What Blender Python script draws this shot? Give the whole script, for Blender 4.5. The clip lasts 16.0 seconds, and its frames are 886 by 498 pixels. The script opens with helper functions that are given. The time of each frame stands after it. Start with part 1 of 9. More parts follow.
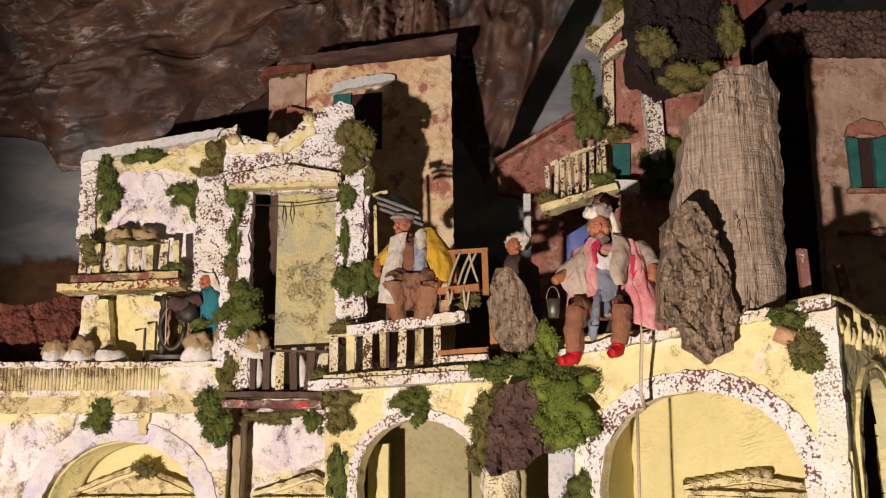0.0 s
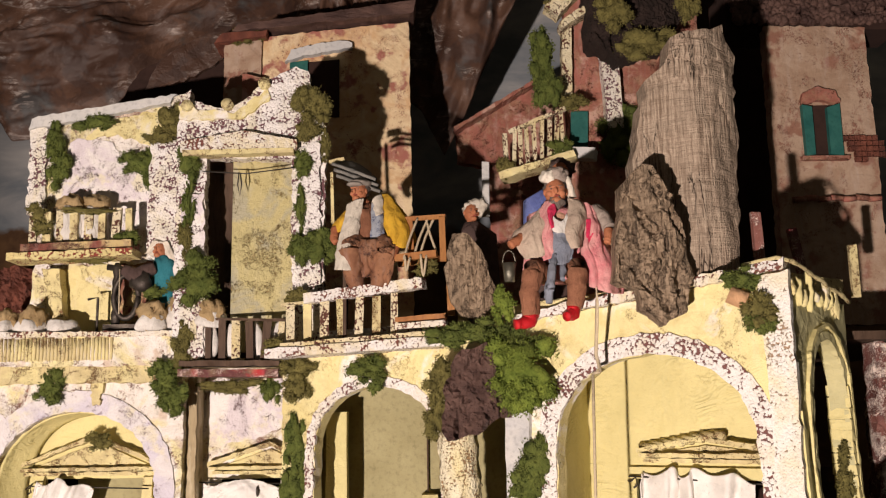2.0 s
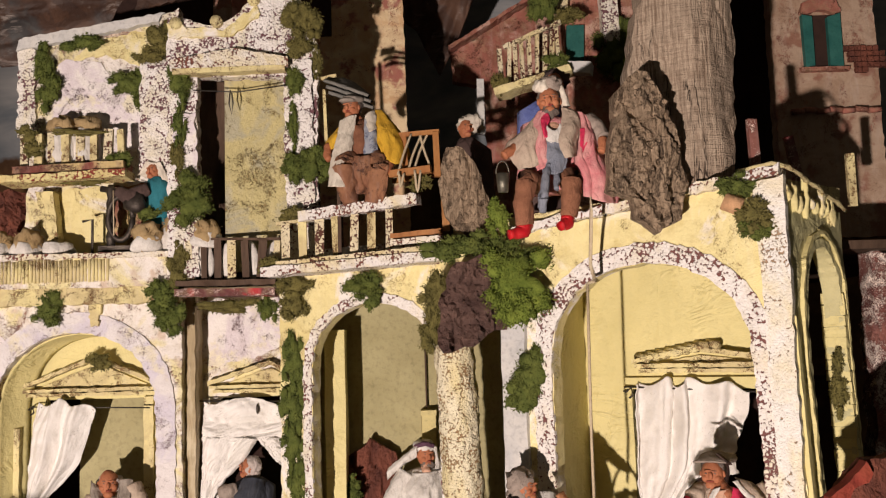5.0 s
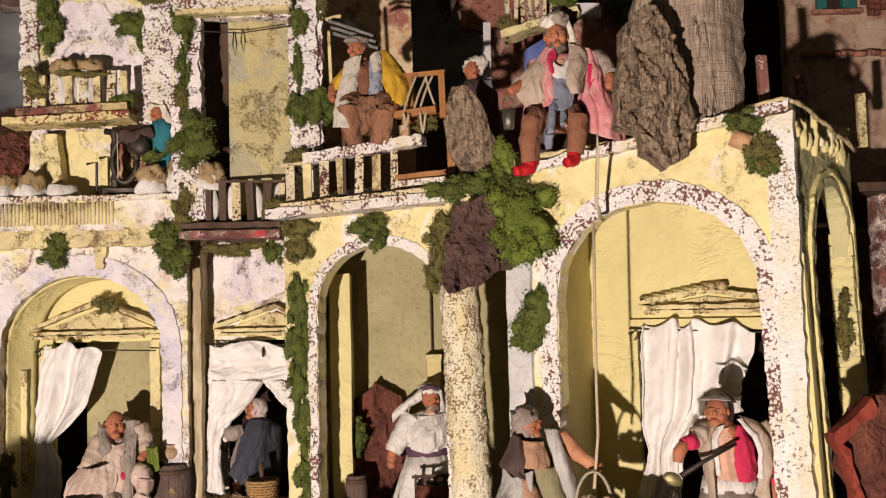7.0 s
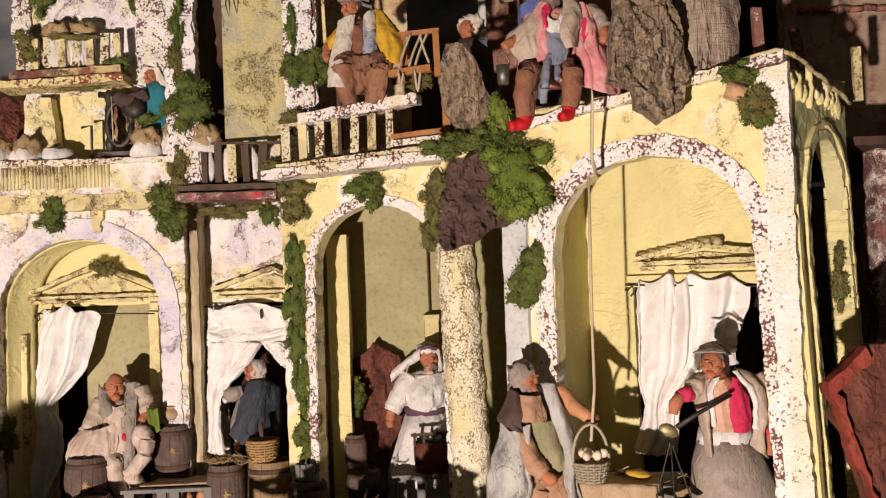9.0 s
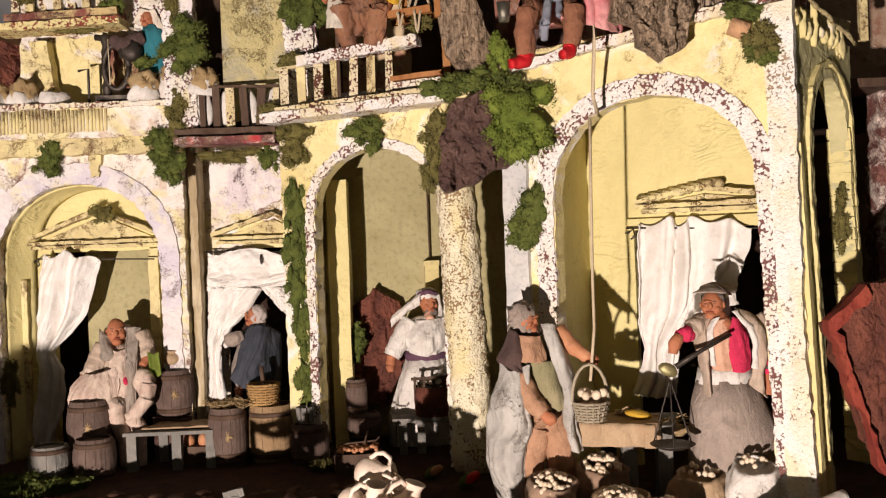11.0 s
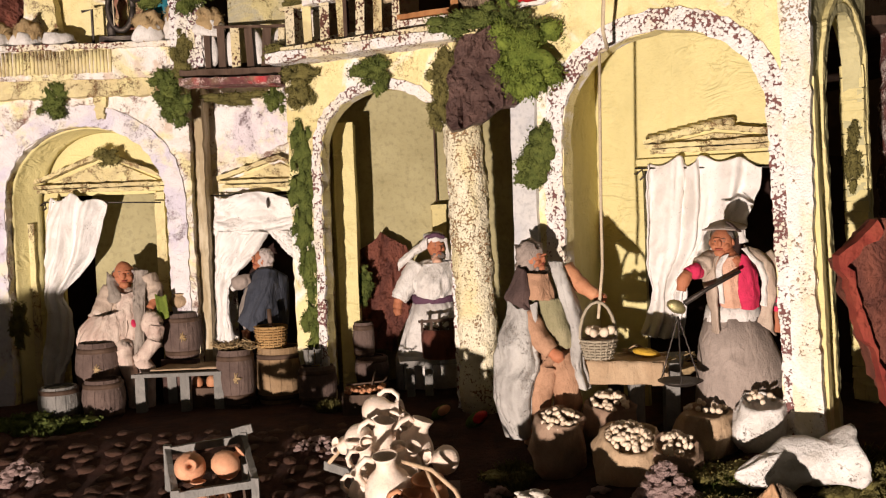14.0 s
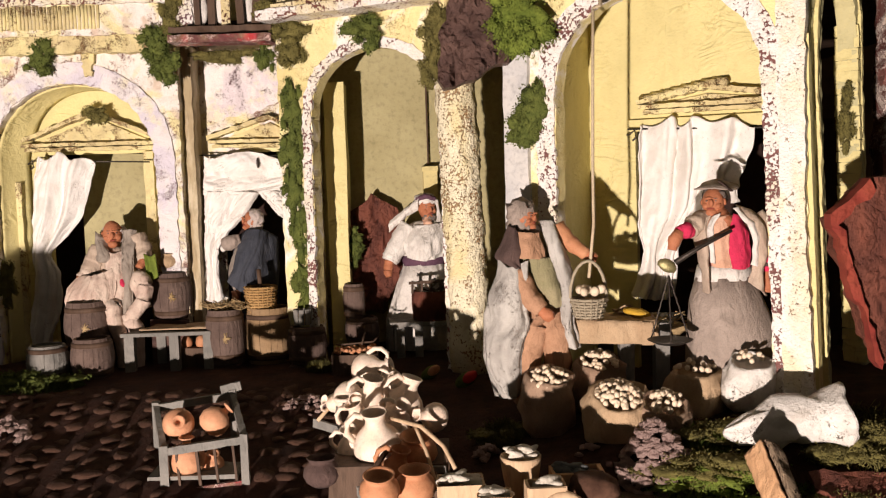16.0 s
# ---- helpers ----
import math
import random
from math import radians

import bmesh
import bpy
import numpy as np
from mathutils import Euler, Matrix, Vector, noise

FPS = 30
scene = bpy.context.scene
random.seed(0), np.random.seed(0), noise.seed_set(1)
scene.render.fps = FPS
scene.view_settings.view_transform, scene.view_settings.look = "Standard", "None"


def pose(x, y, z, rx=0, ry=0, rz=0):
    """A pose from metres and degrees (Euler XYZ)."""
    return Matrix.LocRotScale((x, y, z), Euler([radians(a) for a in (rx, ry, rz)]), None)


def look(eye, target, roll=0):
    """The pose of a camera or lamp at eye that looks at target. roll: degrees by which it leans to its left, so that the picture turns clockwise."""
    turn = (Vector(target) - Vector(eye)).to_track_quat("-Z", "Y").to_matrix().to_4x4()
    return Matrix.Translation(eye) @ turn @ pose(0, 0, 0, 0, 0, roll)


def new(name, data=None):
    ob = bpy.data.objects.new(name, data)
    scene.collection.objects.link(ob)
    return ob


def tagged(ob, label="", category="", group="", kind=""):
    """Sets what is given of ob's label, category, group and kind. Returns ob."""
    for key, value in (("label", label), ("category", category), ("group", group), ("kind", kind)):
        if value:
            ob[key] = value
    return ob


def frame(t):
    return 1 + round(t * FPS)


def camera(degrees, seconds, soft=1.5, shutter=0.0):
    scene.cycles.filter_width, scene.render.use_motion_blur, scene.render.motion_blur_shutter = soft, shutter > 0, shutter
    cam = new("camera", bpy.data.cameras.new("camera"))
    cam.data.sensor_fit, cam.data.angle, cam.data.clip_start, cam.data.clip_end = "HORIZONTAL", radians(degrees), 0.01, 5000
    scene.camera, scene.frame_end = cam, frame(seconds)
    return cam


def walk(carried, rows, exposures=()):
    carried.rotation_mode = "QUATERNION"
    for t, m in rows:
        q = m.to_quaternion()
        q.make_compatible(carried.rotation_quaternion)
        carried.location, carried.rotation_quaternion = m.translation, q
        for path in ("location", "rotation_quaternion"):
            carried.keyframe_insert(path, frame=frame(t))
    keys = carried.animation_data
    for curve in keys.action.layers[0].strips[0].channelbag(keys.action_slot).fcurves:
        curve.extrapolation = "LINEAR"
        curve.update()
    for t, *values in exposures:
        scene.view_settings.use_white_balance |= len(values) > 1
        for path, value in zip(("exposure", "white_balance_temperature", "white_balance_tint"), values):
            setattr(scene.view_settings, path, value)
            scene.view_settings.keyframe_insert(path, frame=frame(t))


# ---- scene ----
cam = camera(50.1, 16.0, soft=1.2)
PATH = [
    (0, (0.018, 0.008, 0.523), (0.002, 1.97, 0.912), -0.4),
    (0.5, (0.021, 0.011, 0.519), (0.033, 1.974, 0.901), -0.4),
    (1, (0.027, 0.015, 0.516), (0.057, 1.979, 0.888), -0.8),
    (1.5, (0.029, 0.016, 0.513), (0.084, 1.982, 0.874), -0.9),
    (2, (0.029, 0.019, 0.507), (0.089, 1.989, 0.847), -1.0),
    (2.5, (0.034, 0.023, 0.501), (0.103, 1.996, 0.821), -1.1),
    (3, (0.034, 0.023, 0.499), (0.101, 2.0, 0.798), -1.3),
    (3.5, (0.038, 0.026, 0.489), (0.103, 2.006, 0.764), -1.4),
    (4, (0.039, 0.027, 0.485), (0.103, 2.01, 0.739), -1.6),
    (6.5, (0.042, 0.038, 0.451), (0.081, 2.032, 0.589), -1.7),
    (7, (0.042, 0.04, 0.442), (0.079, 2.036, 0.568), -1.6),
    (7.5, (0.037, 0.042, 0.436), (0.088, 2.039, 0.54), -1.7),
    (8, (0.037, 0.044, 0.428), (0.088, 2.042, 0.512), -1.6),
    (8.5, (0.039, 0.039, 0.43), (0.07, 2.037, 0.508), -1.9),
    (9, (0.045, 0.038, 0.42), (0.083, 2.036, 0.487), -2.2),
    (9.5, (0.041, 0.037, 0.415), (0.08, 2.036, 0.465), -2.2),
    (10, (0.045, 0.041, 0.406), (0.076, 2.041, 0.426), -2.2),
    (12.5, (0.046, 0.046, 0.378), (0.083, 2.045, 0.324), -2.2),
    (13, (0.042, 0.049, 0.371), (0.076, 2.047, 0.296), -2.1),
    (13.5, (0.044, 0.052, 0.37), (0.059, 2.05, 0.283), -2.3),
    (14, (0.043, 0.05, 0.359), (0.059, 2.048, 0.262), -2.2),
    (14.5, (0.044, 0.049, 0.357), (0.056, 2.046, 0.251), -2.2),
    (15, (0.044, 0.05, 0.351), (0.065, 2.047, 0.233), -2.2),
    (15.5, (0.045, 0.054, 0.342), (0.068, 2.049, 0.205), -2.0),
    (16, (0.045, 0.056, 0.337), (0.075, 2.049, 0.184), -1.8),
]
walk(cam, [(t, look(eye, target, roll)) for t, eye, target, roll in PATH], [(0.0, 0.02), (2.0, 0.06), (3.5, -0.12), (7.0, -0.06), (9.5, 0.04), (13.0, 0.14), (16.0, 0.17)])

# ---- world and lamp ----
world = bpy.data.worlds.new("world")
scene.world = world
world.use_nodes = True
world.node_tree.nodes["Background"].inputs[0].default_value = (1.0, 0.82, 0.62, 1)
world.node_tree.nodes["Background"].inputs[1].default_value = 0.052
lamp_data = bpy.data.lights.new("floor_spotlight", "SPOT")
lamp_data.energy, lamp_data.color = 620.0, (1.0, 0.835, 0.75)
lamp_data.spot_size, lamp_data.spot_blend, lamp_data.shadow_soft_size = radians(52), 0.5, 0.03
lamp = new("floor_spotlight", lamp_data)
lamp.matrix_world = look((-0.95, -1.40, -0.45), (0.20, 1.7, 0.62))


# ---- materials ----
def nodes_of(name, rough=0.9):
    m = bpy.data.materials.new(name)
    m.use_nodes = True
    nt = m.node_tree
    b = nt.nodes["Principled BSDF"]
    b.inputs["Roughness"].default_value = rough
    b.inputs["Specular IOR Level"].default_value = 0.25
    return m, nt, b


def link(nt, a, b):
    nt.links.new(a, b)


def noise_node(nt, scale, detail=4, rough=0.6, offset=(0, 0, 0), stretch=(1, 1, 1), distort=0.0):
    tc = nt.nodes.new("ShaderNodeTexCoord")
    mp = nt.nodes.new("ShaderNodeMapping")
    mp.inputs["Location"].default_value = offset
    mp.inputs["Scale"].default_value = stretch
    n = nt.nodes.new("ShaderNodeTexNoise")
    n.inputs["Scale"].default_value, n.inputs["Detail"].default_value = scale, detail
    n.inputs["Roughness"].default_value, n.inputs["Distortion"].default_value = rough, distort
    link(nt, tc.outputs["Object"], mp.inputs[0])
    link(nt, mp.outputs[0], n.inputs["Vector"])
    return n.outputs["Fac"]


def ramp(nt, fac, lo, hi):
    r = nt.nodes.new("ShaderNodeMapRange")
    r.inputs["From Min"].default_value, r.inputs["From Max"].default_value = lo, hi
    link(nt, fac, r.inputs["Value"])
    return r.outputs[0]


def mix(nt, fac, a, b):
    n = nt.nodes.new("ShaderNodeMix")
    n.data_type = "RGBA"
    for sock, v in ((n.inputs[0], fac), (n.inputs[6], a), (n.inputs[7], b)):
        if isinstance(v, tuple):
            sock.default_value = (*v, 1)
        elif isinstance(v, float):
            sock.default_value = v
        else:
            link(nt, v, sock)
    return n.outputs[2]


def times(nt, a, b):
    n = nt.nodes.new("ShaderNodeMath")
    n.operation = "MULTIPLY"
    link(nt, a, n.inputs[0])
    if isinstance(b, float):
        n.inputs[1].default_value = b
    else:
        link(nt, b, n.inputs[1])
    return n.outputs[0]


def bump(nt, b, height, strength, dist=0.004):
    n = nt.nodes.new("ShaderNodeBump")
    n.inputs["Strength"].default_value, n.inputs["Distance"].default_value = strength, dist
    link(nt, height, n.inputs["Height"])
    link(nt, n.outputs[0], b.inputs["Normal"])


SEED = [0]


def stucco(name, base, patch, amount=0.5, speck=(0.07, 0.025, 0.03), specks=0.5, rough_bump=0.7, stain=(0.45, 0.38, 0.22), third=None):
    """Flaking paint over coarse cork: base colour, patches of a second colour, dark chips where the paint has gone."""
    m, nt, b = nodes_of(name, 0.85)
    SEED[0] += 1
    o = (SEED[0] * 3.1, SEED[0] * 1.7, SEED[0] * 0.9)
    big = noise_node(nt, 11, 5, 0.62, o, distort=0.6)
    mask = ramp(nt, big, 0.60 - 0.3 * amount, 0.69 - 0.3 * amount)
    col = mix(nt, mask, base, patch)
    if third:
        col = mix(nt, ramp(nt, noise_node(nt, 17, 4, 0.6, (o[1], o[0], 5)), 0.55, 0.62), col, third)
    tone = noise_node(nt, 38, 5, 0.65, o)
    col = mix(nt, times(nt, ramp(nt, tone, 0.48, 0.75), 0.45), col, stain)
    brush = noise_node(nt, 75, 4, 0.6, (o[2], o[1], 7), (1, 1, 0.22), 0.4)
    col = mix(nt, times(nt, ramp(nt, brush, 0.50, 0.68), 0.16), col, tuple(min(1.0, 0.6 * v + 0.36) for v in base))
    fine = noise_node(nt, 250, 5, 0.8, o, distort=1.4)
    zone = ramp(nt, noise_node(nt, 19, 5, 0.65, (o[2], 4, o[0]), distort=0.9), 0.40, 0.62)
    lift = nt.nodes.new("ShaderNodeMath")
    lift.operation = "ADD"
    lift.inputs[1].default_value = 0.70
    link(nt, times(nt, zone, 0.33), lift.inputs[0])
    worn = times(nt, fine, lift.outputs[0])
    chips = ramp(nt, worn, 0.545 - 0.085 * specks, 0.575 - 0.085 * specks)
    tint = mix(nt, ramp(nt, noise_node(nt, 70, 3, 0.6, (o[1], 2, o[2])), 0.42, 0.60), speck, tuple(min(1.0, 1.6 * v + 0.12 * w) for v, w in zip(speck, base)))
    col = mix(nt, times(nt, ramp(nt, worn, 0.40, 0.55), 0.16), col, stain)
    col = mix(nt, chips, col, tint)
    link(nt, col, b.inputs["Base Color"])
    h = nt.nodes.new("ShaderNodeMath")
    h.operation = "SUBTRACT"
    link(nt, noise_node(nt, 90, 6, 0.7, o), h.inputs[0])
    link(nt, chips, h.inputs[1])
    bump(nt, b, h.outputs[0], rough_bump, 0.004)
    return m


def plain(name, a, c, scale=30, rough=0.85, bumps=0.4, fine=180, stretch=(1, 1, 1), metal=0.0, lo=0.35, hi=0.68, dist=0.003, dirt=0.5):
    """Two tones at one scale, finer darkening at a second, and relief."""
    m, nt, b = nodes_of(name, rough)
    SEED[0] += 1
    o = (SEED[0] * 2.3, SEED[0] * 1.1, SEED[0] * 0.7)
    col = mix(nt, ramp(nt, noise_node(nt, scale, 5, 0.6, o, stretch), lo, hi), a, c)
    col = mix(nt, times(nt, ramp(nt, noise_node(nt, fine, 4, 0.6, o, stretch), 0.5, 0.75), dirt), col, tuple(0.45 * v for v in a))
    link(nt, col, b.inputs["Base Color"])
    b.inputs["Metallic"].default_value = metal
    bump(nt, b, noise_node(nt, fine, 6, 0.7, o, stretch), bumps, dist)
    return m


def crinkled(name, a, c, crack):
    """Thick paint dried in crinkles: broad tones, ridged wrinkles and a few thin cracks."""
    m, nt, b = nodes_of(name, 0.6)
    SEED[0] += 1
    o = (SEED[0] * 2.3, SEED[0] * 1.1, SEED[0] * 0.7)
    col = mix(nt, ramp(nt, noise_node(nt, 9, 5, 0.65, o, (1, 1, 0.6), 0.6), 0.40, 0.66), a, c)
    col = mix(nt, times(nt, ramp(nt, noise_node(nt, 120, 4, 0.7, o), 0.55, 0.72), 0.22), col, crack)

    def ridge(scale, stretch, off, width):
        n = noise_node(nt, scale, 3, 0.55, (o[0] + off, o[1], o[2]), stretch, 0.9)
        d = nt.nodes.new("ShaderNodeMath")
        d.operation = "SUBTRACT"
        link(nt, n, d.inputs[0])
        d.inputs[1].default_value = 0.5
        e = nt.nodes.new("ShaderNodeMath")
        e.operation = "ABSOLUTE"
        link(nt, d.outputs[0], e.inputs[0])
        return ramp(nt, e.outputs[0], width, 0.0)
    zone = ramp(nt, noise_node(nt, 13, 3, 0.6, (o[2], 3, o[1])), 0.50, 0.62)
    cracks = times(nt, ridge(14, (1.2, 1.2, 0.5), 5, 0.006), zone)
    col = mix(nt, times(nt, cracks, 0.6), col, crack)
    link(nt, col, b.inputs["Base Color"])
    h = nt.nodes.new("ShaderNodeMath")
    h.operation = "ADD"
    link(nt, times(nt, ridge(24, (0.6, 0.6, 1.2), 2, 0.10), zone), h.inputs[0])
    link(nt, times(nt, noise_node(nt, 70, 5, 0.7, o), 1.2), h.inputs[1])
    bump(nt, b, h.outputs[0], 0.55, 0.004)
    return m


def cloth(name, a, c=None, weave=900, rough=0.95):
    """Cloth or glazed clay: two tones, worn spots, soft creases and a fine weave."""
    m, nt, b = nodes_of(name, rough)
    SEED[0] += 1
    o = (SEED[0] * 2.3, SEED[0] * 1.1, SEED[0] * 0.7)
    c = c or tuple(0.72 * v for v in a)
    col = mix(nt, ramp(nt, noise_node(nt, 26, 5, 0.65, o, distort=0.5), 0.38, 0.66), a, c)
    col = mix(nt, times(nt, ramp(nt, noise_node(nt, 95, 4, 0.65, o), 0.52, 0.74), 0.45), col, tuple(0.55 * v for v in c))
    col = mix(nt, times(nt, ramp(nt, noise_node(nt, weave, 3, 0.6, o), 0.5, 0.75), 0.35), col, tuple(0.5 * v for v in a))
    link(nt, col, b.inputs["Base Color"])
    h = nt.nodes.new("ShaderNodeMath")
    h.operation = "ADD"
    link(nt, times(nt, noise_node(nt, 85, 3, 0.55, o, (1, 1, 0.45), 1.2), 1.0 if rough > 0.7 else 0.15), h.inputs[0])
    link(nt, times(nt, noise_node(nt, weave, 4, 0.6, o), 0.28), h.inputs[1])
    bump(nt, b, h.outputs[0], 0.75, 0.0045)
    return m


def crumb(name, light, second, hole, holes=0.4, scale=235.0):
    """Paint over granulated cork: raised pale crumbs, dark pits between them, denser in some zones and daubed over in others."""
    m, nt, b = nodes_of(name, 0.85)
    SEED[0] += 1
    o = (SEED[0] * 3.1, SEED[0] * 1.7, SEED[0] * 0.9)
    tc = nt.nodes.new("ShaderNodeTexCoord")
    v = nt.nodes.new("ShaderNodeTexVoronoi")
    v.inputs["Scale"].default_value = scale
    link(nt, tc.outputs["Object"], v.inputs["Vector"])
    fine = noise_node(nt, scale * 0.9, 4, 0.7, o, distort=0.8)
    zone = ramp(nt, noise_node(nt, 22, 5, 0.65, (o[2], 4, o[0]), distort=0.9), 0.36, 0.64)

    def plus(a, c):
        n = nt.nodes.new("ShaderNodeMath")
        n.operation = "ADD"
        link(nt, a, n.inputs[0])
        link(nt, c, n.inputs[1])
        return n.outputs[0]
    pit = plus(plus(times(nt, v.outputs["Distance"], 0.55), times(nt, fine, 0.8)), times(nt, zone, 0.34))
    dark = ramp(nt, pit, 1.04 - 0.2 * holes, 1.075 - 0.2 * holes)
    col = mix(nt, ramp(nt, noise_node(nt, 14, 5, 0.65, o, (1, 1, 0.6), 0.6), 0.46, 0.62), light, second)
    col = mix(nt, times(nt, ramp(nt, noise_node(nt, 60, 4, 0.65, o, (1, 1, 0.4)), 0.5, 0.72), 0.35), col, tuple(0.72 * x for x in second))
    col = mix(nt, dark, col, hole)
    link(nt, col, b.inputs["Base Color"])
    h = nt.nodes.new("ShaderNodeMath")
    h.operation = "SUBTRACT"
    link(nt, times(nt, noise_node(nt, 110, 5, 0.7, o), 1.2), h.inputs[0])
    link(nt, plus(times(nt, v.outputs["Distance"], 0.35), dark), h.inputs[1])
    bump(nt, b, h.outputs[0], 0.9, 0.0045)
    return m


YELLOW, WHITE, LILAC, MAROON = (0.76, 0.67, 0.34), (0.82, 0.78, 0.74), (0.62, 0.58, 0.66), (0.10, 0.03, 0.035)
M = {}
M["yellow"] = stucco("yellow_stucco", YELLOW, WHITE, 0.25, (0.30, 0.20, 0.09), specks=-0.1, stain=(0.50, 0.40, 0.17), third=(0.70, 0.60, 0.28))
M["yellow_plain"] = crinkled("crinkled_yellow_paint", (0.69, 0.61, 0.29), (0.60, 0.53, 0.245), (0.40, 0.33, 0.13))
M["yellow_white"] = stucco("yellow_white_stucco", (0.74, 0.66, 0.36), (0.78, 0.73, 0.68), 0.50, (0.16, 0.07, 0.06), specks=0.62, third=(0.62, 0.50, 0.40))
M["white_chip"] = crumb("chipped_white_cork", (0.84, 0.80, 0.77), (0.76, 0.70, 0.56), (0.17, 0.08, 0.09), 0.40)
M["pier_white"] = crumb("white_pier", (0.84, 0.81, 0.76), (0.80, 0.72, 0.52), (0.40, 0.28, 0.18), -0.2, 280.0)
M["white_soft"] = stucco("white_lilac_stucco", WHITE, (0.70, 0.63, 0.66), 0.5, specks=0.3, stain=(0.5, 0.42, 0.42), third=(0.80, 0.74, 0.56))
M["lilac"] = stucco("lilac_trim", (0.62, 0.58, 0.65), (0.72, 0.68, 0.67), 0.5, (0.26, 0.19, 0.22), specks=0.2, stain=(0.50, 0.44, 0.42), third=(0.72, 0.66, 0.52))
M["white_maroon"] = crumb("white_maroon_cork", (0.84, 0.80, 0.76), (0.76, 0.69, 0.56), (0.20, 0.09, 0.08), 0.38)
M["column"] = crumb("cork_column", (0.82, 0.75, 0.55), (0.74, 0.64, 0.36), (0.34, 0.22, 0.11), 0.3, 260.0)
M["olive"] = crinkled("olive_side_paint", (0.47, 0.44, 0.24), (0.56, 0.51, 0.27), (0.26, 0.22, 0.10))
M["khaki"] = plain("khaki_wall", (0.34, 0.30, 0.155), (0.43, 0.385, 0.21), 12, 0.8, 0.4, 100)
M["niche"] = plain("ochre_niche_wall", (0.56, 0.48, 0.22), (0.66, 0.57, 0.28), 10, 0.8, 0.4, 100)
M["trim_yellow"] = stucco("worn_yellow_trim", (0.72, 0.63, 0.32), (0.60, 0.50, 0.26), 0.5, (0.14, 0.07, 0.03), 0.6)
M["grey_trim"] = plain("grey_pilaster_paint", (0.50, 0.50, 0.50), (0.62, 0.60, 0.56), 20, 0.8, 0.4, 120)
M["brown_trim"] = plain("brown_pilaster", (0.38, 0.30, 0.18), (0.56, 0.48, 0.33), 45, 0.8, 0.5, 160, (1, 1, 0.25), lo=0.45, hi=0.6)
M["orange_wall"] = stucco("peeling_orange_wall", (0.60, 0.40, 0.22), (0.70, 0.55, 0.34), 0.5, (0.2, 0.07, 0.05), 0.15, 0.5, (0.4, 0.22, 0.12), third=(0.34, 0.13, 0.10))
M["red_wall"] = stucco("worn_red_wall", (0.33, 0.12, 0.09), (0.26, 0.10, 0.07), 0.5, (0.10, 0.03, 0.02), 0.3, third=(0.5, 0.3, 0.24))
M["pink_wall"] = stucco("pale_pink_wall", (0.33, 0.225, 0.155), (0.40, 0.29, 0.21), 0.5, (0.16, 0.07, 0.05), 0.2, 0.5, (0.24, 0.14, 0.09), third=(0.26, 0.13, 0.09))
M["red_paint"] = stucco("worn_red_paint", (0.42, 0.03, 0.04), (0.12, 0.04, 0.04), 0.75, (0.5, 0.4, 0.36), 0.45)
M["maroon_ledge"] = stucco("maroon_ledge_paint", (0.20, 0.06, 0.045), (0.55, 0.42, 0.20), 0.45, (0.07, 0.03, 0.025), 0.6)
M["door_paint"] = stucco("stained_door_paint", (0.54, 0.47, 0.23), (0.42, 0.39, 0.27), 0.4, (0.24, 0.17, 0.07), 0.3, 1.0, (0.38, 0.33, 0.17))
M["green_wood"] = plain("green_shutter_paint", (0.015, 0.09, 0.08), (0.03, 0.13, 0.11), 40, 0.6, 0.3, 200)
# Near-black that stands in for shade in rooms, windows and recesses; also platform cloth.
M["dark"] = plain("shade_and_dark_cloth", (0.026, 0.014, 0.011), (0.042, 0.021, 0.016), 8, 0.95, 0.2, 60)
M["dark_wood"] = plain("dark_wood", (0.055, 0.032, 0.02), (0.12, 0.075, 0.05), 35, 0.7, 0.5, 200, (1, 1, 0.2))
M["orange_wood"] = plain("orange_wood", (0.30, 0.12, 0.04), (0.42, 0.2, 0.07), 40, 0.55, 0.3, 220, (1, 1, 0.25))
M["worn_wood"] = crumb("flaking_cream_wood", (0.74, 0.66, 0.46), (0.66, 0.55, 0.30), (0.12, 0.05, 0.035), 0.50)
M["rail_white"] = crumb("white_handrail", WHITE, (0.74, 0.65, 0.44), (0.20, 0.08, 0.06), 0.34)
M["ledge"] = crumb("yellow_red_ledge", (0.74, 0.65, 0.32), (0.68, 0.56, 0.26), (0.26, 0.06, 0.04), 0.45)
M["pale_wood"] = plain("pale_split_wood", (0.45, 0.32, 0.2), (0.58, 0.42, 0.27), 40, 0.8, 0.4, 200, (1, 1, 0.2))


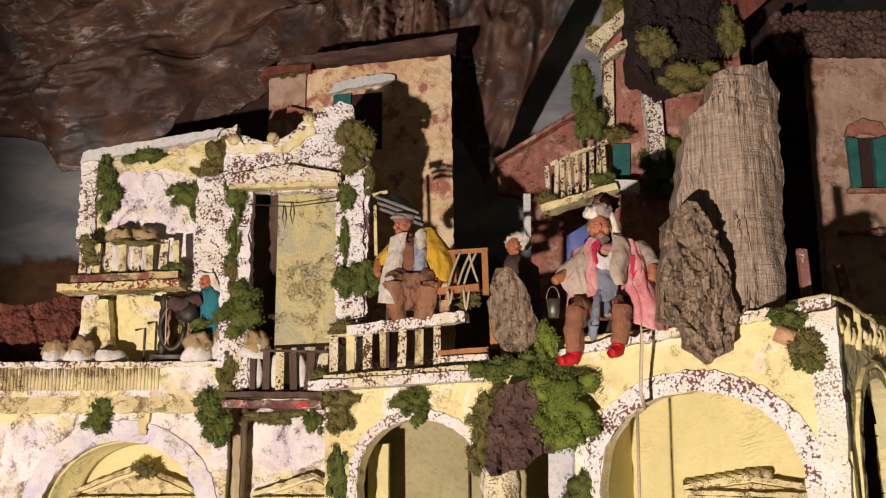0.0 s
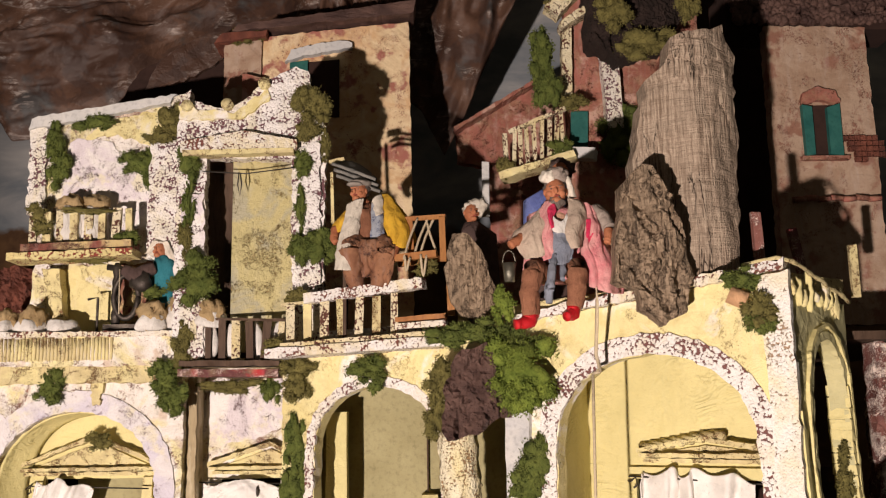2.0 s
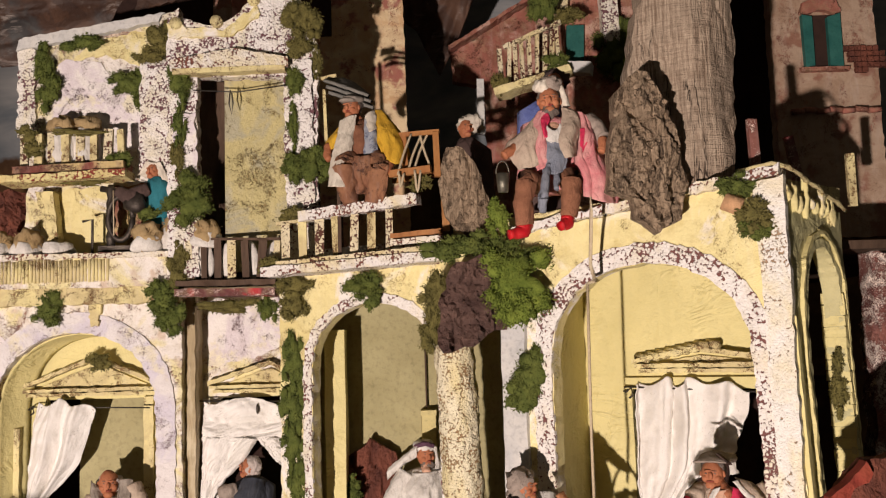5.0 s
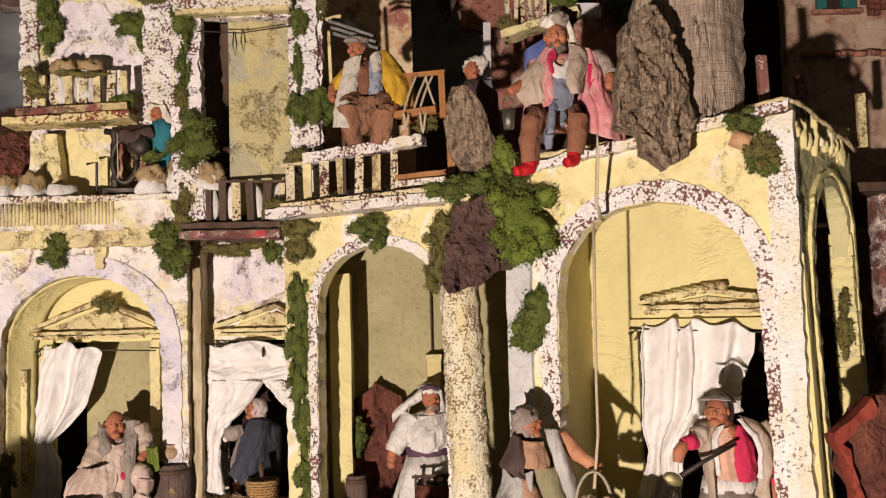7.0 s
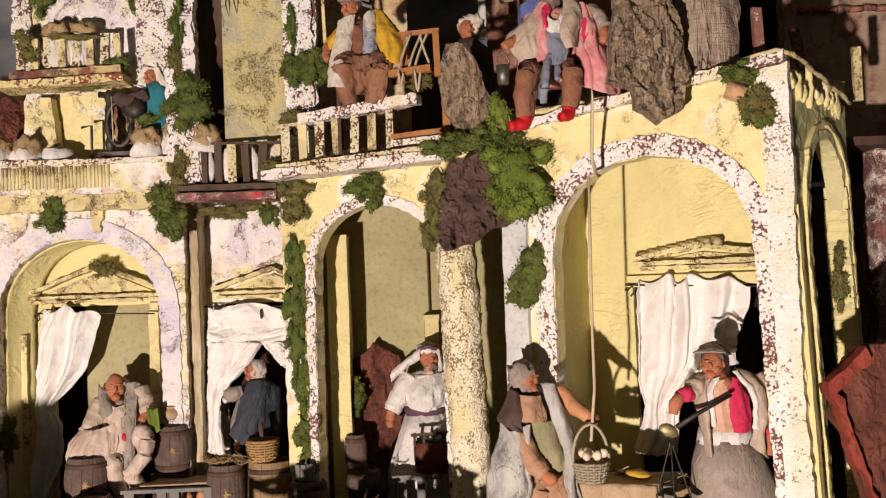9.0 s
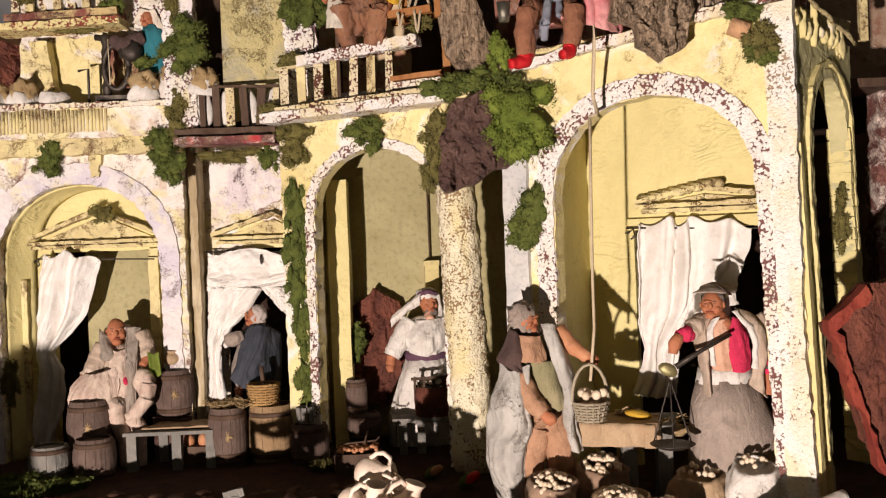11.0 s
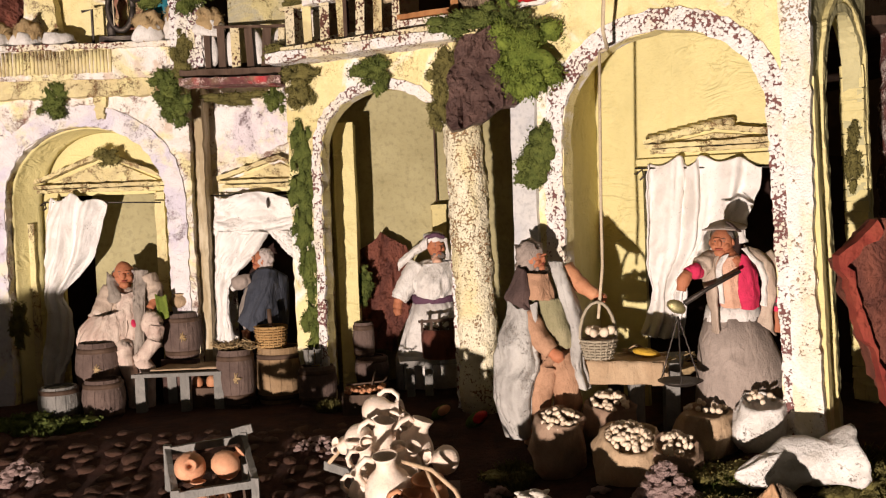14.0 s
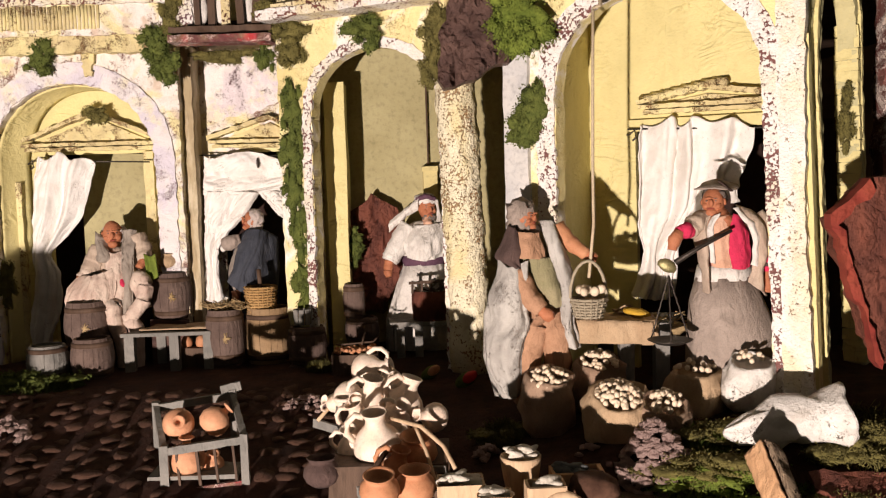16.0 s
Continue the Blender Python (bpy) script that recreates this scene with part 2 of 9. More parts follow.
def bark_material(name, dark, light, crack, long_scale, cross_scale, rough_bump):
    """Bark: long fibres, dark clefts along the grain and shorter cracks across it."""
    m, nt, b = nodes_of(name, 0.95)
    SEED[0] += 1
    o = (SEED[0] * 2.3, SEED[0] * 1.1, SEED[0] * 0.7)
    fibre = noise_node(nt, 190, 5, 0.7, o, (1, 1, 0.12), 0.4)
    tone = noise_node(nt, 24, 4, 0.6, o)
    crack_zone = ramp(nt, noise_node(nt, 17, 3, 0.6, (o[2], o[0], 4)), 0.40, 0.56)
    col = mix(nt, ramp(nt, fibre, 0.36, 0.66), dark, light)
    col = mix(nt, times(nt, ramp(nt, tone, 0.42, 0.66), 0.55), col, tuple(0.6 * v for v in light))

    def lines(scale, stretch, width, off):
        n = noise_node(nt, scale, 3, 0.55, (o[0] + off, o[1], o[2]), stretch, 0.8)
        d = nt.nodes.new("ShaderNodeMath")
        d.operation = "SUBTRACT"
        link(nt, n, d.inputs[0])
        d.inputs[1].default_value = 0.5
        e = nt.nodes.new("ShaderNodeMath")
        e.operation = "ABSOLUTE"
        link(nt, d.outputs[0], e.inputs[0])
        return ramp(nt, e.outputs[0], width, width * 0.35)
    pits = ramp(nt, noise_node(nt, 75, 4, 0.7, (o[1], o[2], 6), (1, 1, 0.4), 0.8), 0.54, 0.66)
    col = mix(nt, times(nt, pits, 0.75), col, crack)
    cr = times(nt, times(nt, lines(long_scale, (1, 1, 0.16), 0.012, 3), crack_zone), 0.35)
    cx = times(nt, times(nt, lines(cross_scale, (0.35, 0.35, 1), 0.010, 9), crack_zone), 0.2)
    col = mix(nt, cr, col, crack)
    col = mix(nt, cx, col, crack)
    link(nt, col, b.inputs["Base Color"])
    h = nt.nodes.new("ShaderNodeMath")
    h.operation = "SUBTRACT"
    link(nt, fibre, h.inputs[0])
    link(nt, cr, h.inputs[1])
    g = nt.nodes.new("ShaderNodeMath")
    g.operation = "SUBTRACT"
    link(nt, h.outputs[0], g.inputs[0])
    link(nt, pits, g.inputs[1])
    bump(nt, b, g.outputs[0], rough_bump, 0.006)
    return m


M["bark"] = bark_material("cork_bark", (0.16, 0.11, 0.07), (0.44, 0.33, 0.225), (0.07, 0.045, 0.03), 42, 30, 1.0)


def fibrous(name, dark, light, crack):
    """Old palm-like bark: hair-fine upright fibres crossed by fine level lines, with few dark cracks."""
    m, nt, b = nodes_of(name, 0.9)
    SEED[0] += 1
    o = (SEED[0] * 2.3, SEED[0] * 1.1, SEED[0] * 0.7)
    up = noise_node(nt, 300, 4, 0.65, o, (1, 1, 0.06), 0.2)
    level = noise_node(nt, 330, 3, 0.6, o, (0.10, 0.10, 1), 0.3)
    col = mix(nt, ramp(nt, up, 0.36, 0.62), dark, light)
    col = mix(nt, times(nt, ramp(nt, level, 0.50, 0.66), 0.40), col, dark)
    col = mix(nt, times(nt, ramp(nt, noise_node(nt, 16, 4, 0.6, o), 0.45, 0.68), 0.5), col, tuple(0.62 * x for x in light))
    n = noise_node(nt, 34, 4, 0.65, (o[0] + 3, o[1], o[2]), (1, 1, 0.10), 0.5)
    d = nt.nodes.new("ShaderNodeMath")
    d.operation = "SUBTRACT"
    link(nt, n, d.inputs[0])
    d.inputs[1].default_value = 0.5
    e = nt.nodes.new("ShaderNodeMath")
    e.operation = "ABSOLUTE"
    link(nt, d.outputs[0], e.inputs[0])
    cr = times(nt, ramp(nt, e.outputs[0], 0.012, 0.003), ramp(nt, noise_node(nt, 9, 3, 0.6, (o[2], o[0], 4)), 0.46, 0.56))
    col = mix(nt, cr, col, crack)
    link(nt, col, b.inputs["Base Color"])
    h = nt.nodes.new("ShaderNodeMath")
    h.operation = "SUBTRACT"
    link(nt, up, h.inputs[0])
    link(nt, times(nt, level, 0.6), h.inputs[1])
    g = nt.nodes.new("ShaderNodeMath")
    g.operation = "SUBTRACT"
    link(nt, h.outputs[0], g.inputs[0])
    link(nt, times(nt, cr, 1.5), g.inputs[1])
    bump(nt, b, g.outputs[0], 0.8, 0.005)
    return m


M["stump"] = fibrous("grey_fibrous_stump", (0.19, 0.135, 0.095), (0.46, 0.365, 0.275), (0.05, 0.035, 0.025))
# The tower bark's shadow is put into this near-black colour.
M["bark_night"] = plain("shaded_bark", (0.016, 0.010, 0.008), (0.035, 0.022, 0.018), 40, 0.95, 1.0, 160)
M["dirty_linen"] = stucco("dirty_white_sackcloth", (0.76, 0.73, 0.68), (0.62, 0.58, 0.52), 0.5, (0.30, 0.25, 0.20), -0.25, 1.0, (0.50, 0.45, 0.39))
M["grey_linen"] = stucco("mottled_grey_linen", (0.47, 0.45, 0.41), (0.38, 0.36, 0.33), 0.5, (0.26, 0.23, 0.20), 0.1, 0.8, (0.36, 0.33, 0.30))
M["bark_dark"] = plain("dark_bark", (0.06, 0.033, 0.028), (0.17, 0.10, 0.08), 40, 0.5, 1.0, 160, (0.5, 1, 1), dist=0.006)
M["bark_red"] = plain("reddish_bark", (0.10, 0.035, 0.025), (0.24, 0.08, 0.05), 40, 0.7, 1.0, 160, (1, 1, 0.5), dist=0.006)
M["red_edge"] = plain("red_bark_edge", (0.20, 0.03, 0.022), (0.28, 0.06, 0.035), 40, 0.9, 0.6, 160)
M["cork_speck"] = stucco("speckled_cork", (0.17, 0.06, 0.05), (0.24, 0.10, 0.08), 0.5, (0.62, 0.52, 0.46), 1.1, 1.0, (0.12, 0.04, 0.03))
M["moss"] = plain("green_moss", (0.070, 0.092, 0.020), (0.135, 0.158, 0.036), 60, 1.0, 0.8, 400)
M["moss_dry"] = plain("dry_olive_moss", (0.105, 0.092, 0.028), (0.19, 0.165, 0.052), 60, 1.0, 0.8, 400)
M["moss_bright"] = plain("bright_green_moss", (0.105, 0.145, 0.022), (0.20, 0.25, 0.042), 60, 1.0, 0.8, 400)
M["soil"] = plain("dark_reddish_soil", (0.035, 0.015, 0.010), (0.075, 0.03, 0.018), 30, 1.0, 1.0, 150, dist=0.006)
M["stone"] = plain("purple_grey_stone", (0.30, 0.20, 0.18), (0.48, 0.35, 0.31), 90, 0.9, 0.8, 200)
M["cobble"] = plain("brown_cobble", (0.075, 0.036, 0.023), (0.15, 0.078, 0.05), 60, 0.85, 0.9, 200)
M["rope"] = plain("pale_twine", (0.52, 0.42, 0.28), (0.62, 0.52, 0.36), 120, 0.95, 0.6, 700)
M["wire"] = plain("dark_wire", (0.05, 0.045, 0.04), (0.09, 0.08, 0.07), 60, 0.5, 0.2, 200, metal=0.6)
M["iron"] = plain("blackened_iron", (0.05, 0.04, 0.035), (0.10, 0.085, 0.07), 50, 0.5, 0.3, 300, metal=0.7)
M["brass"] = plain("dull_brass", (0.28, 0.24, 0.11), (0.36, 0.32, 0.16), 60, 0.45, 0.3, 300, metal=0.7)
M["tin"] = plain("tarnished_tin", (0.16, 0.15, 0.12), (0.25, 0.23, 0.18), 50, 0.45, 0.3, 300, metal=0.8)


# ---- building helpers ----
def finish(name, bm, material, parent=None, label="", smooth=False, kind=""):
    """One mesh object from a bmesh; material is one or a list of them."""
    me = bpy.data.meshes.new(name)
    bmesh.ops.recalc_face_normals(bm, faces=bm.faces)
    bm.to_mesh(me)
    bm.free()
    for m in (material if isinstance(material, list) else [material]):
        me.materials.append(M[m])
    if smooth:
        me.polygons.foreach_set("use_smooth", [True] * len(me.polygons))
    ob = new(name, me)
    if parent:
        ob.parent = parent
    if label or kind:
        tagged(ob, label, kind=kind)
    return ob


part = finish


def structure(name, bm, material, label, category, smooth=False):
    return tagged(finish(name, bm, material, None, "", smooth), label, category, kind="structure")


def thing(name, label, category, group=""):
    return tagged(new(name), label, category, group)


def frame_of(a, b):
    """Frame of a wall that runs in plan from a to b: u along it, v up, w away from the viewer."""
    d = Vector((b[0] - a[0], b[1] - a[1], 0)).normalized()
    n = Vector((-d.y, d.x, 0))
    return lambda u, v, w=0.0: Vector((a[0], a[1], 0)) + d * u + n * w + Vector((0, 0, v))


def xz(y, slope=0.0):
    """Frame for walls that face the viewer: u is x, at the depth y."""
    return lambda u, v, w=0.0: Vector((u, y + slope * u + w, v))


def ragged(pts, step, amp, seed):
    """An outline cut into short steps and made uneven."""
    rnd = random.Random(seed)
    out = []
    for p, q in zip(pts, pts[1:] + pts[:1]):
        n = max(1, int(math.dist(p, q) / step))
        for i in range(n):
            t = i / n
            a = amp if n > 1 else amp * 0.4
            out.append((p[0] + (q[0] - p[0]) * t + rnd.uniform(-a, a), p[1] + (q[1] - p[1]) * t + rnd.uniform(-a, a)))
    return out


def slab_bm(fr, pts, thick, w=0.0, bm=None, rough=0.0, cell=0.012, seed=0):
    """A board or wall cut to the outline pts (u, v), from depth w back to w + thick. rough: unevenness of its front, in metres."""
    bm = bm or bmesh.new()
    front = [bm.verts.new((p[0], p[1], 0)) for p in pts]
    edges = [bm.edges.new((front[i], front[(i + 1) % len(front)])) for i in range(len(front))]
    got = bmesh.ops.triangle_fill(bm, use_beauty=True, edges=edges)
    faces = [g for g in got["geom"] if isinstance(g, bmesh.types.BMFace)]
    if rough:
        us, vs = [p[0] for p in pts], [p[1] for p in pts]
        for lo, hi, axis in ((min(us), max(us), 0), (min(vs), max(vs), 1)):
            k = lo + cell
            while k < hi:
                co = [0, 0, 0]
                no = [0, 0, 0]
                co[axis], no[axis] = k, 1
                verts = {v for f in faces for v in f.verts}
                es = {e for f in faces for e in f.edges}
                r = bmesh.ops.bisect_plane(bm, geom=list(verts) + list(es) + faces, plane_co=co, plane_no=no)
                faces = [g for g in r["geom"] if isinstance(g, bmesh.types.BMFace)]
                k += cell
    ext = bmesh.ops.extrude_face_region(bm, geom=faces)
    back = [g for g in ext["geom"] if isinstance(g, bmesh.types.BMVert)]
    backset = set(back)
    mine = {v for f in faces if f.is_valid for v in f.verts} | backset
    for v in mine:
        deep = v in backset
        dw = 0.0
        if rough and not deep:
            dw = rough * (noise.noise((v.co.x * 28 + seed, v.co.y * 28, seed)) + 0.5 * noise.noise((v.co.x * 90, v.co.y * 90 + seed, seed)))
        v.co = fr(v.co.x, v.co.y, w + (thick if deep else dw))
    return bm


def box_bm(bm, c, size, m=None, jitter=0.0, rnd=random):
    """A box added to bm; c its middle."""
    r = bmesh.ops.create_cube(bm, size=1)
    for v in r["verts"]:
        p = Vector((v.co.x * size[0], v.co.y * size[1], v.co.z * size[2]))
        if jitter:
            p += Vector([rnd.uniform(-jitter, jitter) for _ in range(3)])
        v.co = (m @ p if m else p) + Vector(c)
    return r["verts"]


def bar_bm(bm, p, q, w, d, up=(0, 0, 1), jitter=0.0, rnd=random):
    """A squared bar from p to q."""
    p, q = Vector(p), Vector(q)
    z = (q - p).normalized()
    x = Vector(up).cross(z)
    if x.length < 0.05:
        x = Vector((1, 0, 0)).cross(z) if abs(z.x) < 0.9 else Vector((0, 1, 0)).cross(z)
    x.normalize()
    m = Matrix((x, z.cross(x), z)).transposed()
    box_bm(bm, (p + q) / 2, (w, d, (q - p).length), m, jitter, rnd)
    return bm


def tube_bm(bm, pts, radii, sides=8, mat=0, close=True):
    """A round tube along pts; radii one number or one for each point."""
    pts = [Vector(p) for p in pts]
    rs = radii if isinstance(radii, (list, tuple)) else [radii] * len(pts)
    rings = []
    ref = Vector((0.13, 0.2, 0.97)).normalized()
    for i, p in enumerate(pts):
        t = (pts[min(i + 1, len(pts) - 1)] - pts[max(i - 1, 0)]).normalized()
        x = ref.cross(t)
        if x.length < 0.05:
            x = Vector((1, 0, 0)).cross(t)
        x.normalize()
        y = t.cross(x)
        rings.append([bm.verts.new(p + (x * math.cos(a) + y * math.sin(a)) * rs[i]) for a in [2 * math.pi * k / sides for k in range(sides)]])
    fs = []
    for a, b in zip(rings, rings[1:]):
        for k in range(sides):
            fs.append(bm.faces.new((a[k], a[(k + 1) % sides], b[(k + 1) % sides], b[k])))
    if close:
        fs.append(bm.faces.new(rings[0][::-1]))
        fs.append(bm.faces.new(rings[-1]))
    for f in fs:
        f.material_index = mat
        f.smooth = True
    return bm


def lathe_bm(bm, profile, m=None, sides=20, mat=0, cap=True, wob=0.0, seed=0):
    """A turned body from (radius, height) pairs, placed by the matrix m."""
    m = m or Matrix()
    rings = []
    for i, (r, h) in enumerate(profile):
        ring = []
        for k in range(sides):
            a = 2 * math.pi * k / sides
            rr = r * (1 + wob * noise.noise((math.cos(a) * 1.5 + seed, math.sin(a) * 1.5, h * 30 + seed)))
            ring.append(bm.verts.new(m @ Vector((rr * math.cos(a), rr * math.sin(a), h))))
        rings.append(ring)
    fs = []
    for a, b in zip(rings, rings[1:]):
        for k in range(sides):
            fs.append(bm.faces.new((a[k], a[(k + 1) % sides], b[(k + 1) % sides], b[k])))
    if cap:
        fs += [bm.faces.new(rings[0][::-1]), bm.faces.new(rings[-1])]
    for f in fs:
        f.material_index = mat
        f.smooth = True
    return bm


def blob_bm(bm, c, r, rot=(0, 0, 0), mat=0, sub=3, rough=0.0, freq=30.0, seed=0.0, fold=0.0, folds=9):
    """An uneven ellipsoid; fold pleats it round its upright axis."""
    got = bmesh.ops.create_icosphere(bm, subdivisions=sub, radius=1)
    e = Euler([radians(a) for a in rot]).to_matrix()
    for v in got["verts"]:
        n = v.co.normalized()
        k = 1.0
        if rough:
            k += rough * (noise.noise((n.x * freq * r[0] + seed, n.y * freq * r[1], n.z * freq * r[2])) + 0.5 * noise.noise((n.x * 3 + seed, n.y * 3, n.z * 3)))
        if fold:
            k += fold * math.sin(folds * math.atan2(n.y, n.x) + 3 * n.z + seed) * (1 - n.z * n.z)
        v.co = Vector(c) + e @ Vector((n.x * r[0] * k, n.y * r[1] * k, n.z * r[2] * k))
    for f in {f for v in got["verts"] for f in v.link_faces}:
        f.material_index = mat
        f.smooth = True
    return bm


def sheet_bm(bm, fn, nu, nv, mat=0, thick=0.0):
    """A sheet from fn(s, t), s and t from 0 to 1; with a second face behind it if thick."""
    g = [[bm.verts.new(fn(i / nu, j / nv)) for j in range(nv + 1)] for i in range(nu + 1)]
    fs = [bm.faces.new((g[i][j], g[i + 1][j], g[i + 1][j + 1], g[i][j + 1])) for i in range(nu) for j in range(nv)]
    if thick:
        for f in fs:
            f.normal_update()
        h = []
        for col in g:
            line = []
            for v in col:
                n = sum((f.normal for f in v.link_faces), Vector())
                line.append(bm.verts.new(v.co - (n.normalized() if n.length > 0.01 else Vector((0, -1, 0))) * thick))
            h.append(line)
        fs += [bm.faces.new((h[i][j + 1], h[i + 1][j + 1], h[i + 1][j], h[i][j])) for i in range(nu) for j in range(nv)]
        for i in range(nu):
            fs += [bm.faces.new((g[i + 1][0], g[i][0], h[i][0], h[i + 1][0])), bm.faces.new((g[i][nv], g[i + 1][nv], h[i + 1][nv], h[i][nv]))]
        for j in range(nv):
            fs += [bm.faces.new((g[0][j], g[0][j + 1], h[0][j + 1], h[0][j])), bm.faces.new((g[nu][j + 1], g[nu][j], h[nu][j], h[nu][j + 1]))]
    for f in fs:
        f.material_index = mat
        f.smooth = True
    return bm


def spline(pts, t):
    """A point on a smooth line through pts, t from 0 to 1."""
    n = len(pts) - 1
    i = min(int(t * n), n - 1)
    f = t * n - i
    p = [pts[max(0, min(n, i + k))] for k in (-1, 0, 1, 2)]
    return 0.5 * (2 * p[1] + (p[2] - p[0]) * f + (2 * p[0] - 5 * p[1] + 4 * p[2] - p[3]) * f * f + (3 * p[1] - p[0] - 3 * p[2] + p[3]) * f ** 3)


def surface(rows, s, t):
    """A point on the smooth sheet through rows of points: s along a row, t from the first row to the last."""
    return spline([spline(r, s) for r in rows], t)


# ---- ground and backdrop ----
def smooth01(t):
    t = min(max(t, 0), 1)
    return t * t * (3 - 2 * t)


def ground_z(x, y):
    """Height of the display's ground: it falls away at the front edge and climbs a little to the houses."""
    left = 1 - smooth01((x - 0.02) / 0.3)
    z = 0.006 + 0.016 * smooth01((y - 1.35) / 0.35)
    z += 0.03 * smooth01((x - 0.40) / 0.1) * smooth01((y - 1.17) / 0.09)
    z -= (1 - left) * 0.72 * max(0.0, min(1.185 - y, 0.25)) + left * 0.23 * max(0.0, min(1.50 - y, 0.58))
    # Mound added out of view, to block the lamp at the lower left.
    z = max(z, -0.18 + 0.222 * smooth01((-0.66 - x) / 0.06) * smooth01((y - 0.82) / 0.1) * smooth01((1.1 - y) / 0.1))
    return z + 0.004 * noise.noise((x * 14, y * 14, 0)) + 0.002 * noise.noise((x * 50, y * 50, 3))


bm = bmesh.new()
sheet_bm(bm, lambda s, t: Vector((-1.3 + 2.6 * s, 0.80 + 1.9 * t, ground_z(-1.3 + 2.6 * s, 0.80 + 1.9 * t))), 150, 110)
ground = structure("ground", bm, "soil", "dark reddish soil ground of the miniature village square", "ground", True)


bm = bmesh.new()
bmesh.ops.create_grid(bm, x_segments=8, y_segments=8, size=4.0)
for v in bm.verts:
    v.co += Vector((0, 0, -1.0))
structure("floor", bm, "soil", "dark floor of the exhibition room", "floor")
structure("platform_front", slab_bm(xz(0.815), [(-1.29, -0.995), (1.29, -0.995), (1.29, -0.20), (-1.29, -0.20)], 0.02), "dark", "dark cloth front under the display", "platform")


def painted_sky():
    m, nt, b = nodes_of("painted_sky", 0.9)
    tc = nt.nodes.new("ShaderNodeTexCoord")
    sep = nt.nodes.new("ShaderNodeSeparateXYZ")
    link(nt, tc.outputs["Object"], sep.inputs[0])
    cloud = ramp(nt, noise_node(nt, 3.2, 5, 0.6, (4, 1, 2), (1, 1, 2.2), 0.5), 0.4, 0.68)
    sky = mix(nt, cloud, (0.17, 0.19, 0.21), (0.38, 0.37, 0.36))
    hill = mix(nt, ramp(nt, noise_node(nt, 7, 5, 0.6), 0.4, 0.65), (0.06, 0.03, 0.015), (0.16, 0.085, 0.035))
    n = nt.nodes.new("ShaderNodeMath")
    n.operation = "ADD"
    link(nt, sep.outputs["Z"], n.inputs[0])
    link(nt, times(nt, noise_node(nt, 5, 4, 0.6, (9, 2, 1)), 0.25), n.inputs[1])
    link(nt, mix(nt, ramp(nt, n.outputs[0], 1.14, 1.17), hill, sky), b.inputs["Base Color"])
    return m


M["sky"] = painted_sky()
structure("backdrop", slab_bm(xz(2.75), [(-2.2, -0.3), (2.2, -0.3), (2.2, 3.0), (-2.2, 3.0)], 0.02), "sky",
          "painted backdrop of grey clouds over brown hills", "backdrop")


def mountain_paper():
    m, nt, b = nodes_of("crumpled_mountain_paper", 0.55)
    base = mix(nt, ramp(nt, noise_node(nt, 4.5, 5, 0.65, (2, 5, 1)), 0.4, 0.62), (0.055, 0.026, 0.016), (0.125, 0.066, 0.042))
    base = mix(nt, ramp(nt, noise_node(nt, 7, 4, 0.6, (7, 3, 8)), 0.56, 0.66), base, (0.075, 0.072, 0.070))
    zone = ramp(nt, noise_node(nt, 8, 4, 0.6, (3, 1, 6), distort=1.0), 0.50, 0.62)
    streak = ramp(nt, noise_node(nt, 42, 6, 0.8, (1, 9, 2), (0.3, 1, 1.0), 1.2), 0.50, 0.60)
    base = mix(nt, times(nt, times(nt, streak, zone), 0.75), base, (0.46, 0.40, 0.36))
    swirl = ramp(nt, noise_node(nt, 6, 2, 0.5, (5, 2, 3), distort=3.0), 0.50, 0.53)
    base = mix(nt, times(nt, swirl, 0.35), base, (0.028, 0.020, 0.020))
    link(nt, base, b.inputs["Base Color"])
    b.inputs["Specular IOR Level"].default_value = 0.4
    bump(nt, b, noise_node(nt, 60, 5, 0.7), 0.6, 0.006)
    return m


M["paper"] = mountain_paper()


def crumple(x, z, seed=0.0):
    """Folds of stiff painted paper: sharp ridges that run down and across."""
    a = 0.0
    turn = 0.25 + 1.1 * smooth01((x + 0.35) / 0.4)
    u, v = x * math.cos(turn) + z * math.sin(turn), -x * math.sin(turn) + z * math.cos(turn)
    for k, (f, g) in enumerate(((3.0, 0.10), (6.5, 0.075), (14, 0.034), (31, 0.012))):
        n = noise.noise((u * f * 0.42 + seed, v * f * 1.25 + 0.35 * noise.noise((u * 4, v * 4, 9)), k + seed))
        a += g * (1 - 2.4 * abs(n))
    return a


PAPER_LOW = [(-1.6, 1.30), (-1.10, 1.30), (-1.04, 1.28), (-0.985, 1.20), (-0.90, 1.21), (-0.80, 1.27), (-0.68, 1.31), (-0.60, 1.40), (-0.52, 1.47), (-0.4, 1.42), (-0.2, 1.38), (0.0, 1.28), (0.11, 1.17)]


def paper_low(x):
    for p, q in zip(PAPER_LOW, PAPER_LOW[1:]):
        if x <= q[0]:
            return p[1] + (q[1] - p[1]) * (x - p[0]) / (q[0] - p[0])
    return PAPER_LOW[-1][1]


def paper_fn(s, t):
    xl = -1.6 + 1.71 * s
    lo = paper_low(xl)
    z = lo + (2.3 - lo) * t
    x = xl + max(0, (z - 1.17)) * 0.52 * smooth01((s - 0.35) / 0.65)
    d = crumple(x, z)
    return Vector((x, 2.42 - 0.16 * t - d * min(1, 0.35 + 4 * t), z))


bm = bmesh.new()
sheet_bm(bm, paper_fn, 260, 150, 0, 0.004)
tagged(finish("mountain_paper", bm, "paper"), "crumpled brown and grey painted paper hung as a rocky mountain", "mountain backdrop", kind="structure")


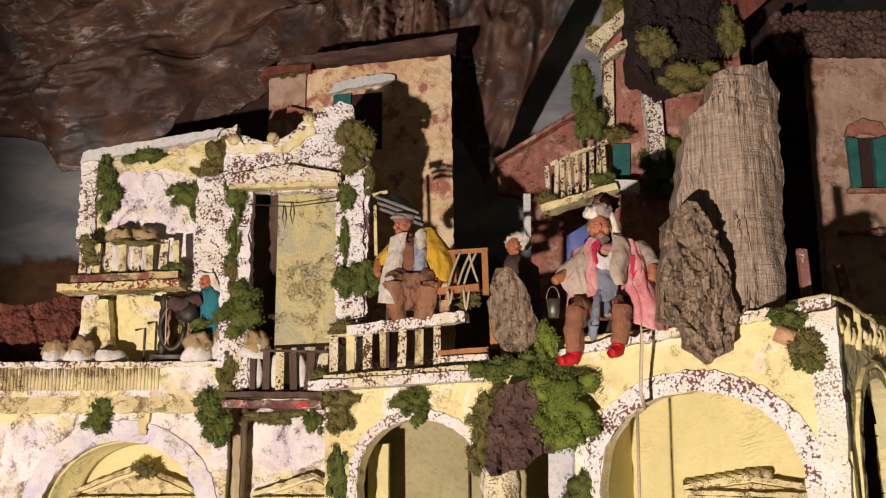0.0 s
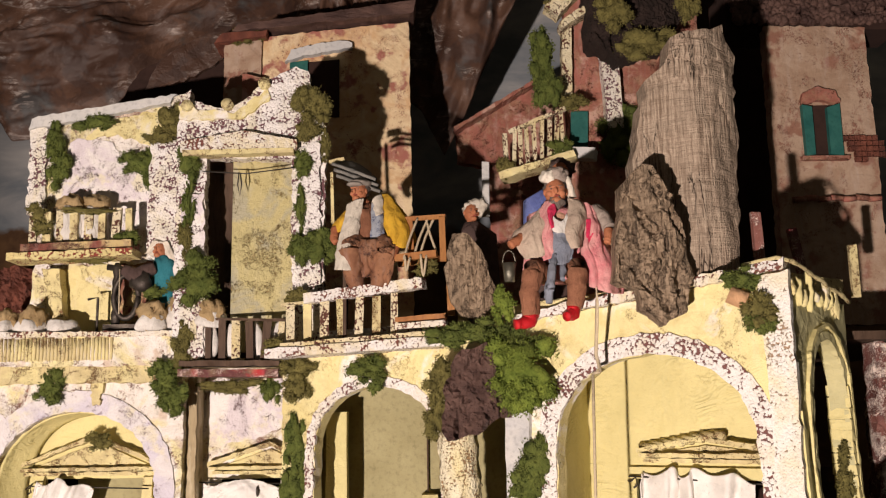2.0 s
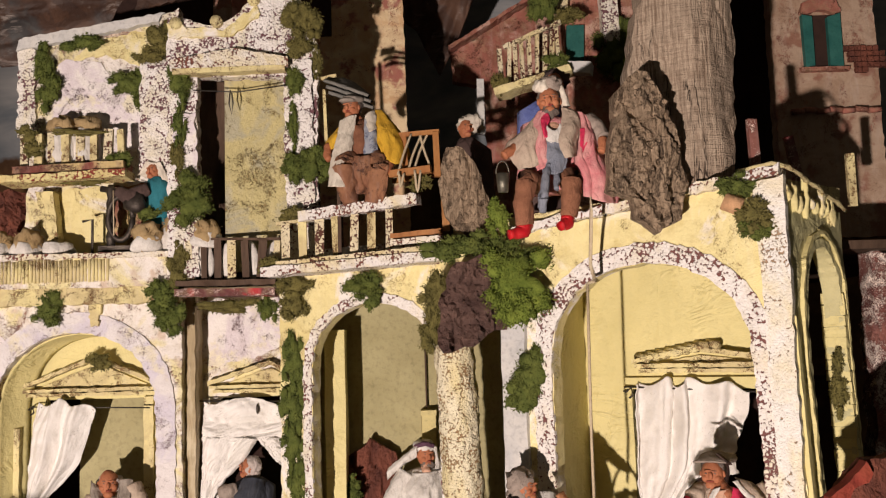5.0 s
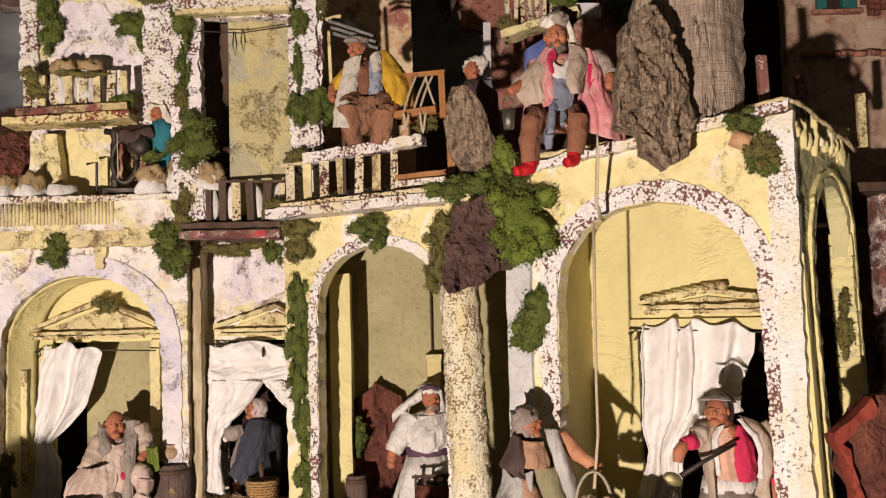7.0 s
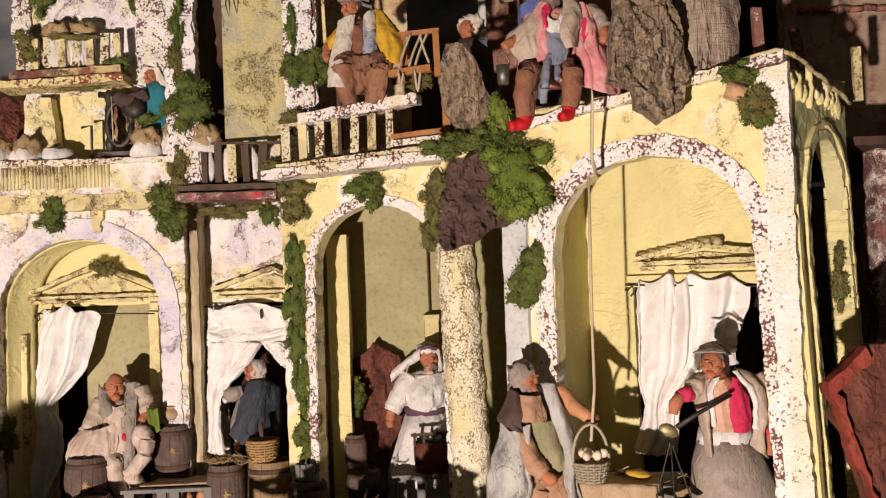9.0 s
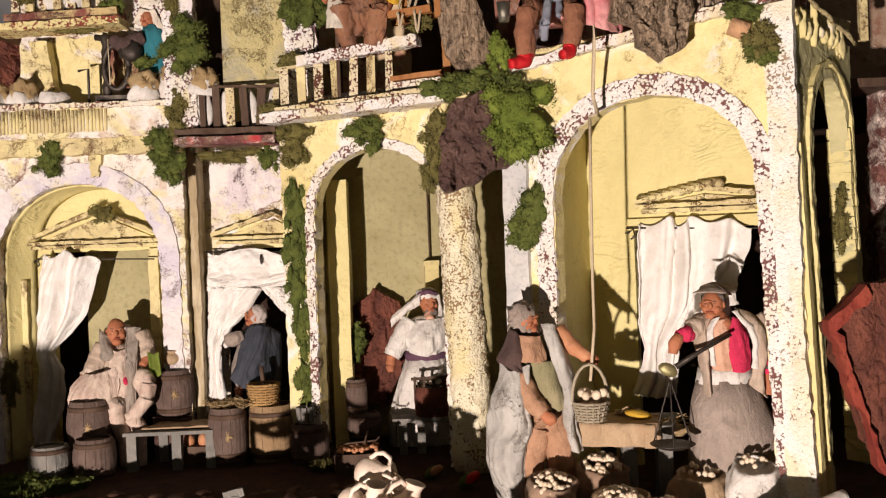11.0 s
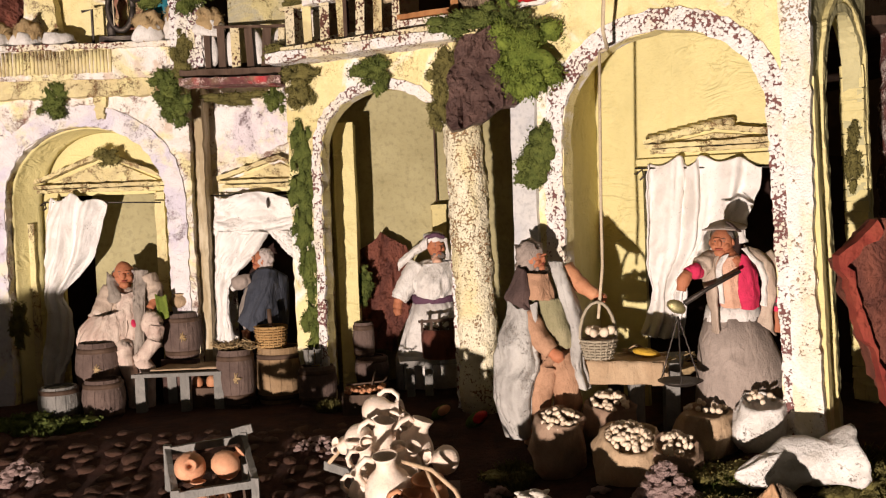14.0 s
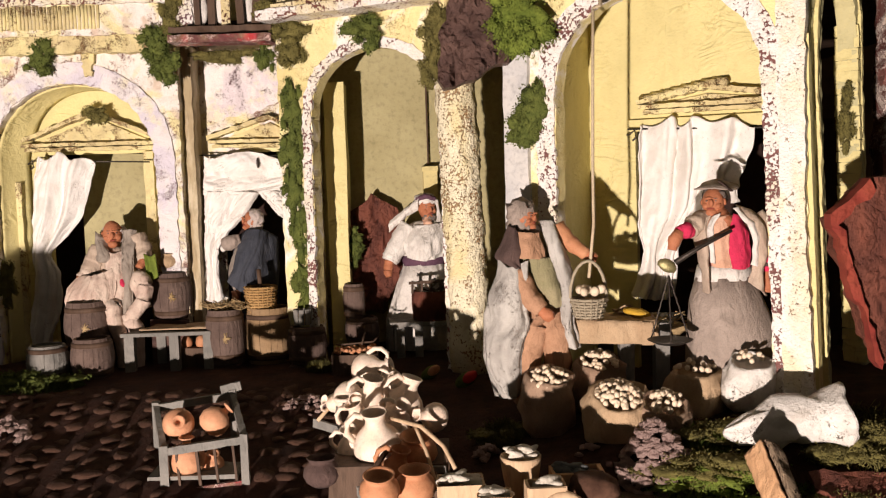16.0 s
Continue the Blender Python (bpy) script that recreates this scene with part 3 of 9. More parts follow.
# ---- walls of the lower storey ----
def arch(u0, u1, spring, apex, n=16, peak=None):
    """Points of an arch from (u1, spring) over the apex to (u0, spring)."""
    c, r = (u0 + u1) / 2, (u1 - u0) / 2
    return [(c + r * math.cos(math.pi * k / n), spring + (apex - spring) * math.sin(math.pi * k / n) ** 0.9) for k in range(n + 1)]


def band(inner, wide, u0, u1):
    """Ring outline round an arch: its inner points, grown by wide."""
    c = ((inner[0][0] + inner[-1][0]) / 2, inner[0][1])
    outer = []
    for p in inner:
        d = Vector((p[0] - c[0], p[1] - c[1] + 0.02))
        d.normalize()
        outer.append((p[0] + d.x * wide, p[1] + d.y * wide))
    return inner + outer[::-1]


def arched_wall(name, fr, left, right, bottom, top, u0, u1, spring, apex, thick, material, label, seed, rough=0.0025, lean=0.0):
    a = arch(u0, u1, spring, apex)
    pts = [(left, bottom), (left, top[0][1])] + top + [(right, top[-1][1]), (right + lean, bottom), (u1 + 0.004 + lean, bottom)] + a + [(u0 - 0.004, bottom)]
    return structure(name, slab_bm(fr, ragged(pts, 0.012, 0.0016, seed), thick, 0, None, rough, 0.016, seed), material, label, "wall")


def arch_trim(parent, fr, u0, u1, spring, apex, wide, material, seed, foot, proud=0.0035, label="", lean=0.0):
    a = arch(u0, u1, spring, apex)
    ring = band(a, wide, u0, u1)
    pts = [(u1 + 0.003 + lean, foot)] + a + [(u0 - 0.003, foot), (u0 - 0.003 - wide * 0.85, foot)] + ring[len(a):] + [(u1 + wide * 0.85 + 0.003 + lean, foot)]
    return part("arch_trim", slab_bm(fr, ragged(pts, 0.008, 0.0018, seed), proud + 0.004, -proud, None, 0.0022, 0.014, seed), material, parent, label)


# right wing
FR = frame_of((0.225, 1.444), (0.507, 1.261))
w = arched_wall("wall_right_wing", FR, -0.05, 0.352, 0.0, [(-0.05, 0.645), (0.1, 0.655), (0.2, 0.668), (0.352, 0.690)], 0.012, 0.303, 0.452, 0.583, 0.03,
                "yellow", "yellow stucco front wall with a wide round arch", 3, lean=0.012)
arch_trim(w, FR, 0.012, 0.303, 0.452, 0.583, 0.030, "white_maroon", 5, 0.02, 0.0035, "chipped white and maroon arch border", 0.014)
part("pier_face", slab_bm(FR, ragged([(0.332, 0.02), (0.371, 0.02), (0.359, 0.25), (0.358, 0.685), (0.318, 0.678), (0.322, 0.56)], 0.01, 0.0015, 8), 0.016, -0.012, None, 0.002, 0.012, 8), "pier_white", w, "chipped white pier face")
part("cornice", slab_bm(FR, ragged([(-0.05, 0.640), (0.352, 0.686), (0.355, 0.700), (-0.05, 0.653)], 0.012, 0.0025, 9), 0.045, -0.012, None, 0.002, 0.016, 8), "rail_white", w, "chipped white ledge along the top")

FS_STRAIGHT = frame_of((0.519, 1.252), (0.622, 1.376))


def FS(u, v, w=0.0):
    """The side wall's frame; its foot splays out to the right."""
    return FS_STRAIGHT(u, v, w) + Vector((0.016 * max(0.0, 0.45 - v) / 0.45, 0, 0))


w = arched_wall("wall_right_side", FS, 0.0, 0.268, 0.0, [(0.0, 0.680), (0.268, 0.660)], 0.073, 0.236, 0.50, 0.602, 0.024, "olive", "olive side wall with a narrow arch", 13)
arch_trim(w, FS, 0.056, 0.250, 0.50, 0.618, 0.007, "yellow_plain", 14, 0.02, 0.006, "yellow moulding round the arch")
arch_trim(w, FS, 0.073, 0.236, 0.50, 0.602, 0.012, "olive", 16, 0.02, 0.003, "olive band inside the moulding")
part("corner_strip", slab_bm(FS, ragged([(0.004, 0.02), (0.018, 0.02), (0.016, 0.47), (0.006, 0.50)], 0.02, 0.0015, 15), 0.012, -0.008), "yellow_plain", w, "narrow yellow strip by the corner")
part("corner_strip", slab_bm(FS, ragged([(0.026, 0.02), (0.030, 0.02), (0.029, 0.30), (0.026, 0.34)], 0.02, 0.001, 17), 0.008, -0.004), "pier_white", w, "thread of white paint")
for k in range(9):
    bm = bmesh.new()
    blob_bm(bm, FS(0.016 + 0.024 * k + 0.005 * math.sin(k * 2.3), 0.664 - 0.004 * (k % 3), -0.003), ((0.008, 0.005, 0.010, 0.006)[k % 4], 0.006, (0.010, 0.020, 0.013, 0.026, 0.008)[k % 5]), (0, 0, 50), 0, 3, 0.6, 110, k)
    part("plaster_drip", bm, "yellow_plain" if k % 2 else "yellow", w)
bm = bmesh.new()
for k in range(30):
    box_bm(bm, FS(0.242, 0.05 + 0.0165 * k, 0.012), (0.012, 0.034, 0.0155), Euler((0, 0, radians(50))).to_matrix(), 0.0012)
part("far_jamb", bm, "yellow_plain", w, "ridged yellow inner jamb")

FB = frame_of((0.315, 1.616), (0.60, 1.432))
door = [(0.078, 0.0), (0.078, 0.40), (0.315, 0.40), (0.315, 0.0)]
w = structure("wall_right_room", slab_bm(FB, ragged([(-0.02, 0.0), (-0.02, 0.645), (0.332, 0.645), (0.332, 0.0), (0.315, 0.0), (0.315, 0.40), (0.078, 0.40), (0.078, 0.0)], 0.03, 0.0008, 4), 0.012, 0, None, 0.0016, 0.03, 4), "yellow_plain",
              "smooth yellow back wall of the arcade with a doorway", "wall")


def pediment(parent, fr, u0, u1, apex, z0, z1, seed, tiles=0, w0=0.0):
    """A doorway's gable: bed moulding, tympanum, two raking cornices, worn at the edges."""
    ped = part("pediment", slab_bm(fr, ragged([(u0 + 0.01, z0 + 0.012), (u1 - 0.01, z0 + 0.012), (apex, z1 - 0.006)], 0.012, 0.0006, seed), 0.008, w0 - 0.006), "trim_yellow", parent, "worn yellow doorway pediment")
    part("bed_moulding", slab_bm(fr, ragged([(u0, z0), (u1, z0 - 0.002), (u1, z0 + 0.005), (u0, z0 + 0.006)], 0.008, 0.0010, seed + 1), 0.018, w0 - 0.016), "trim_yellow", ped)
    part("bed_moulding", slab_bm(fr, ragged([(u0 - 0.005, z0 + 0.008), (u1, z0 + 0.007), (u1, z0 + 0.014), (u0 - 0.005, z0 + 0.014)], 0.008, 0.0010, seed + 2), 0.024, w0 - 0.022), "trim_yellow", ped)
    for a, b in (((u0 - 0.008, z0 + 0.014), (apex, z1)), ((apex, z1), (u1, z0 + 0.014))):
        if b[0] - a[0] < 0.01:
            continue
        part("raking_cornice", slab_bm(fr, ragged([a, b, (b[0], b[1] + 0.008), (a[0], a[1] + 0.008)], 0.006, 0.0014, seed + 3), 0.026, w0 - 0.024), "trim_yellow", ped)
    for k in range(tiles):
        t = (k + 0.5) / tiles
        bm = bmesh.new()
        c = fr(u0 + (apex + 0.03 - u0) * t, z0 + 0.026 + (z1 - z0 - 0.012) * min(t * 1.15, 1.0), w0 - 0.012)
        tube_bm(bm, [c + Vector((0.004, -0.014, -0.006)), c + Vector((-0.006, 0.014, -0.002))], 0.0065, 8)
        part("roof_tile", bm, "trim_yellow", ped)
    return ped


pediment(w, FB, 0.096, 0.31, 0.195, 0.424, 0.456, 21, 8)
part("lintel", slab_bm(FB, [(0.07, 0.398), (0.33, 0.398), (0.33, 0.416), (0.07, 0.416)], 0.012, -0.010), "yellow_plain", w)
FL = frame_of((0.238, 1.468), (0.315, 1.616))
structure("wall_right_return", slab_bm(FL, ragged([(0.0, 0.0), (0.0, 0.645), (0.168, 0.645), (0.168, 0.0)], 0.03, 0.0008, 4), 0.01, 0, None, 0.002, 0.03, 4), "yellow_plain", "yellow inner return wall of the arcade", "wall")
# Near-black sheet in place of the shaded room behind the doorway.
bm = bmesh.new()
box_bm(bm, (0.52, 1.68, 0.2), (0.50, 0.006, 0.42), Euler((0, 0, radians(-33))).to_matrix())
structure("wall_right_shade", bm, "dark", "near-black sheet standing in for the shade behind the doorway", "wall")

# roof terrace over the right wing
slab = [(0.185, 1.475), (0.508, 1.268), (0.694, 1.462), (0.70, 1.56), (0.52, 1.70), (0.30, 1.80), (0.15, 1.70), (0.10, 1.60)]
bm = bmesh.new()
vs = [bm.verts.new((x, y, 0.648 + 0.06 * max(0, x - 0.2))) for x, y in slab]
f = bm.faces.new(vs)
ext = bmesh.ops.extrude_face_region(bm, geom=[f])
for v in ext["geom"]:
    if isinstance(v, bmesh.types.BMVert):
        v.co.z += 0.022
structure("ceiling_right_wing", bm, "trim_yellow", "flat roof terrace over the arcade", "ceiling")

# gap with a grey pilaster, lintel under the rock
FG = frame_of((0.075, 1.568), (0.200, 1.462))
structure("wall_gap_lintel", slab_bm(FG, ragged([(0.0, 0.50), (0.0, 0.640), (0.162, 0.645), (0.162, 0.545), (0.10, 0.54), (0.05, 0.52)], 0.01, 0.002, 6), 0.03, 0, None, 0.002, 0.02, 6), "yellow", "yellow lintel wall above a dark gap", "wall")
structure("trim_grey_pilaster", slab_bm(FG, ragged([(0.122, 0.0), (0.122, 0.56), (0.166, 0.56), (0.166, 0.0)], 0.02, 0.0012, 7), 0.03, -0.008, None, 0.002, 0.02, 6), "grey_trim", "pale grey painted pilaster", "pilaster")
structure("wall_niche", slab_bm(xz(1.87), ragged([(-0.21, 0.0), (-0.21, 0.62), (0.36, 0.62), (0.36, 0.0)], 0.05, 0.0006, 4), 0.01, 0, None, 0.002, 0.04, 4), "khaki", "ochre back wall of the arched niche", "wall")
bm = bmesh.new()
box_bm(bm, (-0.117, 1.815, 0.256), (0.035, 0.08, 0.511), None, 0.0015)
bmesh.ops.subdivide_edges(bm, edges=bm.edges[:], cuts=6, use_grid_fill=True)
for v in bm.verts:
    v.co += 0.002 * Vector((noise.noise(v.co * 40), noise.noise(v.co * 40 + Vector((3, 0, 0))), 0))
structure("trim_niche_pilaster", bm, "yellow_plain", "narrow yellow pilaster on the niche wall", "pilaster")
bm = bmesh.new()
box_bm(bm, (0.052, 1.852, 0.17), (0.026, 0.026, 0.37), None, 0.001)
box_bm(bm, (0.052, 1.852, 0.352), (0.030, 0.030, 0.010), None, 0.001)
structure("trim_niche_pier", bm, "niche", "short ochre pier in the niche", "pilaster")
bm = bmesh.new()
box_bm(bm, (0.049, 1.860, 0.455), (0.003, 0.006, 0.19), None, 0.0005)
structure("trim_niche_strip", bm, "dark_wood", "thin dark strip on the niche wall", "strip")

# column
bm = bmesh.new()
prof = [(0.037, 0.0), (0.038, 0.05), (0.0335, 0.075)] + [(0.0325 + 0.0008 * math.sin(k * 0.7), 0.08 + k * 0.0055) for k in range(76)] + [(0.034, 0.50), (0.036, 0.53)]
lathe_bm(bm, prof, Matrix.Translation((0.112, 1.60, 0.012)) @ pose(0, 0, 0, 0, -2.0, 0), 60, 0, True, 0.07, 4)
for v in bm.verts:
    v.co += 0.0030 * Vector((noise.noise(v.co * 150), noise.noise(v.co * 150 + Vector((5, 0, 0))), 0)) + 0.0016 * Vector((noise.noise(v.co * 330), noise.noise(v.co * 330 + Vector((5, 0, 0))), 0))
structure("column", bm, "column", "rough yellowish white cork column, leaning a little", "column", True)

# middle arch
FM = frame_of((-0.205, 1.702), (0.105, 1.588))
w = arched_wall("wall_middle_arch", FM, 0.0, 0.330, 0.0, [(0.0, 0.612), (0.33, 0.622)], 0.062, 0.292, 0.44, 0.553, 0.03, "yellow", "yellow stucco wall with a round arch", 23)
arch_trim(w, FM, 0.062, 0.292, 0.44, 0.553, 0.017, "white_maroon", 25, 0.02, 0.0035, "flaking white and maroon arch border")

# middle bay
w = structure("wall_middle_bay", slab_bm(xz(1.835), ragged([(-0.41, 0.0), (-0.41, 0.62), (-0.15, 0.62), (-0.15, 0.0), (-0.185, 0.0), (-0.185, 0.392), (-0.335, 0.392), (-0.335, 0.0)], 0.03, 0.0008, 31), 0.012, 0, None, 0.002, 0.02, 31), "yellow_white",
              "yellow wall of the narrow bay", "wall")
part("white_field", slab_bm(xz(1.835), ragged([(-0.358, 0.45), (-0.36, 0.60), (-0.21, 0.60), (-0.20, 0.52), (-0.22, 0.485), (-0.28, 0.462)], 0.008, 0.003, 33), 0.006, -0.0018, None, 0.001, 0.02, 31), "white_soft", w, "faded white plaster field")
pediment(w, xz(1.835), -0.348, -0.17, -0.243, 0.402, 0.452, 34)
structure("trim_brown_pilaster", slab_bm(xz(1.775), ragged([(-0.386, 0.0), (-0.386, 0.585), (-0.370, 0.585), (-0.370, 0.0)], 0.015, 0.0014, 35), 0.06, 0), "brown_trim", "worn brown pilaster", "pilaster")
# A near-black sheet paints the shade behind the parted curtain.
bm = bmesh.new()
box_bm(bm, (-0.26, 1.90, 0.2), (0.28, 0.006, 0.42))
structure("wall_middle_shade", bm, "dark", "near-black sheet standing in for the shade behind the curtained doorway", "wall")

# left arch
FLW = xz(1.752)
w = arched_wall("wall_left_arch", FLW, -1.05, -0.388, 0.0, [(-1.05, 0.60), (-0.388, 0.60)], -0.722, -0.434, 0.375, 0.520, 0.03, "yellow_white", "yellow and white stucco wall with a round arch", 41)
arch_trim(w, FLW, -0.722, -0.434, 0.375, 0.520, 0.036, "lilac", 42, 0.02, 0.0035, "lilac arch border")
part("white_field", slab_bm(FLW, ragged([(-0.80, 0.44), (-0.79, 0.54), (-0.73, 0.545), (-0.70, 0.505), (-0.745, 0.45)], 0.01, 0.003, 43), 0.006, -0.0018), "white_soft", w, "white plaster patch")
part("cornice", slab_bm(FLW, ragged([(-1.05, 0.572), (-0.388, 0.568), (-0.388, 0.604), (-1.05, 0.606)], 0.01, 0.002, 44), 0.05, -0.022, None, 0.002, 0.02, 44), "trim_yellow", w, "worn yellow cornice")
part("mortar_streak", slab_bm(FLW, ragged([(-0.548, 0.53), (-0.532, 0.53), (-0.530, 0.585), (-0.55, 0.585)], 0.006, 0.003, 46), 0.014, -0.012), "trim_yellow", w)
wb = structure("wall_left_room", slab_bm(xz(1.832), ragged([(-0.80, 0.0), (-0.80, 0.62), (-0.40, 0.62), (-0.40, 0.0), (-0.472, 0.0), (-0.472, 0.398), (-0.655, 0.398), (-0.655, 0.0)], 0.03, 0.0008, 47), 0.012, 0, None, 0.002, 0.03, 47), "yellow_plain", "yellow wall inside the arch with a doorway", "wall")
pediment(wb, xz(1.832), -0.690, -0.445, -0.562, 0.405, 0.470, 48)
part("door_jamb", slab_bm(xz(1.832), ragged([(-0.476, 0.0), (-0.476, 0.40), (-0.458, 0.40), (-0.458, 0.0)], 0.015, 0.001, 49), 0.01, -0.010), "trim_yellow", wb)
part("door_jamb", slab_bm(xz(1.832), ragged([(-0.725, 0.0), (-0.725, 0.35), (-0.695, 0.35), (-0.695, 0.0)], 0.015, 0.001, 49), 0.03, -0.03), "trim_yellow", wb)


def reveal_fn(a, t):
    """The curved inner face of the left arch, from its foot over the crown, narrowing towards the back."""
    if a < 0.45:
        x, z = -0.722, 0.02 + 0.355 * a / 0.45
    else:
        e = math.pi * (1 - 0.62 * (a - 0.45) / 0.55)
        x, z = -0.578 + 0.144 * math.cos(e), 0.375 + 0.145 * math.sin(e) ** 0.9
    k = 0.034 * t ** 1.5 * (1 - max(0.0, a - 0.6) / 0.4) ** 1.5
    return Vector((x + k * (1 if a < 0.45 else -math.cos(e)), 1.775 + 0.052 * t + 0.001 * noise.noise((a * 20, t * 5, 1)), z - (k * math.sin(e) if a >= 0.45 else 0)))


bm = bmesh.new()
sheet_bm(bm, reveal_fn, 60, 8, 0, 0.003)
part("arch_reveal", bm, "yellow_plain", wb, "rounded yellow inner face of the arch")
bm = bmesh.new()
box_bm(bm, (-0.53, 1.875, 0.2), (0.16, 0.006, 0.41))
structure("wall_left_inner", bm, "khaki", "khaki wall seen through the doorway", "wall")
# Shade behind the left doorway, painted as a near-black sheet.
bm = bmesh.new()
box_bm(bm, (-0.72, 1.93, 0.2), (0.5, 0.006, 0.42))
structure("wall_left_shade", bm, "dark", "near-black sheet standing in for the shade behind the doorway", "wall")

# parapet and terrace floor
w = structure("wall_parapet", slab_bm(xz(1.725), ragged([(-1.05, 0.600), (-0.402, 0.598), (-0.402, 0.657), (-1.05, 0.660)], 0.012, 0.0016, 51), 0.018, 0, None, 0.0015, 0.02, 51), "yellow_white", "low yellow and white terrace parapet", "parapet")
rnd = random.Random(5)
for k in range(46):
    x = -0.80 + k * 0.0064
    bm = bmesh.new()
    tube_bm(bm, [(x, 1.724, 0.608 + rnd.uniform(0, 0.002)), (x + rnd.uniform(-0.001, 0.001), 1.724, 0.649 + rnd.uniform(-0.002, 0.002))], 0.0028, 6)
    part("reed", bm, "trim_yellow", w)
part("coping", slab_bm(xz(1.718), ragged([(-1.05, 0.652), (-0.402, 0.650), (-0.402, 0.659), (-1.05, 0.662)], 0.01, 0.0014, 52), 0.03, 0), "rail_white", w)
bm = bmesh.new()
box_bm(bm, (-0.62, 1.93, 0.603), (0.88, 0.37, 0.014))
box_bm(bm, (0.02, 1.89, 0.612), (0.44, 0.36, 0.014), Euler((0, 0, radians(-14))).to_matrix())
structure("ceiling_terrace", bm, "brown_trim", "upper terrace floor over the arcade", "ceiling")
bm = bmesh.new()
box_bm(bm, (0.75, 2.05, 0.62), (0.7, 1.0, 0.014))
box_bm(bm, (0.25, 2.12, 0.60), (0.9, 0.7, 0.014))
box_bm(bm, (-0.75, 2.35, 0.60), (1.3, 0.6, 0.014))
structure("ceiling_back_terrace", bm, "dark_wood", "dark upper level behind the houses", "ceiling")


# ---- upper storey: ruin ----
w = structure("wall_ruin_left", slab_bm(xz(1.80), ragged([(-0.695, 0.61), (-0.685, 0.80), (-0.700, 1.06), (-0.44, 1.115), (-0.42, 1.10), (-0.40, 0.61)], 0.01, 0.002, 61), 0.02, 0, None, 0.003, 0.018, 61), "yellow_white", "ruined yellow wall with faded white plaster", "wall")
part("white_field", slab_bm(xz(1.80), ragged([(-0.655, 0.90), (-0.645, 1.01), (-0.62, 1.04), (-0.56, 1.035), (-0.53, 1.0), (-0.49, 1.02), (-0.46, 0.96), (-0.47, 0.87), (-0.56, 0.85)], 0.01, 0.004, 62), 0.008, -0.0022, None, 0.001, 0.02, 62), "white_soft", w, "faded white plaster field")
part("yellow_field", slab_bm(xz(1.80), ragged([(-0.60, 1.035), (-0.575, 1.07), (-0.45, 1.095), (-0.43, 1.04), (-0.47, 1.02), (-0.54, 1.045)], 0.008, 0.004, 60), 0.008, -0.003, None, 0.001, 0.02, 62), "yellow", w, "bare yellow paint")
part("yellow_field", slab_bm(xz(1.80), ragged([(-0.655, 0.665), (-0.648, 0.78), (-0.56, 0.795), (-0.525, 0.785), (-0.530, 0.662)], 0.008, 0.004, 65), 0.008, -0.003, None, 0.001, 0.02, 62), "yellow", w, "bare yellow paint")
# Dark maroon panel stands in for the shadow under the high balcony.
part("shade_field", slab_bm(xz(1.80), ragged([(-0.531, 0.662), (-0.527, 0.79), (-0.43, 0.80), (-0.415, 0.70), (-0.418, 0.655)], 0.008, 0.004, 66), 0.008, -0.004, None, 0.001, 0.02, 62), "maroon_ledge", w, "shade under the high balcony painted dark maroon")
part("edge_strip", slab_bm(xz(1.80), ragged([(-0.702, 0.89), (-0.704, 1.06), (-0.672, 1.06), (-0.668, 0.89)], 0.008, 0.003, 63), 0.014, -0.010, None, 0.002, 0.012, 62), "white_chip", w, "chipped white wall edge")
part("coping", slab_bm(xz(1.79), ragged([(-0.705, 1.052), (-0.44, 1.105), (-0.425, 1.122), (-0.70, 1.076)], 0.01, 0.002, 64), 0.05, -0.006, None, 0.002, 0.012, 62), "grey_trim", w, "grey sloping coping")
part("pilaster", slab_bm(xz(1.765), ragged([(-0.468, 0.80), (-0.466, 1.02), (-0.445, 1.03), (-0.425, 1.11), (-0.395, 1.12), (-0.392, 0.80), (-0.43, 0.78)], 0.008, 0.003, 65), 0.03, 0, None, 0.003, 0.012, 62), "white_chip", w, "chipped pilaster")
top = [(-0.402, 1.085), (-0.37, 1.082), (-0.33, 1.068), (-0.296, 1.072), (-0.265, 1.10), (-0.249, 1.115), (-0.225, 1.128), (-0.19, 1.148), (-0.165, 1.140), (-0.158, 1.09), (-0.132, 1.03)]
w = structure("wall_ruin_front", slab_bm(xz(1.71), ragged([(-0.402, 0.61)] + top + [(-0.136, 0.61), (-0.192, 0.61), (-0.194, 0.972), (-0.350, 0.972), (-0.347, 0.61)], 0.008, 0.0025, 66), 0.028, 0, None, 0.003, 0.014, 66), "white_chip", "ruined chipped white door front with a broken top", "wall")
part("cream_field", slab_bm(xz(1.71), ragged([(-0.40, 1.07), (-0.30, 1.058), (-0.24, 1.10), (-0.23, 1.085), (-0.29, 1.045), (-0.40, 1.045)], 0.008, 0.003, 67), 0.008, -0.006), "yellow", w)
for x, z in ((-0.385, 1.07), (-0.312, 1.072), (-0.245, 1.112)):
    bm = bmesh.new()
    tube_bm(bm, [(x, 1.698, z), (x, 1.73, z)], 0.011, 12)
    part("beam_end", bm, "trim_yellow", w, "round beam end in the wall")
for pts, mt in (([(-0.392, 0.79), (-0.39, 0.905), (-0.352, 0.905), (-0.346, 0.79)], "white_soft"), ([(-0.186, 0.70), (-0.18, 0.99), (-0.142, 1.0), (-0.138, 0.70)], "white_chip")):
    part("plaster_patch", slab_bm(xz(1.71), ragged(pts, 0.008, 0.003, 68), 0.010, -0.008, None, 0.002, 0.012, 62), mt, w)
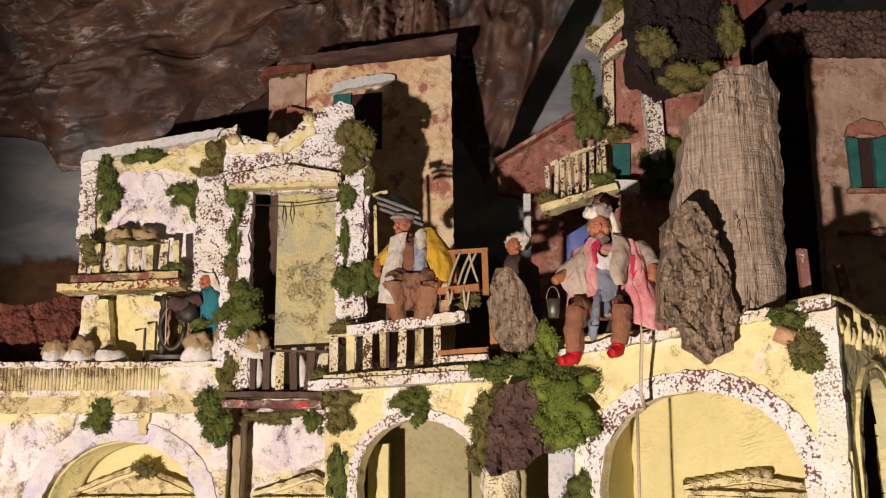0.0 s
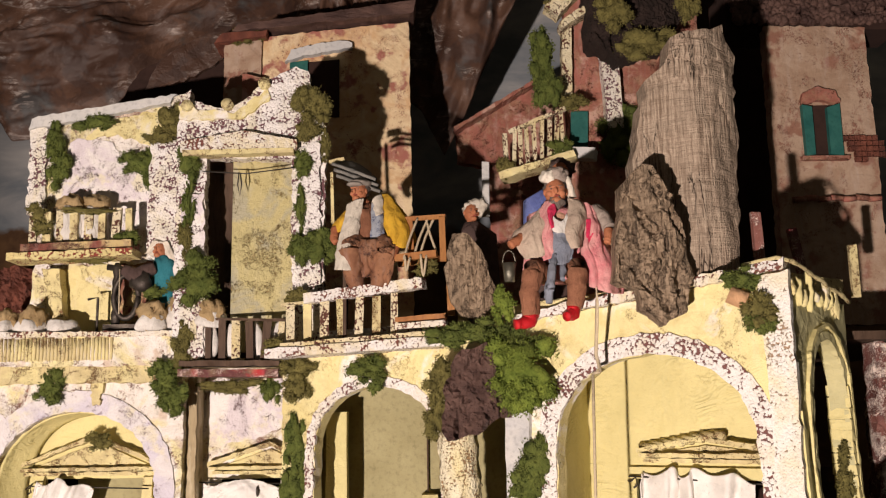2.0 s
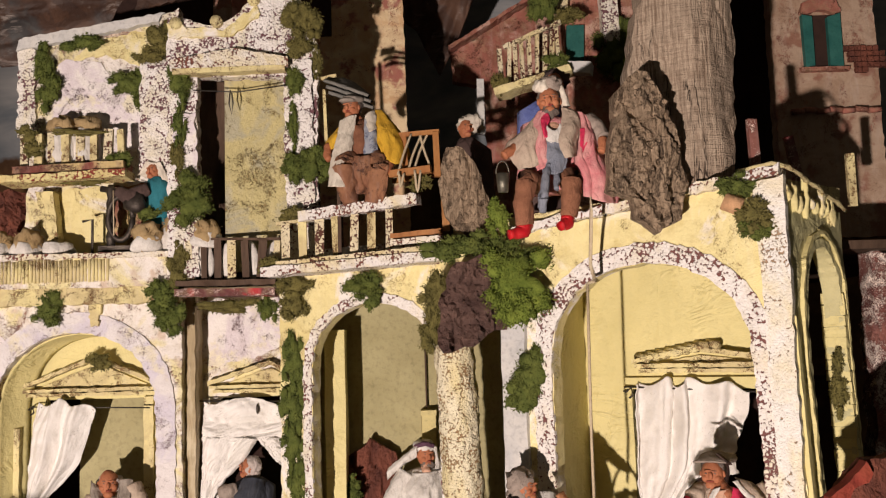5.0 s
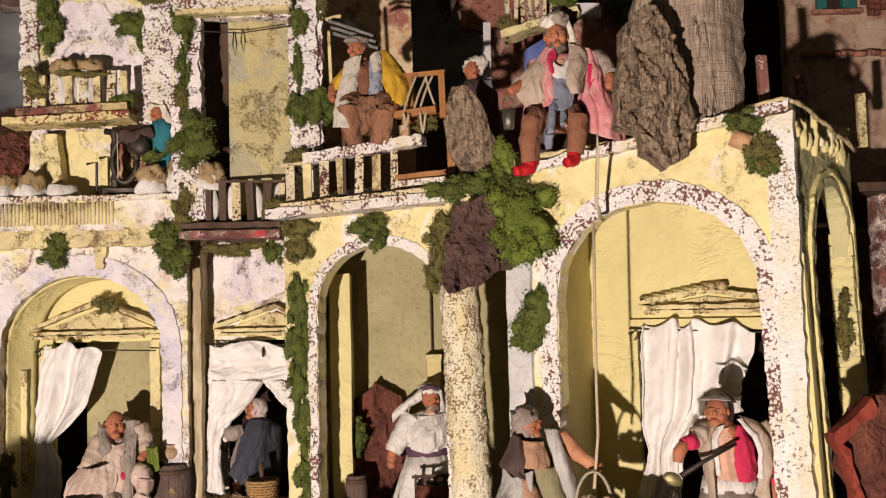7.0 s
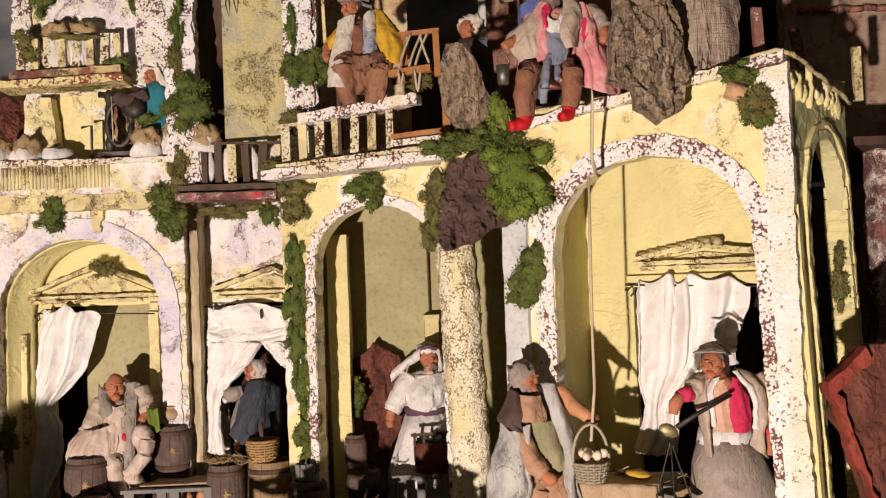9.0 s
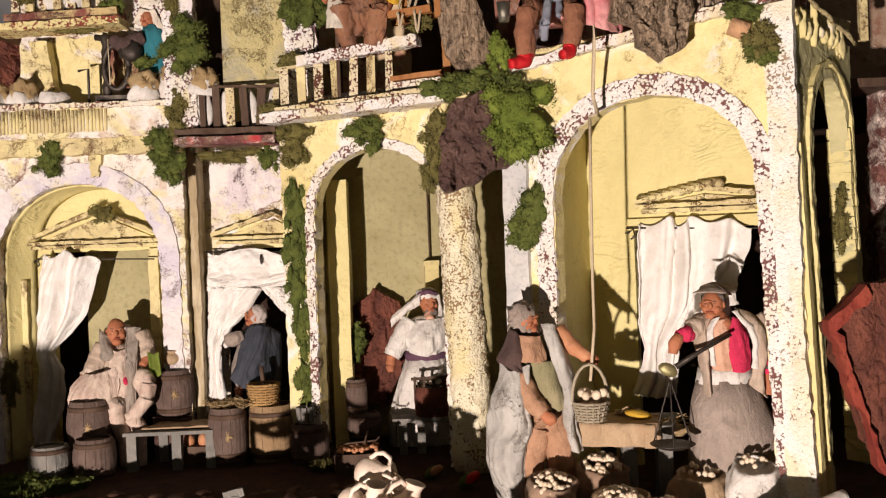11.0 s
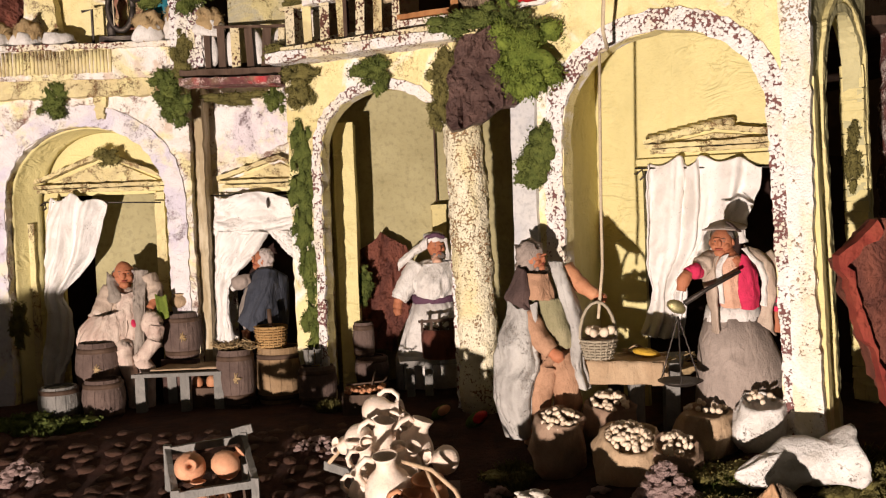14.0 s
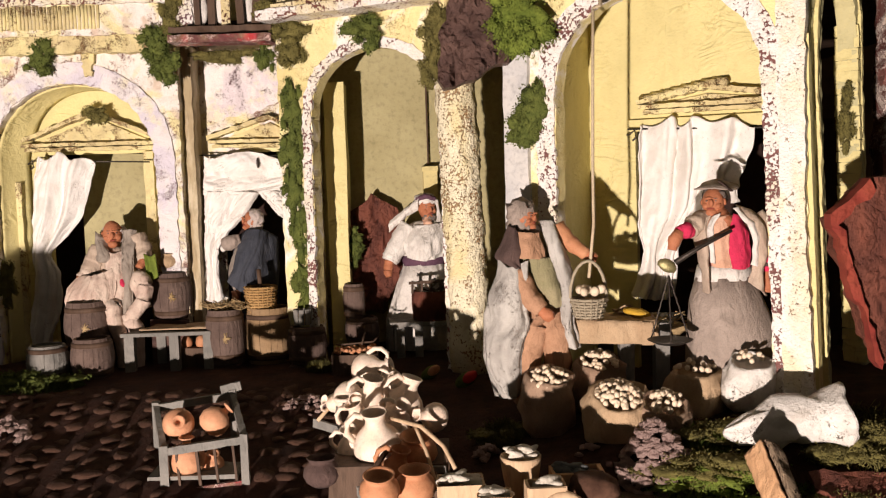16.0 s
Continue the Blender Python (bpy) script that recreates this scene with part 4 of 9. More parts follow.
pd = part("door_hood", slab_bm(xz(1.69), ragged([(-0.392, 0.980), (-0.182, 0.982), (-0.182, 1.000), (-0.284, 1.018), (-0.392, 0.998)], 0.008, 0.0012, 69), 0.03, -0.002), "rail_white", w, "chipped white door hood")
part("hood_moulding", slab_bm(xz(1.686), ragged([(-0.388, 0.972), (-0.188, 0.976), (-0.188, 0.984), (-0.388, 0.982)], 0.02, 0.0008, 70), 0.03, 0), "trim_yellow", pd)
bm = bmesh.new()
box_bm(bm, (-0.25, 1.745, 0.80), (0.112, 0.008, 0.36), Euler((0, 0, radians(8))).to_matrix(), 0.001)
structure("door_1", bm, "door_paint", "half-open grey-yellow door leaf in the ruin", "door")
# Dark brown sheet paints the shade of the gap beside the door leaf.
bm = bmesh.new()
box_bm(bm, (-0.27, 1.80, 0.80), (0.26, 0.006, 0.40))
structure("wall_ruin_shade", bm, "dark_wood", "dark brown sheet standing in for the shaded passage behind the door", "wall")

# back house
w = structure("wall_back_house", slab_bm(xz(2.06), ragged([(-0.365, 0.62), (-0.365, 1.345), (0.022, 1.385), (0.028, 0.62)], 0.012, 0.0016, 71), 0.03, 0, None, 0.002, 0.03, 71), "orange_wall", "peeling orange house wall behind the ruin", "house")
part("roof_board", slab_bm(xz(2.03), ragged([(-0.37, 1.352), (0.035, 1.395), (0.04, 1.425), (-0.36, 1.368)], 0.012, 0.002, 72), 0.08, 0), "bark_dark", w, "dark brown roof edge")
win = part("window", slab_bm(xz(2.06), [(-0.245, 1.16), (-0.245, 1.285), (-0.135, 1.295), (-0.135, 1.16)], 0.01, -0.004), "dark", w)
part("shutter", slab_bm(xz(2.06), [(-0.245, 1.16), (-0.245, 1.285), (-0.205, 1.29), (-0.205, 1.16)], 0.01, -0.012), "green_wood", win, "dark green shutter")
part("window_hood", slab_bm(xz(2.06), ragged([(-0.255, 1.285), (-0.24, 1.315), (-0.14, 1.335), (-0.105, 1.33), (-0.105, 1.318), (-0.23, 1.295)], 0.008, 0.002, 73), 0.02, -0.018), "grey_trim", win)
part("side_return", slab_bm(xz(2.02), ragged([(-0.30, 0.62), (-0.30, 1.24), (-0.345, 1.25), (-0.355, 0.62)], 0.01, 0.001, 74), 0.04, 0), "red_wall", w)
# Low back wall whose deep shade is put into its near-black colour.
structure("wall_back_low", slab_bm(xz(2.13), ragged([(-0.66, 0.62), (-0.66, 1.20), (-0.60, 1.30), (-0.50, 1.36), (-0.36, 1.34), (-0.36, 0.62)], 0.02, 0.004, 75), 0.02), "dark", "house wall with its deep shade painted near-black", "wall")

hut = thing("back_hut", "tiny pinkish hut with a brown roof behind the ruin", "house")
part("wall", slab_bm(xz(2.05), ragged([(-0.392, 1.169), (-0.392, 1.340), (-0.309, 1.344), (-0.309, 1.169)], 0.012, 0.0015, 76), 0.06, 0, None, 0.002, 0.03, 76), "pink_wall", hut)
part("roof", slab_bm(xz(2.03), ragged([(-0.412, 1.324), (-0.296, 1.341), (-0.292, 1.355), (-0.392, 1.348)], 0.012, 0.0015, 77), 0.09, 0), "bark_red", hut, "flat brown roof")
structure("backdrop_slope", slab_bm(xz(2.115), ragged([(-0.586, 1.248), (-0.550, 1.323), (-0.472, 1.372), (-0.404, 1.381), (-0.407, 1.323), (-0.495, 1.268)], 0.012, 0.003, 78), 0.012, 0, None, 0.004, 0.03, 78), "paper", "grey painted rock slope behind the ruin", "backdrop")

# red hut, tower and right house
w = structure("wall_red_hut", slab_bm(xz(2.22), ragged([(0.135, 1.10), (0.132, 1.165), (0.20, 1.205), (0.30, 1.27), (0.34, 1.285), (0.56, 1.33), (0.56, 0.62), (0.215, 0.62), (0.21, 1.085)], 0.012, 0.003, 81), 0.03, 0, None, 0.003, 0.03, 81), "red_wall", "worn red brick hut wall", "house")
for k in range(16):
    t = k / 15
    bm = bmesh.new()
    box_bm(bm, (0.135 + 0.19 * t, 2.20, 1.172 + 0.115 * t), (0.016, 0.05, 0.008), Euler((0, radians(-31), 0)).to_matrix(), 0.0015, rnd)
    part("roof_tile", bm, "red_wall", w)
w = structure("wall_tower", slab_bm(xz(1.86), ragged([(0.345, 0.66), (0.345, 1.33), (0.39, 1.40), (0.47, 1.36), (0.62, 1.33), (0.62, 0.66)], 0.012, 0.003, 82), 0.03, 0, None, 0.003, 0.03, 82), "red_wall", "red tower wall with cream pillars", "house")
part("pillar", slab_bm(xz(1.84), ragged([(0.330, 1.13), (0.336, 1.29), (0.356, 1.29), (0.350, 1.13)], 0.02, 0.0008, 83), 0.03, 0), "worn_wood", w, "cream pillar")
part("pillar", slab_bm(xz(1.83), ragged([(0.418, 1.06), (0.408, 1.28), (0.444, 1.28), (0.450, 1.06)], 0.012, 0.0012, 84), 0.03, 0, None, 0.002, 0.012, 84), "white_chip", w, "chipped speckled pillar")
part("gable", slab_bm(xz(1.82), ragged([(0.30, 1.315), (0.385, 1.39), (0.40, 1.375), (0.325, 1.295)], 0.008, 0.0016, 85), 0.04, 0), "worn_wood", w, "sloping cream gable")
part("gable", slab_bm(xz(1.81), ragged([(0.325, 1.278), (0.40, 1.325), (0.405, 1.313), (0.33, 1.262)], 0.008, 0.0016, 86), 0.04, 0), "worn_wood", w)
w = structure("wall_right_house", slab_bm(xz(1.82), ragged([(0.745, 0.66), (0.745, 1.27), (0.95, 1.265), (0.953, 0.66)], 0.012, 0.002, 91), 0.03, 0, None, 0.002, 0.03, 91), "pink_wall", "pale pink house wall with a shuttered window", "house")
win = part("window", slab_bm(xz(1.82), [(0.806, 0.995), (0.806, 1.098), (0.874, 1.100), (0.874, 0.995)], 0.01, -0.003), "dark", w)
part("shutter", slab_bm(xz(1.82), [(0.804, 0.993), (0.802, 1.098), (0.822, 1.094), (0.822, 0.996)], 0.012, -0.014), "green_wood", win, "dark green shutter")
part("shutter", slab_bm(xz(1.82), [(0.852, 0.996), (0.852, 1.092), (0.878, 1.100), (0.878, 0.993)], 0.012, -0.014), "green_wood", win, "dark green shutter")
part("window_hood", slab_bm(xz(1.82), ragged([(0.80, 1.102), (0.806, 1.122), (0.838, 1.136), (0.872, 1.126), (0.882, 1.104), (0.868, 1.100), (0.838, 1.108), (0.814, 1.100)], 0.006, 0.0015, 92), 0.015, -0.012), "red_wall", win)
part("window_sill", slab_bm(xz(1.82), [(0.795, 0.985), (0.795, 0.993), (0.89, 0.993), (0.89, 0.985)], 0.015, -0.014), "red_wall", win)
rb = random.Random(31)
for k in range(26):
    bm = bmesh.new()
    row = k // 6
    box_bm(bm, (0.885 + 0.012 * (k % 6) + 0.006 * (row % 2) + 0.006 * row, 1.816, 1.030 - 0.011 * row), (0.0105, 0.012, 0.009), None, 0.0008, rb)
    part("brick", bm, "bark_red", w)
bm = bmesh.new()
for k in range(7):
    tube_bm(bm, [(0.77 + 0.025 * k, 1.81, 0.905 + 0.004 * (k % 2)), (0.795 + 0.025 * k, 1.81, 0.907)], 0.006, 6)
part("string_course", bm, "red_wall", w)
# Near-black sheet that stands in for the shade in this gap.
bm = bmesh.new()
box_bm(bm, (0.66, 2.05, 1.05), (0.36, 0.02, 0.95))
structure("wall_recess_shade", bm, "dark", "near-black sheet standing in for the shaded recess between the tower and the pink house", "wall")


# ---- figures: dolls of terracotta and cloth, each one plain mesh ----
for nm, c1, c2 in (("skin", (0.44, 0.17, 0.085), (0.35, 0.125, 0.06)), ("hair", (0.12, 0.095, 0.08), (0.19, 0.155, 0.135)), ("mustard", (0.66, 0.40, 0.04), (0.55, 0.31, 0.03)),
                   ("cream", (0.70, 0.64, 0.54), (0.58, 0.51, 0.42)), ("brown", (0.19, 0.080, 0.045), (0.28, 0.125, 0.07)), ("pink", (0.64, 0.33, 0.31), (0.56, 0.17, 0.19)),
                   ("beige", (0.50, 0.40, 0.31), (0.42, 0.32, 0.25)), ("blue_grey", (0.17, 0.19, 0.24), (0.26, 0.27, 0.31)), ("red_shoe", (0.55, 0.015, 0.02), (0.42, 0.012, 0.02)),
                   ("linen", (0.74, 0.71, 0.66), (0.64, 0.60, 0.55)), ("grey_cloth", (0.30, 0.26, 0.225), (0.23, 0.195, 0.165)), ("dark_blue", (0.045, 0.05, 0.065), (0.07, 0.075, 0.09)),
                   ("taupe", (0.27, 0.22, 0.185), (0.36, 0.295, 0.25)), ("magenta", (0.62, 0.035, 0.10), (0.50, 0.03, 0.08)), ("tan", (0.45, 0.26, 0.16), (0.37, 0.21, 0.125)),
                   ("dark_brown", (0.07, 0.045, 0.04), (0.11, 0.07, 0.06)), ("olive_cloth", (0.24, 0.22, 0.12), (0.31, 0.27, 0.16)), ("blue", (0.10, 0.13, 0.34), (0.16, 0.2, 0.42)),
                   ("teal", (0.02, 0.15, 0.19), (0.04, 0.2, 0.24)), ("lip", (0.30, 0.07, 0.05), (0.24, 0.05, 0.04)), ("peach_clay", (0.66, 0.36, 0.21), (0.52, 0.24, 0.13)), ("peach", (0.66, 0.40, 0.28), (0.58, 0.33, 0.22)), ("fleece", (0.36, 0.31, 0.26), (0.24, 0.20, 0.165)), ("ivory", (0.62, 0.51, 0.42), (0.47, 0.33, 0.27)), ("white_hair", (0.55, 0.48, 0.44), (0.42, 0.35, 0.32)), ("sash", (0.10, 0.05, 0.08), (0.14, 0.07, 0.1)), ("burlap", (0.40, 0.28, 0.17), (0.48, 0.35, 0.22)),
                   ("burlap_dark", (0.26, 0.17, 0.115), (0.35, 0.245, 0.17)), ("terracotta", (0.55, 0.27, 0.14), (0.46, 0.20, 0.10)), ("pale_clay", (0.82, 0.70, 0.58), (0.75, 0.58, 0.45)),
                   ("nut", (0.78, 0.66, 0.50), (0.66, 0.53, 0.38)), ("straw", (0.36, 0.25, 0.12), (0.44, 0.32, 0.17)), ("grey_wood", (0.17, 0.165, 0.15), (0.25, 0.235, 0.21)),
                   ("barrel", (0.10, 0.068, 0.056), (0.155, 0.108, 0.088)), ("barrel_tan", (0.26, 0.17, 0.09), (0.34, 0.23, 0.13)), ("wicker", (0.36, 0.21, 0.08), (0.46, 0.29, 0.12)),
                   ("grey_wicker", (0.33, 0.28, 0.20), (0.42, 0.36, 0.26)), ("fish", (0.10, 0.11, 0.11), (0.18, 0.19, 0.19)), ("silver", (0.60, 0.56, 0.48), (0.48, 0.44, 0.37)),
                   ("cut_wood", (0.52, 0.30, 0.16), (0.62, 0.38, 0.21)), ("ochre", (0.5, 0.3, 0.03), (0.6, 0.37, 0.05))):
    M[nm] = cloth(nm, c1, c2, 600, 0.45 if nm in ("red_shoe",) else 0.6 if nm in ("skin", "lip", "pale_clay", "peach_clay", "terracotta", "nut") else 0.95)


def robe_bm(bm, stations, mat=0, folds=9, fold=0.08, sides=30, seed=0.0):
    """Draped cloth round a line of stations (centre, half width, half depth); pleats deepen downwards."""
    rings = []
    for i, (c, rx, ry) in enumerate(stations):
        t = i / (len(stations) - 1)
        ring = []
        for k in range(sides):
            a = 2 * math.pi * k / sides
            q = 1 + fold * (0.3 + t) * (math.sin(folds * a + seed + 1.5 * t) + 0.5 * math.sin((folds * 2 + 1) * a + 2 * seed)) + 0.07 * noise.noise((math.cos(a) * 2 + seed, math.sin(a) * 2, t * 5))
            ring.append(bm.verts.new(Vector(c) + Vector((rx * q * math.cos(a), ry * q * math.sin(a), 0.3 * fold * rx * math.sin(3 * a + seed)))))
        rings.append(ring)
    fs = []
    for a, b in zip(rings, rings[1:]):
        for k in range(sides):
            fs.append(bm.faces.new((a[k], a[(k + 1) % sides], b[(k + 1) % sides], b[k])))
    fs += [bm.faces.new(rings[0][::-1]), bm.faces.new(rings[-1])]
    for f in fs:
        f.material_index, f.smooth = mat, True


def densify(pts, radii, n=3):
    out, rr = [], []
    for i in range(len(pts) - 1):
        for k in range(n):
            t = k / n
            out.append(Vector(pts[i]).lerp(Vector(pts[i + 1]), t))
            rr.append(radii[i] + (radii[i + 1] - radii[i]) * t)
    return out + [Vector(pts[-1])], rr + [radii[-1]]


def figure(name, label, shapes, mats, seed=1.0):
    mats = mats + ["lip"]
    """A doll as one mesh. shapes: (kind, material name, ...): ball, limb, robe, drape."""
    bm = bmesh.new()
    for kind, mt, *v in shapes:
        i = mats.index(mt)
        if kind == "ball":
            blob_bm(bm, v[0], v[1], v[2] if len(v) > 2 else (0, 0, 0), i, 3, 0.06, 60, seed)
        elif kind == "tuft":
            blob_bm(bm, v[0], v[1], v[2] if len(v) > 2 else (0, 0, 0), i, 3, 0.35, 150, seed)
        elif kind == "limb":
            p, r = densify(v[0], v[1], 8)
            r = [x * (0.96 + 0.03 * math.sin(k * 1.1 + seed) + 0.06 * noise.noise((k * 0.8, seed, x * 300))) for k, x in enumerate(r)]
            tube_bm(bm, p, r, 24, i)
        elif kind == "robe":
            robe_bm(bm, v[0], i, v[1] if len(v) > 1 else 9, v[2] if len(v) > 2 else 0.07, 36, seed + len(shapes) + v[0][0][1] * 50)
        elif kind == "drape":
            a, b, c, d, bulge, pleat = v

            def fn(s, t, a=Vector(a), b=Vector(b), c=Vector(c), d=Vector(d), bulge=bulge, pleat=pleat):
                p = a.lerp(b, s).lerp(d.lerp(c, s), t)
                p.y += -bulge * math.sin(math.pi * s) * (0.5 + 0.5 * t) + pleat * math.sin(s * 14 + t * 3 + seed + 4.5 * noise.noise((s * 2.5, t * 2.2, seed))) * (0.3 + t)
                p += 0.0025 * Vector((noise.noise(p * 50), noise.noise(p * 50 + Vector((9, 0, 0))), noise.noise(p * 50 + Vector((0, 7, 0)))))
                return p
            sheet_bm(bm, fn, 22, 18, i, 0.002)
        elif kind == "cape":
            rows, fold = v[0], v[1] if len(v) > 1 else 0.003
            wide = max((r[-1] - r[0]).length for r in rows)
            tall = (rows[-1][0] - rows[0][0]).length
            waves = max(1.0, wide / 0.017)

            def fn(a, t, rows=rows, fold=fold, waves=waves, k=len(bm.verts)):
                p = surface(rows, a, t)
                run = a * waves + 0.9 * noise.noise((a * 2, t * 2, seed + k)) + 0.35 * t
                p.y += fold * (2.2 * abs(noise.noise((run, 0.7 * t, seed + k * 0.13))) - 0.5) * (0.45 + 0.75 * t) + 0.45 * fold * noise.noise((run * 2.3, 3 * t, k))
                p.y -= 0.25 * wide * math.sin(math.pi * a) ** 1.2 * 0.5
                return p
            sheet_bm(bm, fn, max(14, int(wide / 0.0022)), max(14, int(tall / 0.003)), i, 0.0020)
    for v in bm.verts:
        if mats[v.link_faces[0].material_index] not in ("skin", "hair"):
            f1 = 1 - 2 * abs(noise.noise((v.co.x * 60 + seed, v.co.y * 60, v.co.z * 26)))
            v.co += 0.0036 * f1 * V((0.6, -0.7, 0.1)) * (0.5 + abs(noise.noise(v.co * 30)))
        v.co += 0.0011 * Vector((noise.noise(v.co * 95), noise.noise(v.co * 95 + Vector((3, 1, 0))), noise.noise(v.co * 95 + Vector((0, 4, 8)))))
    ob = finish(name, bm, mats, None, "", False)
    return tagged(ob, label, "figurine", "nativity figurines")


def local(c, unit):
    """Places on a figurine: across, up and towards the back, counted in units from the middle of its head."""
    return lambda x, z, d=0: Vector(c) + Vector((x * unit, d * unit, z * unit))


def head(c, r=0.017, hair="hair", beard=False, turn=0.0):
    """Head, nose, hair and perhaps a beard, looking towards the viewer and turned by some degrees."""
    c = Vector(c)
    f = Vector((math.sin(radians(turn)), -math.cos(radians(turn)), 0))
    s = Vector((f.y, -f.x, 0))
    out = [("ball", "skin", c, (r * 0.82, r * 0.92, r * 1.12)), ("ball", "skin", c + f * r * 0.92 - Vector((0, 0, r * 0.05)), (r * 0.18, r * 0.26, r * 0.30)),
           ("ball", "skin", c + f * r * 0.6 - Vector((0, 0, r * 0.75)), (r * 0.42, r * 0.42, r * 0.34)),
           ("ball", "skin", c + s * r * 0.8, (r * 0.16, r * 0.2, r * 0.28)), ("ball", "skin", c - s * r * 0.8, (r * 0.16, r * 0.2, r * 0.28)),
           ("limb", "skin", [c, c + Vector((0, r * 0.3, -r * 1.9))], [r * 0.5, r * 0.5]),
           ("tuft", hair, c - f * r * 0.35 + Vector((0, 0, r * 0.38)), (r * 0.88, r * 0.88, r * 0.86))]
    out.append(("ball", "skin", c + f * r * 0.62 + Vector((0, 0, r * 0.30)), (r * 0.56, r * 0.30, r * 0.16)))
    out.append(("ball", "lip", c + f * r * 0.86 - Vector((0, 0, r * 0.46)), (r * 0.24, r * 0.14, r * 0.07)))
    for k in (-1, 1):
        out.append(("ball", "hair", c + f * r * 0.80 + s * r * 0.34 * k + Vector((0, 0, r * 0.31)), (r * 0.17, r * 0.10, r * 0.035)))
        out.append(("ball", "hair", c + f * r * 0.80 + s * r * 0.33 * k + Vector((0, 0, r * 0.12)), (r * 0.085, r * 0.08, r * 0.05)))
        out.append(("ball", "skin", c + f * r * 0.60 + s * r * 0.42 * k - Vector((0, 0, r * 0.24)), (r * 0.28, r * 0.28, r * 0.26)))
    if beard:
        out.append(("tuft", hair, c + f * r * 0.48 - Vector((0, 0, r * 0.9)), (r * 0.66, r * 0.5, r * 0.55)))
    return out


V = Vector
M["spotted"] = stucco("blue_spotted_cloth", (0.30, 0.32, 0.36), (0.40, 0.40, 0.42), 0.5, (0.06, 0.07, 0.12), 0.9, 0.4, (0.25, 0.26, 0.3))
M["patched"] = stucco("patched_brown_cloth", (0.22, 0.10, 0.055), (0.29, 0.14, 0.075), 0.5, (0.05, 0.025, 0.02), 0.45, 0.5, (0.14, 0.06, 0.03))
# man in a yellow cloak behind the handrail
c = V((-0.0663, 1.6400, 0.8895))
p = local(c, 0.00097)
figure("shepherd_figurine", "seated man figurine in mustard yellow cloak and grey cap", head(c, 0.0175, "hair", False, -28) + [
    ("ball", "grey_cloth", p(-1, 16, 4), (0.021, 0.021, 0.008)), ("ball", "grey_cloth", p(-8, 11, -14), (0.014, 0.010, 0.004)),
    ("limb", "skin", [p(2, -10, 4), p(12, -26, 2), p(16, -36, -8)], [0.0095, 0.010, 0.007]),
    ("robe", "brown", [(p(8, -22, 6), 0.016, 0.014), (p(10, -36, 6), 0.036, 0.022), (p(12, -70, 4), 0.036, 0.026), (p(12, -108, 2), 0.036, 0.030)], 7, 0.05),
    ("cape", "brown", [[p(-12, -30, -14), p(12, -38, -18), p(26, -28, -14)], [p(-10, -62, -24), p(12, -64, -28), p(30, -60, -26)], [p(-6, -102, -28), p(14, -106, -32), p(36, -100, -30)]], 0.003),
    ("cape", "spotted", [[p(24, -26, -20), p(32, -26, -20), p(38, -22, -18)], [p(22, -60, -32), p(32, -60, -34), p(42, -56, -32)], [p(22, -98, -36), p(34, -100, -38), p(46, -96, -36)]], 0.003),
    ("limb", "patched", [p(0, -98, 6), p(-10, -104, -34), p(-14, -116, -48), p(-10, -150, -40), p(-4, -176, -36)], [0.022, 0.022, 0.020, 0.018, 0.014]),
    ("limb", "patched", [p(26, -98, 6), p(42, -104, -30), p(48, -116, -44), p(40, -150, -38), p(34, -176, -34)], [0.022, 0.022, 0.020, 0.018, 0.014]),
    ("cape", "patched", [[p(-20, -92, -24), p(16, -98, -40), p(56, -92, -24)], [p(-30, -116, -52), p(16, -122, -42), p(64, -116, -48)], [p(-26, -146, -54), p(16, -146, -34), p(60, -148, -50)], [p(-20, -172, -46), p(16, -160, -26), p(52, -176, -42)]], 0.011),
    ("cape", "mustard", [[p(34, -14, -8), p(46, -6, 2), p(60, -14, 12)], [p(38, -42, -24), p(64, -34, -14), p(84, -48, 4)], [p(46, -76, -38), p(75, -70, -30), p(98, -84, -6)], [p(56, -102, -42), p(76, -112, -36), p(96, -98, -12)]], 0.0045),
    ("cape", "mustard", [[p(-8, -26, -6), p(-24, -32, 0), p(-36, -42, 10)], [p(-16, -50, -20), p(-34, -54, -14), p(-50, -60, 4)], [p(-12, -70, -26), p(-30, -76, -20), p(-46, -76, -2)]], 0.003),
    ("cape", "cream", [[p(-20, -26, -14), p(-6, -20, -16), p(8, -16, -14)], [p(-26, -60, -28), p(-12, -60, -32), p(2, -58, -28)], [p(-36, -104, -40), p(-20, -104, -46), p(-4, -102, -42)], [p(-40, -150, -54), p(-28, -152, -60), p(-14, -152, -56)]], 0.004),
    ("cape", "cream", [[p(22, -20, -16), p(32, -12, -14), p(40, -8, -8)], [p(26, -36, -26), p(34, -32, -26), p(42, -28, -22)], [p(32, -52, -34), p(37, -50, -34), p(42, -46, -30)]], 0.002),
    ("limb", "skin", [p(-42, -70, -6), p(-44, -88, -18), p(-40, -96, -26)], [0.009, 0.0075, 0.006]),
    ("limb", "skin", [p(66, -100, -30), p(62, -118, -46), p(58, -126, -52)], [0.010, 0.008, 0.006])], ["skin", "hair", "mustard", "cream", "brown", "spotted", "patched", "grey_cloth"], 1)
st = thing("stool", "dark wooden stool under the seated figurine", "stool")
bm = bmesh.new()
box_bm(bm, c + V((0.0, 0.012, -0.122)), (0.06, 0.05, 0.008), None, 0.0006)
part("seat", bm, "dark_wood", st)
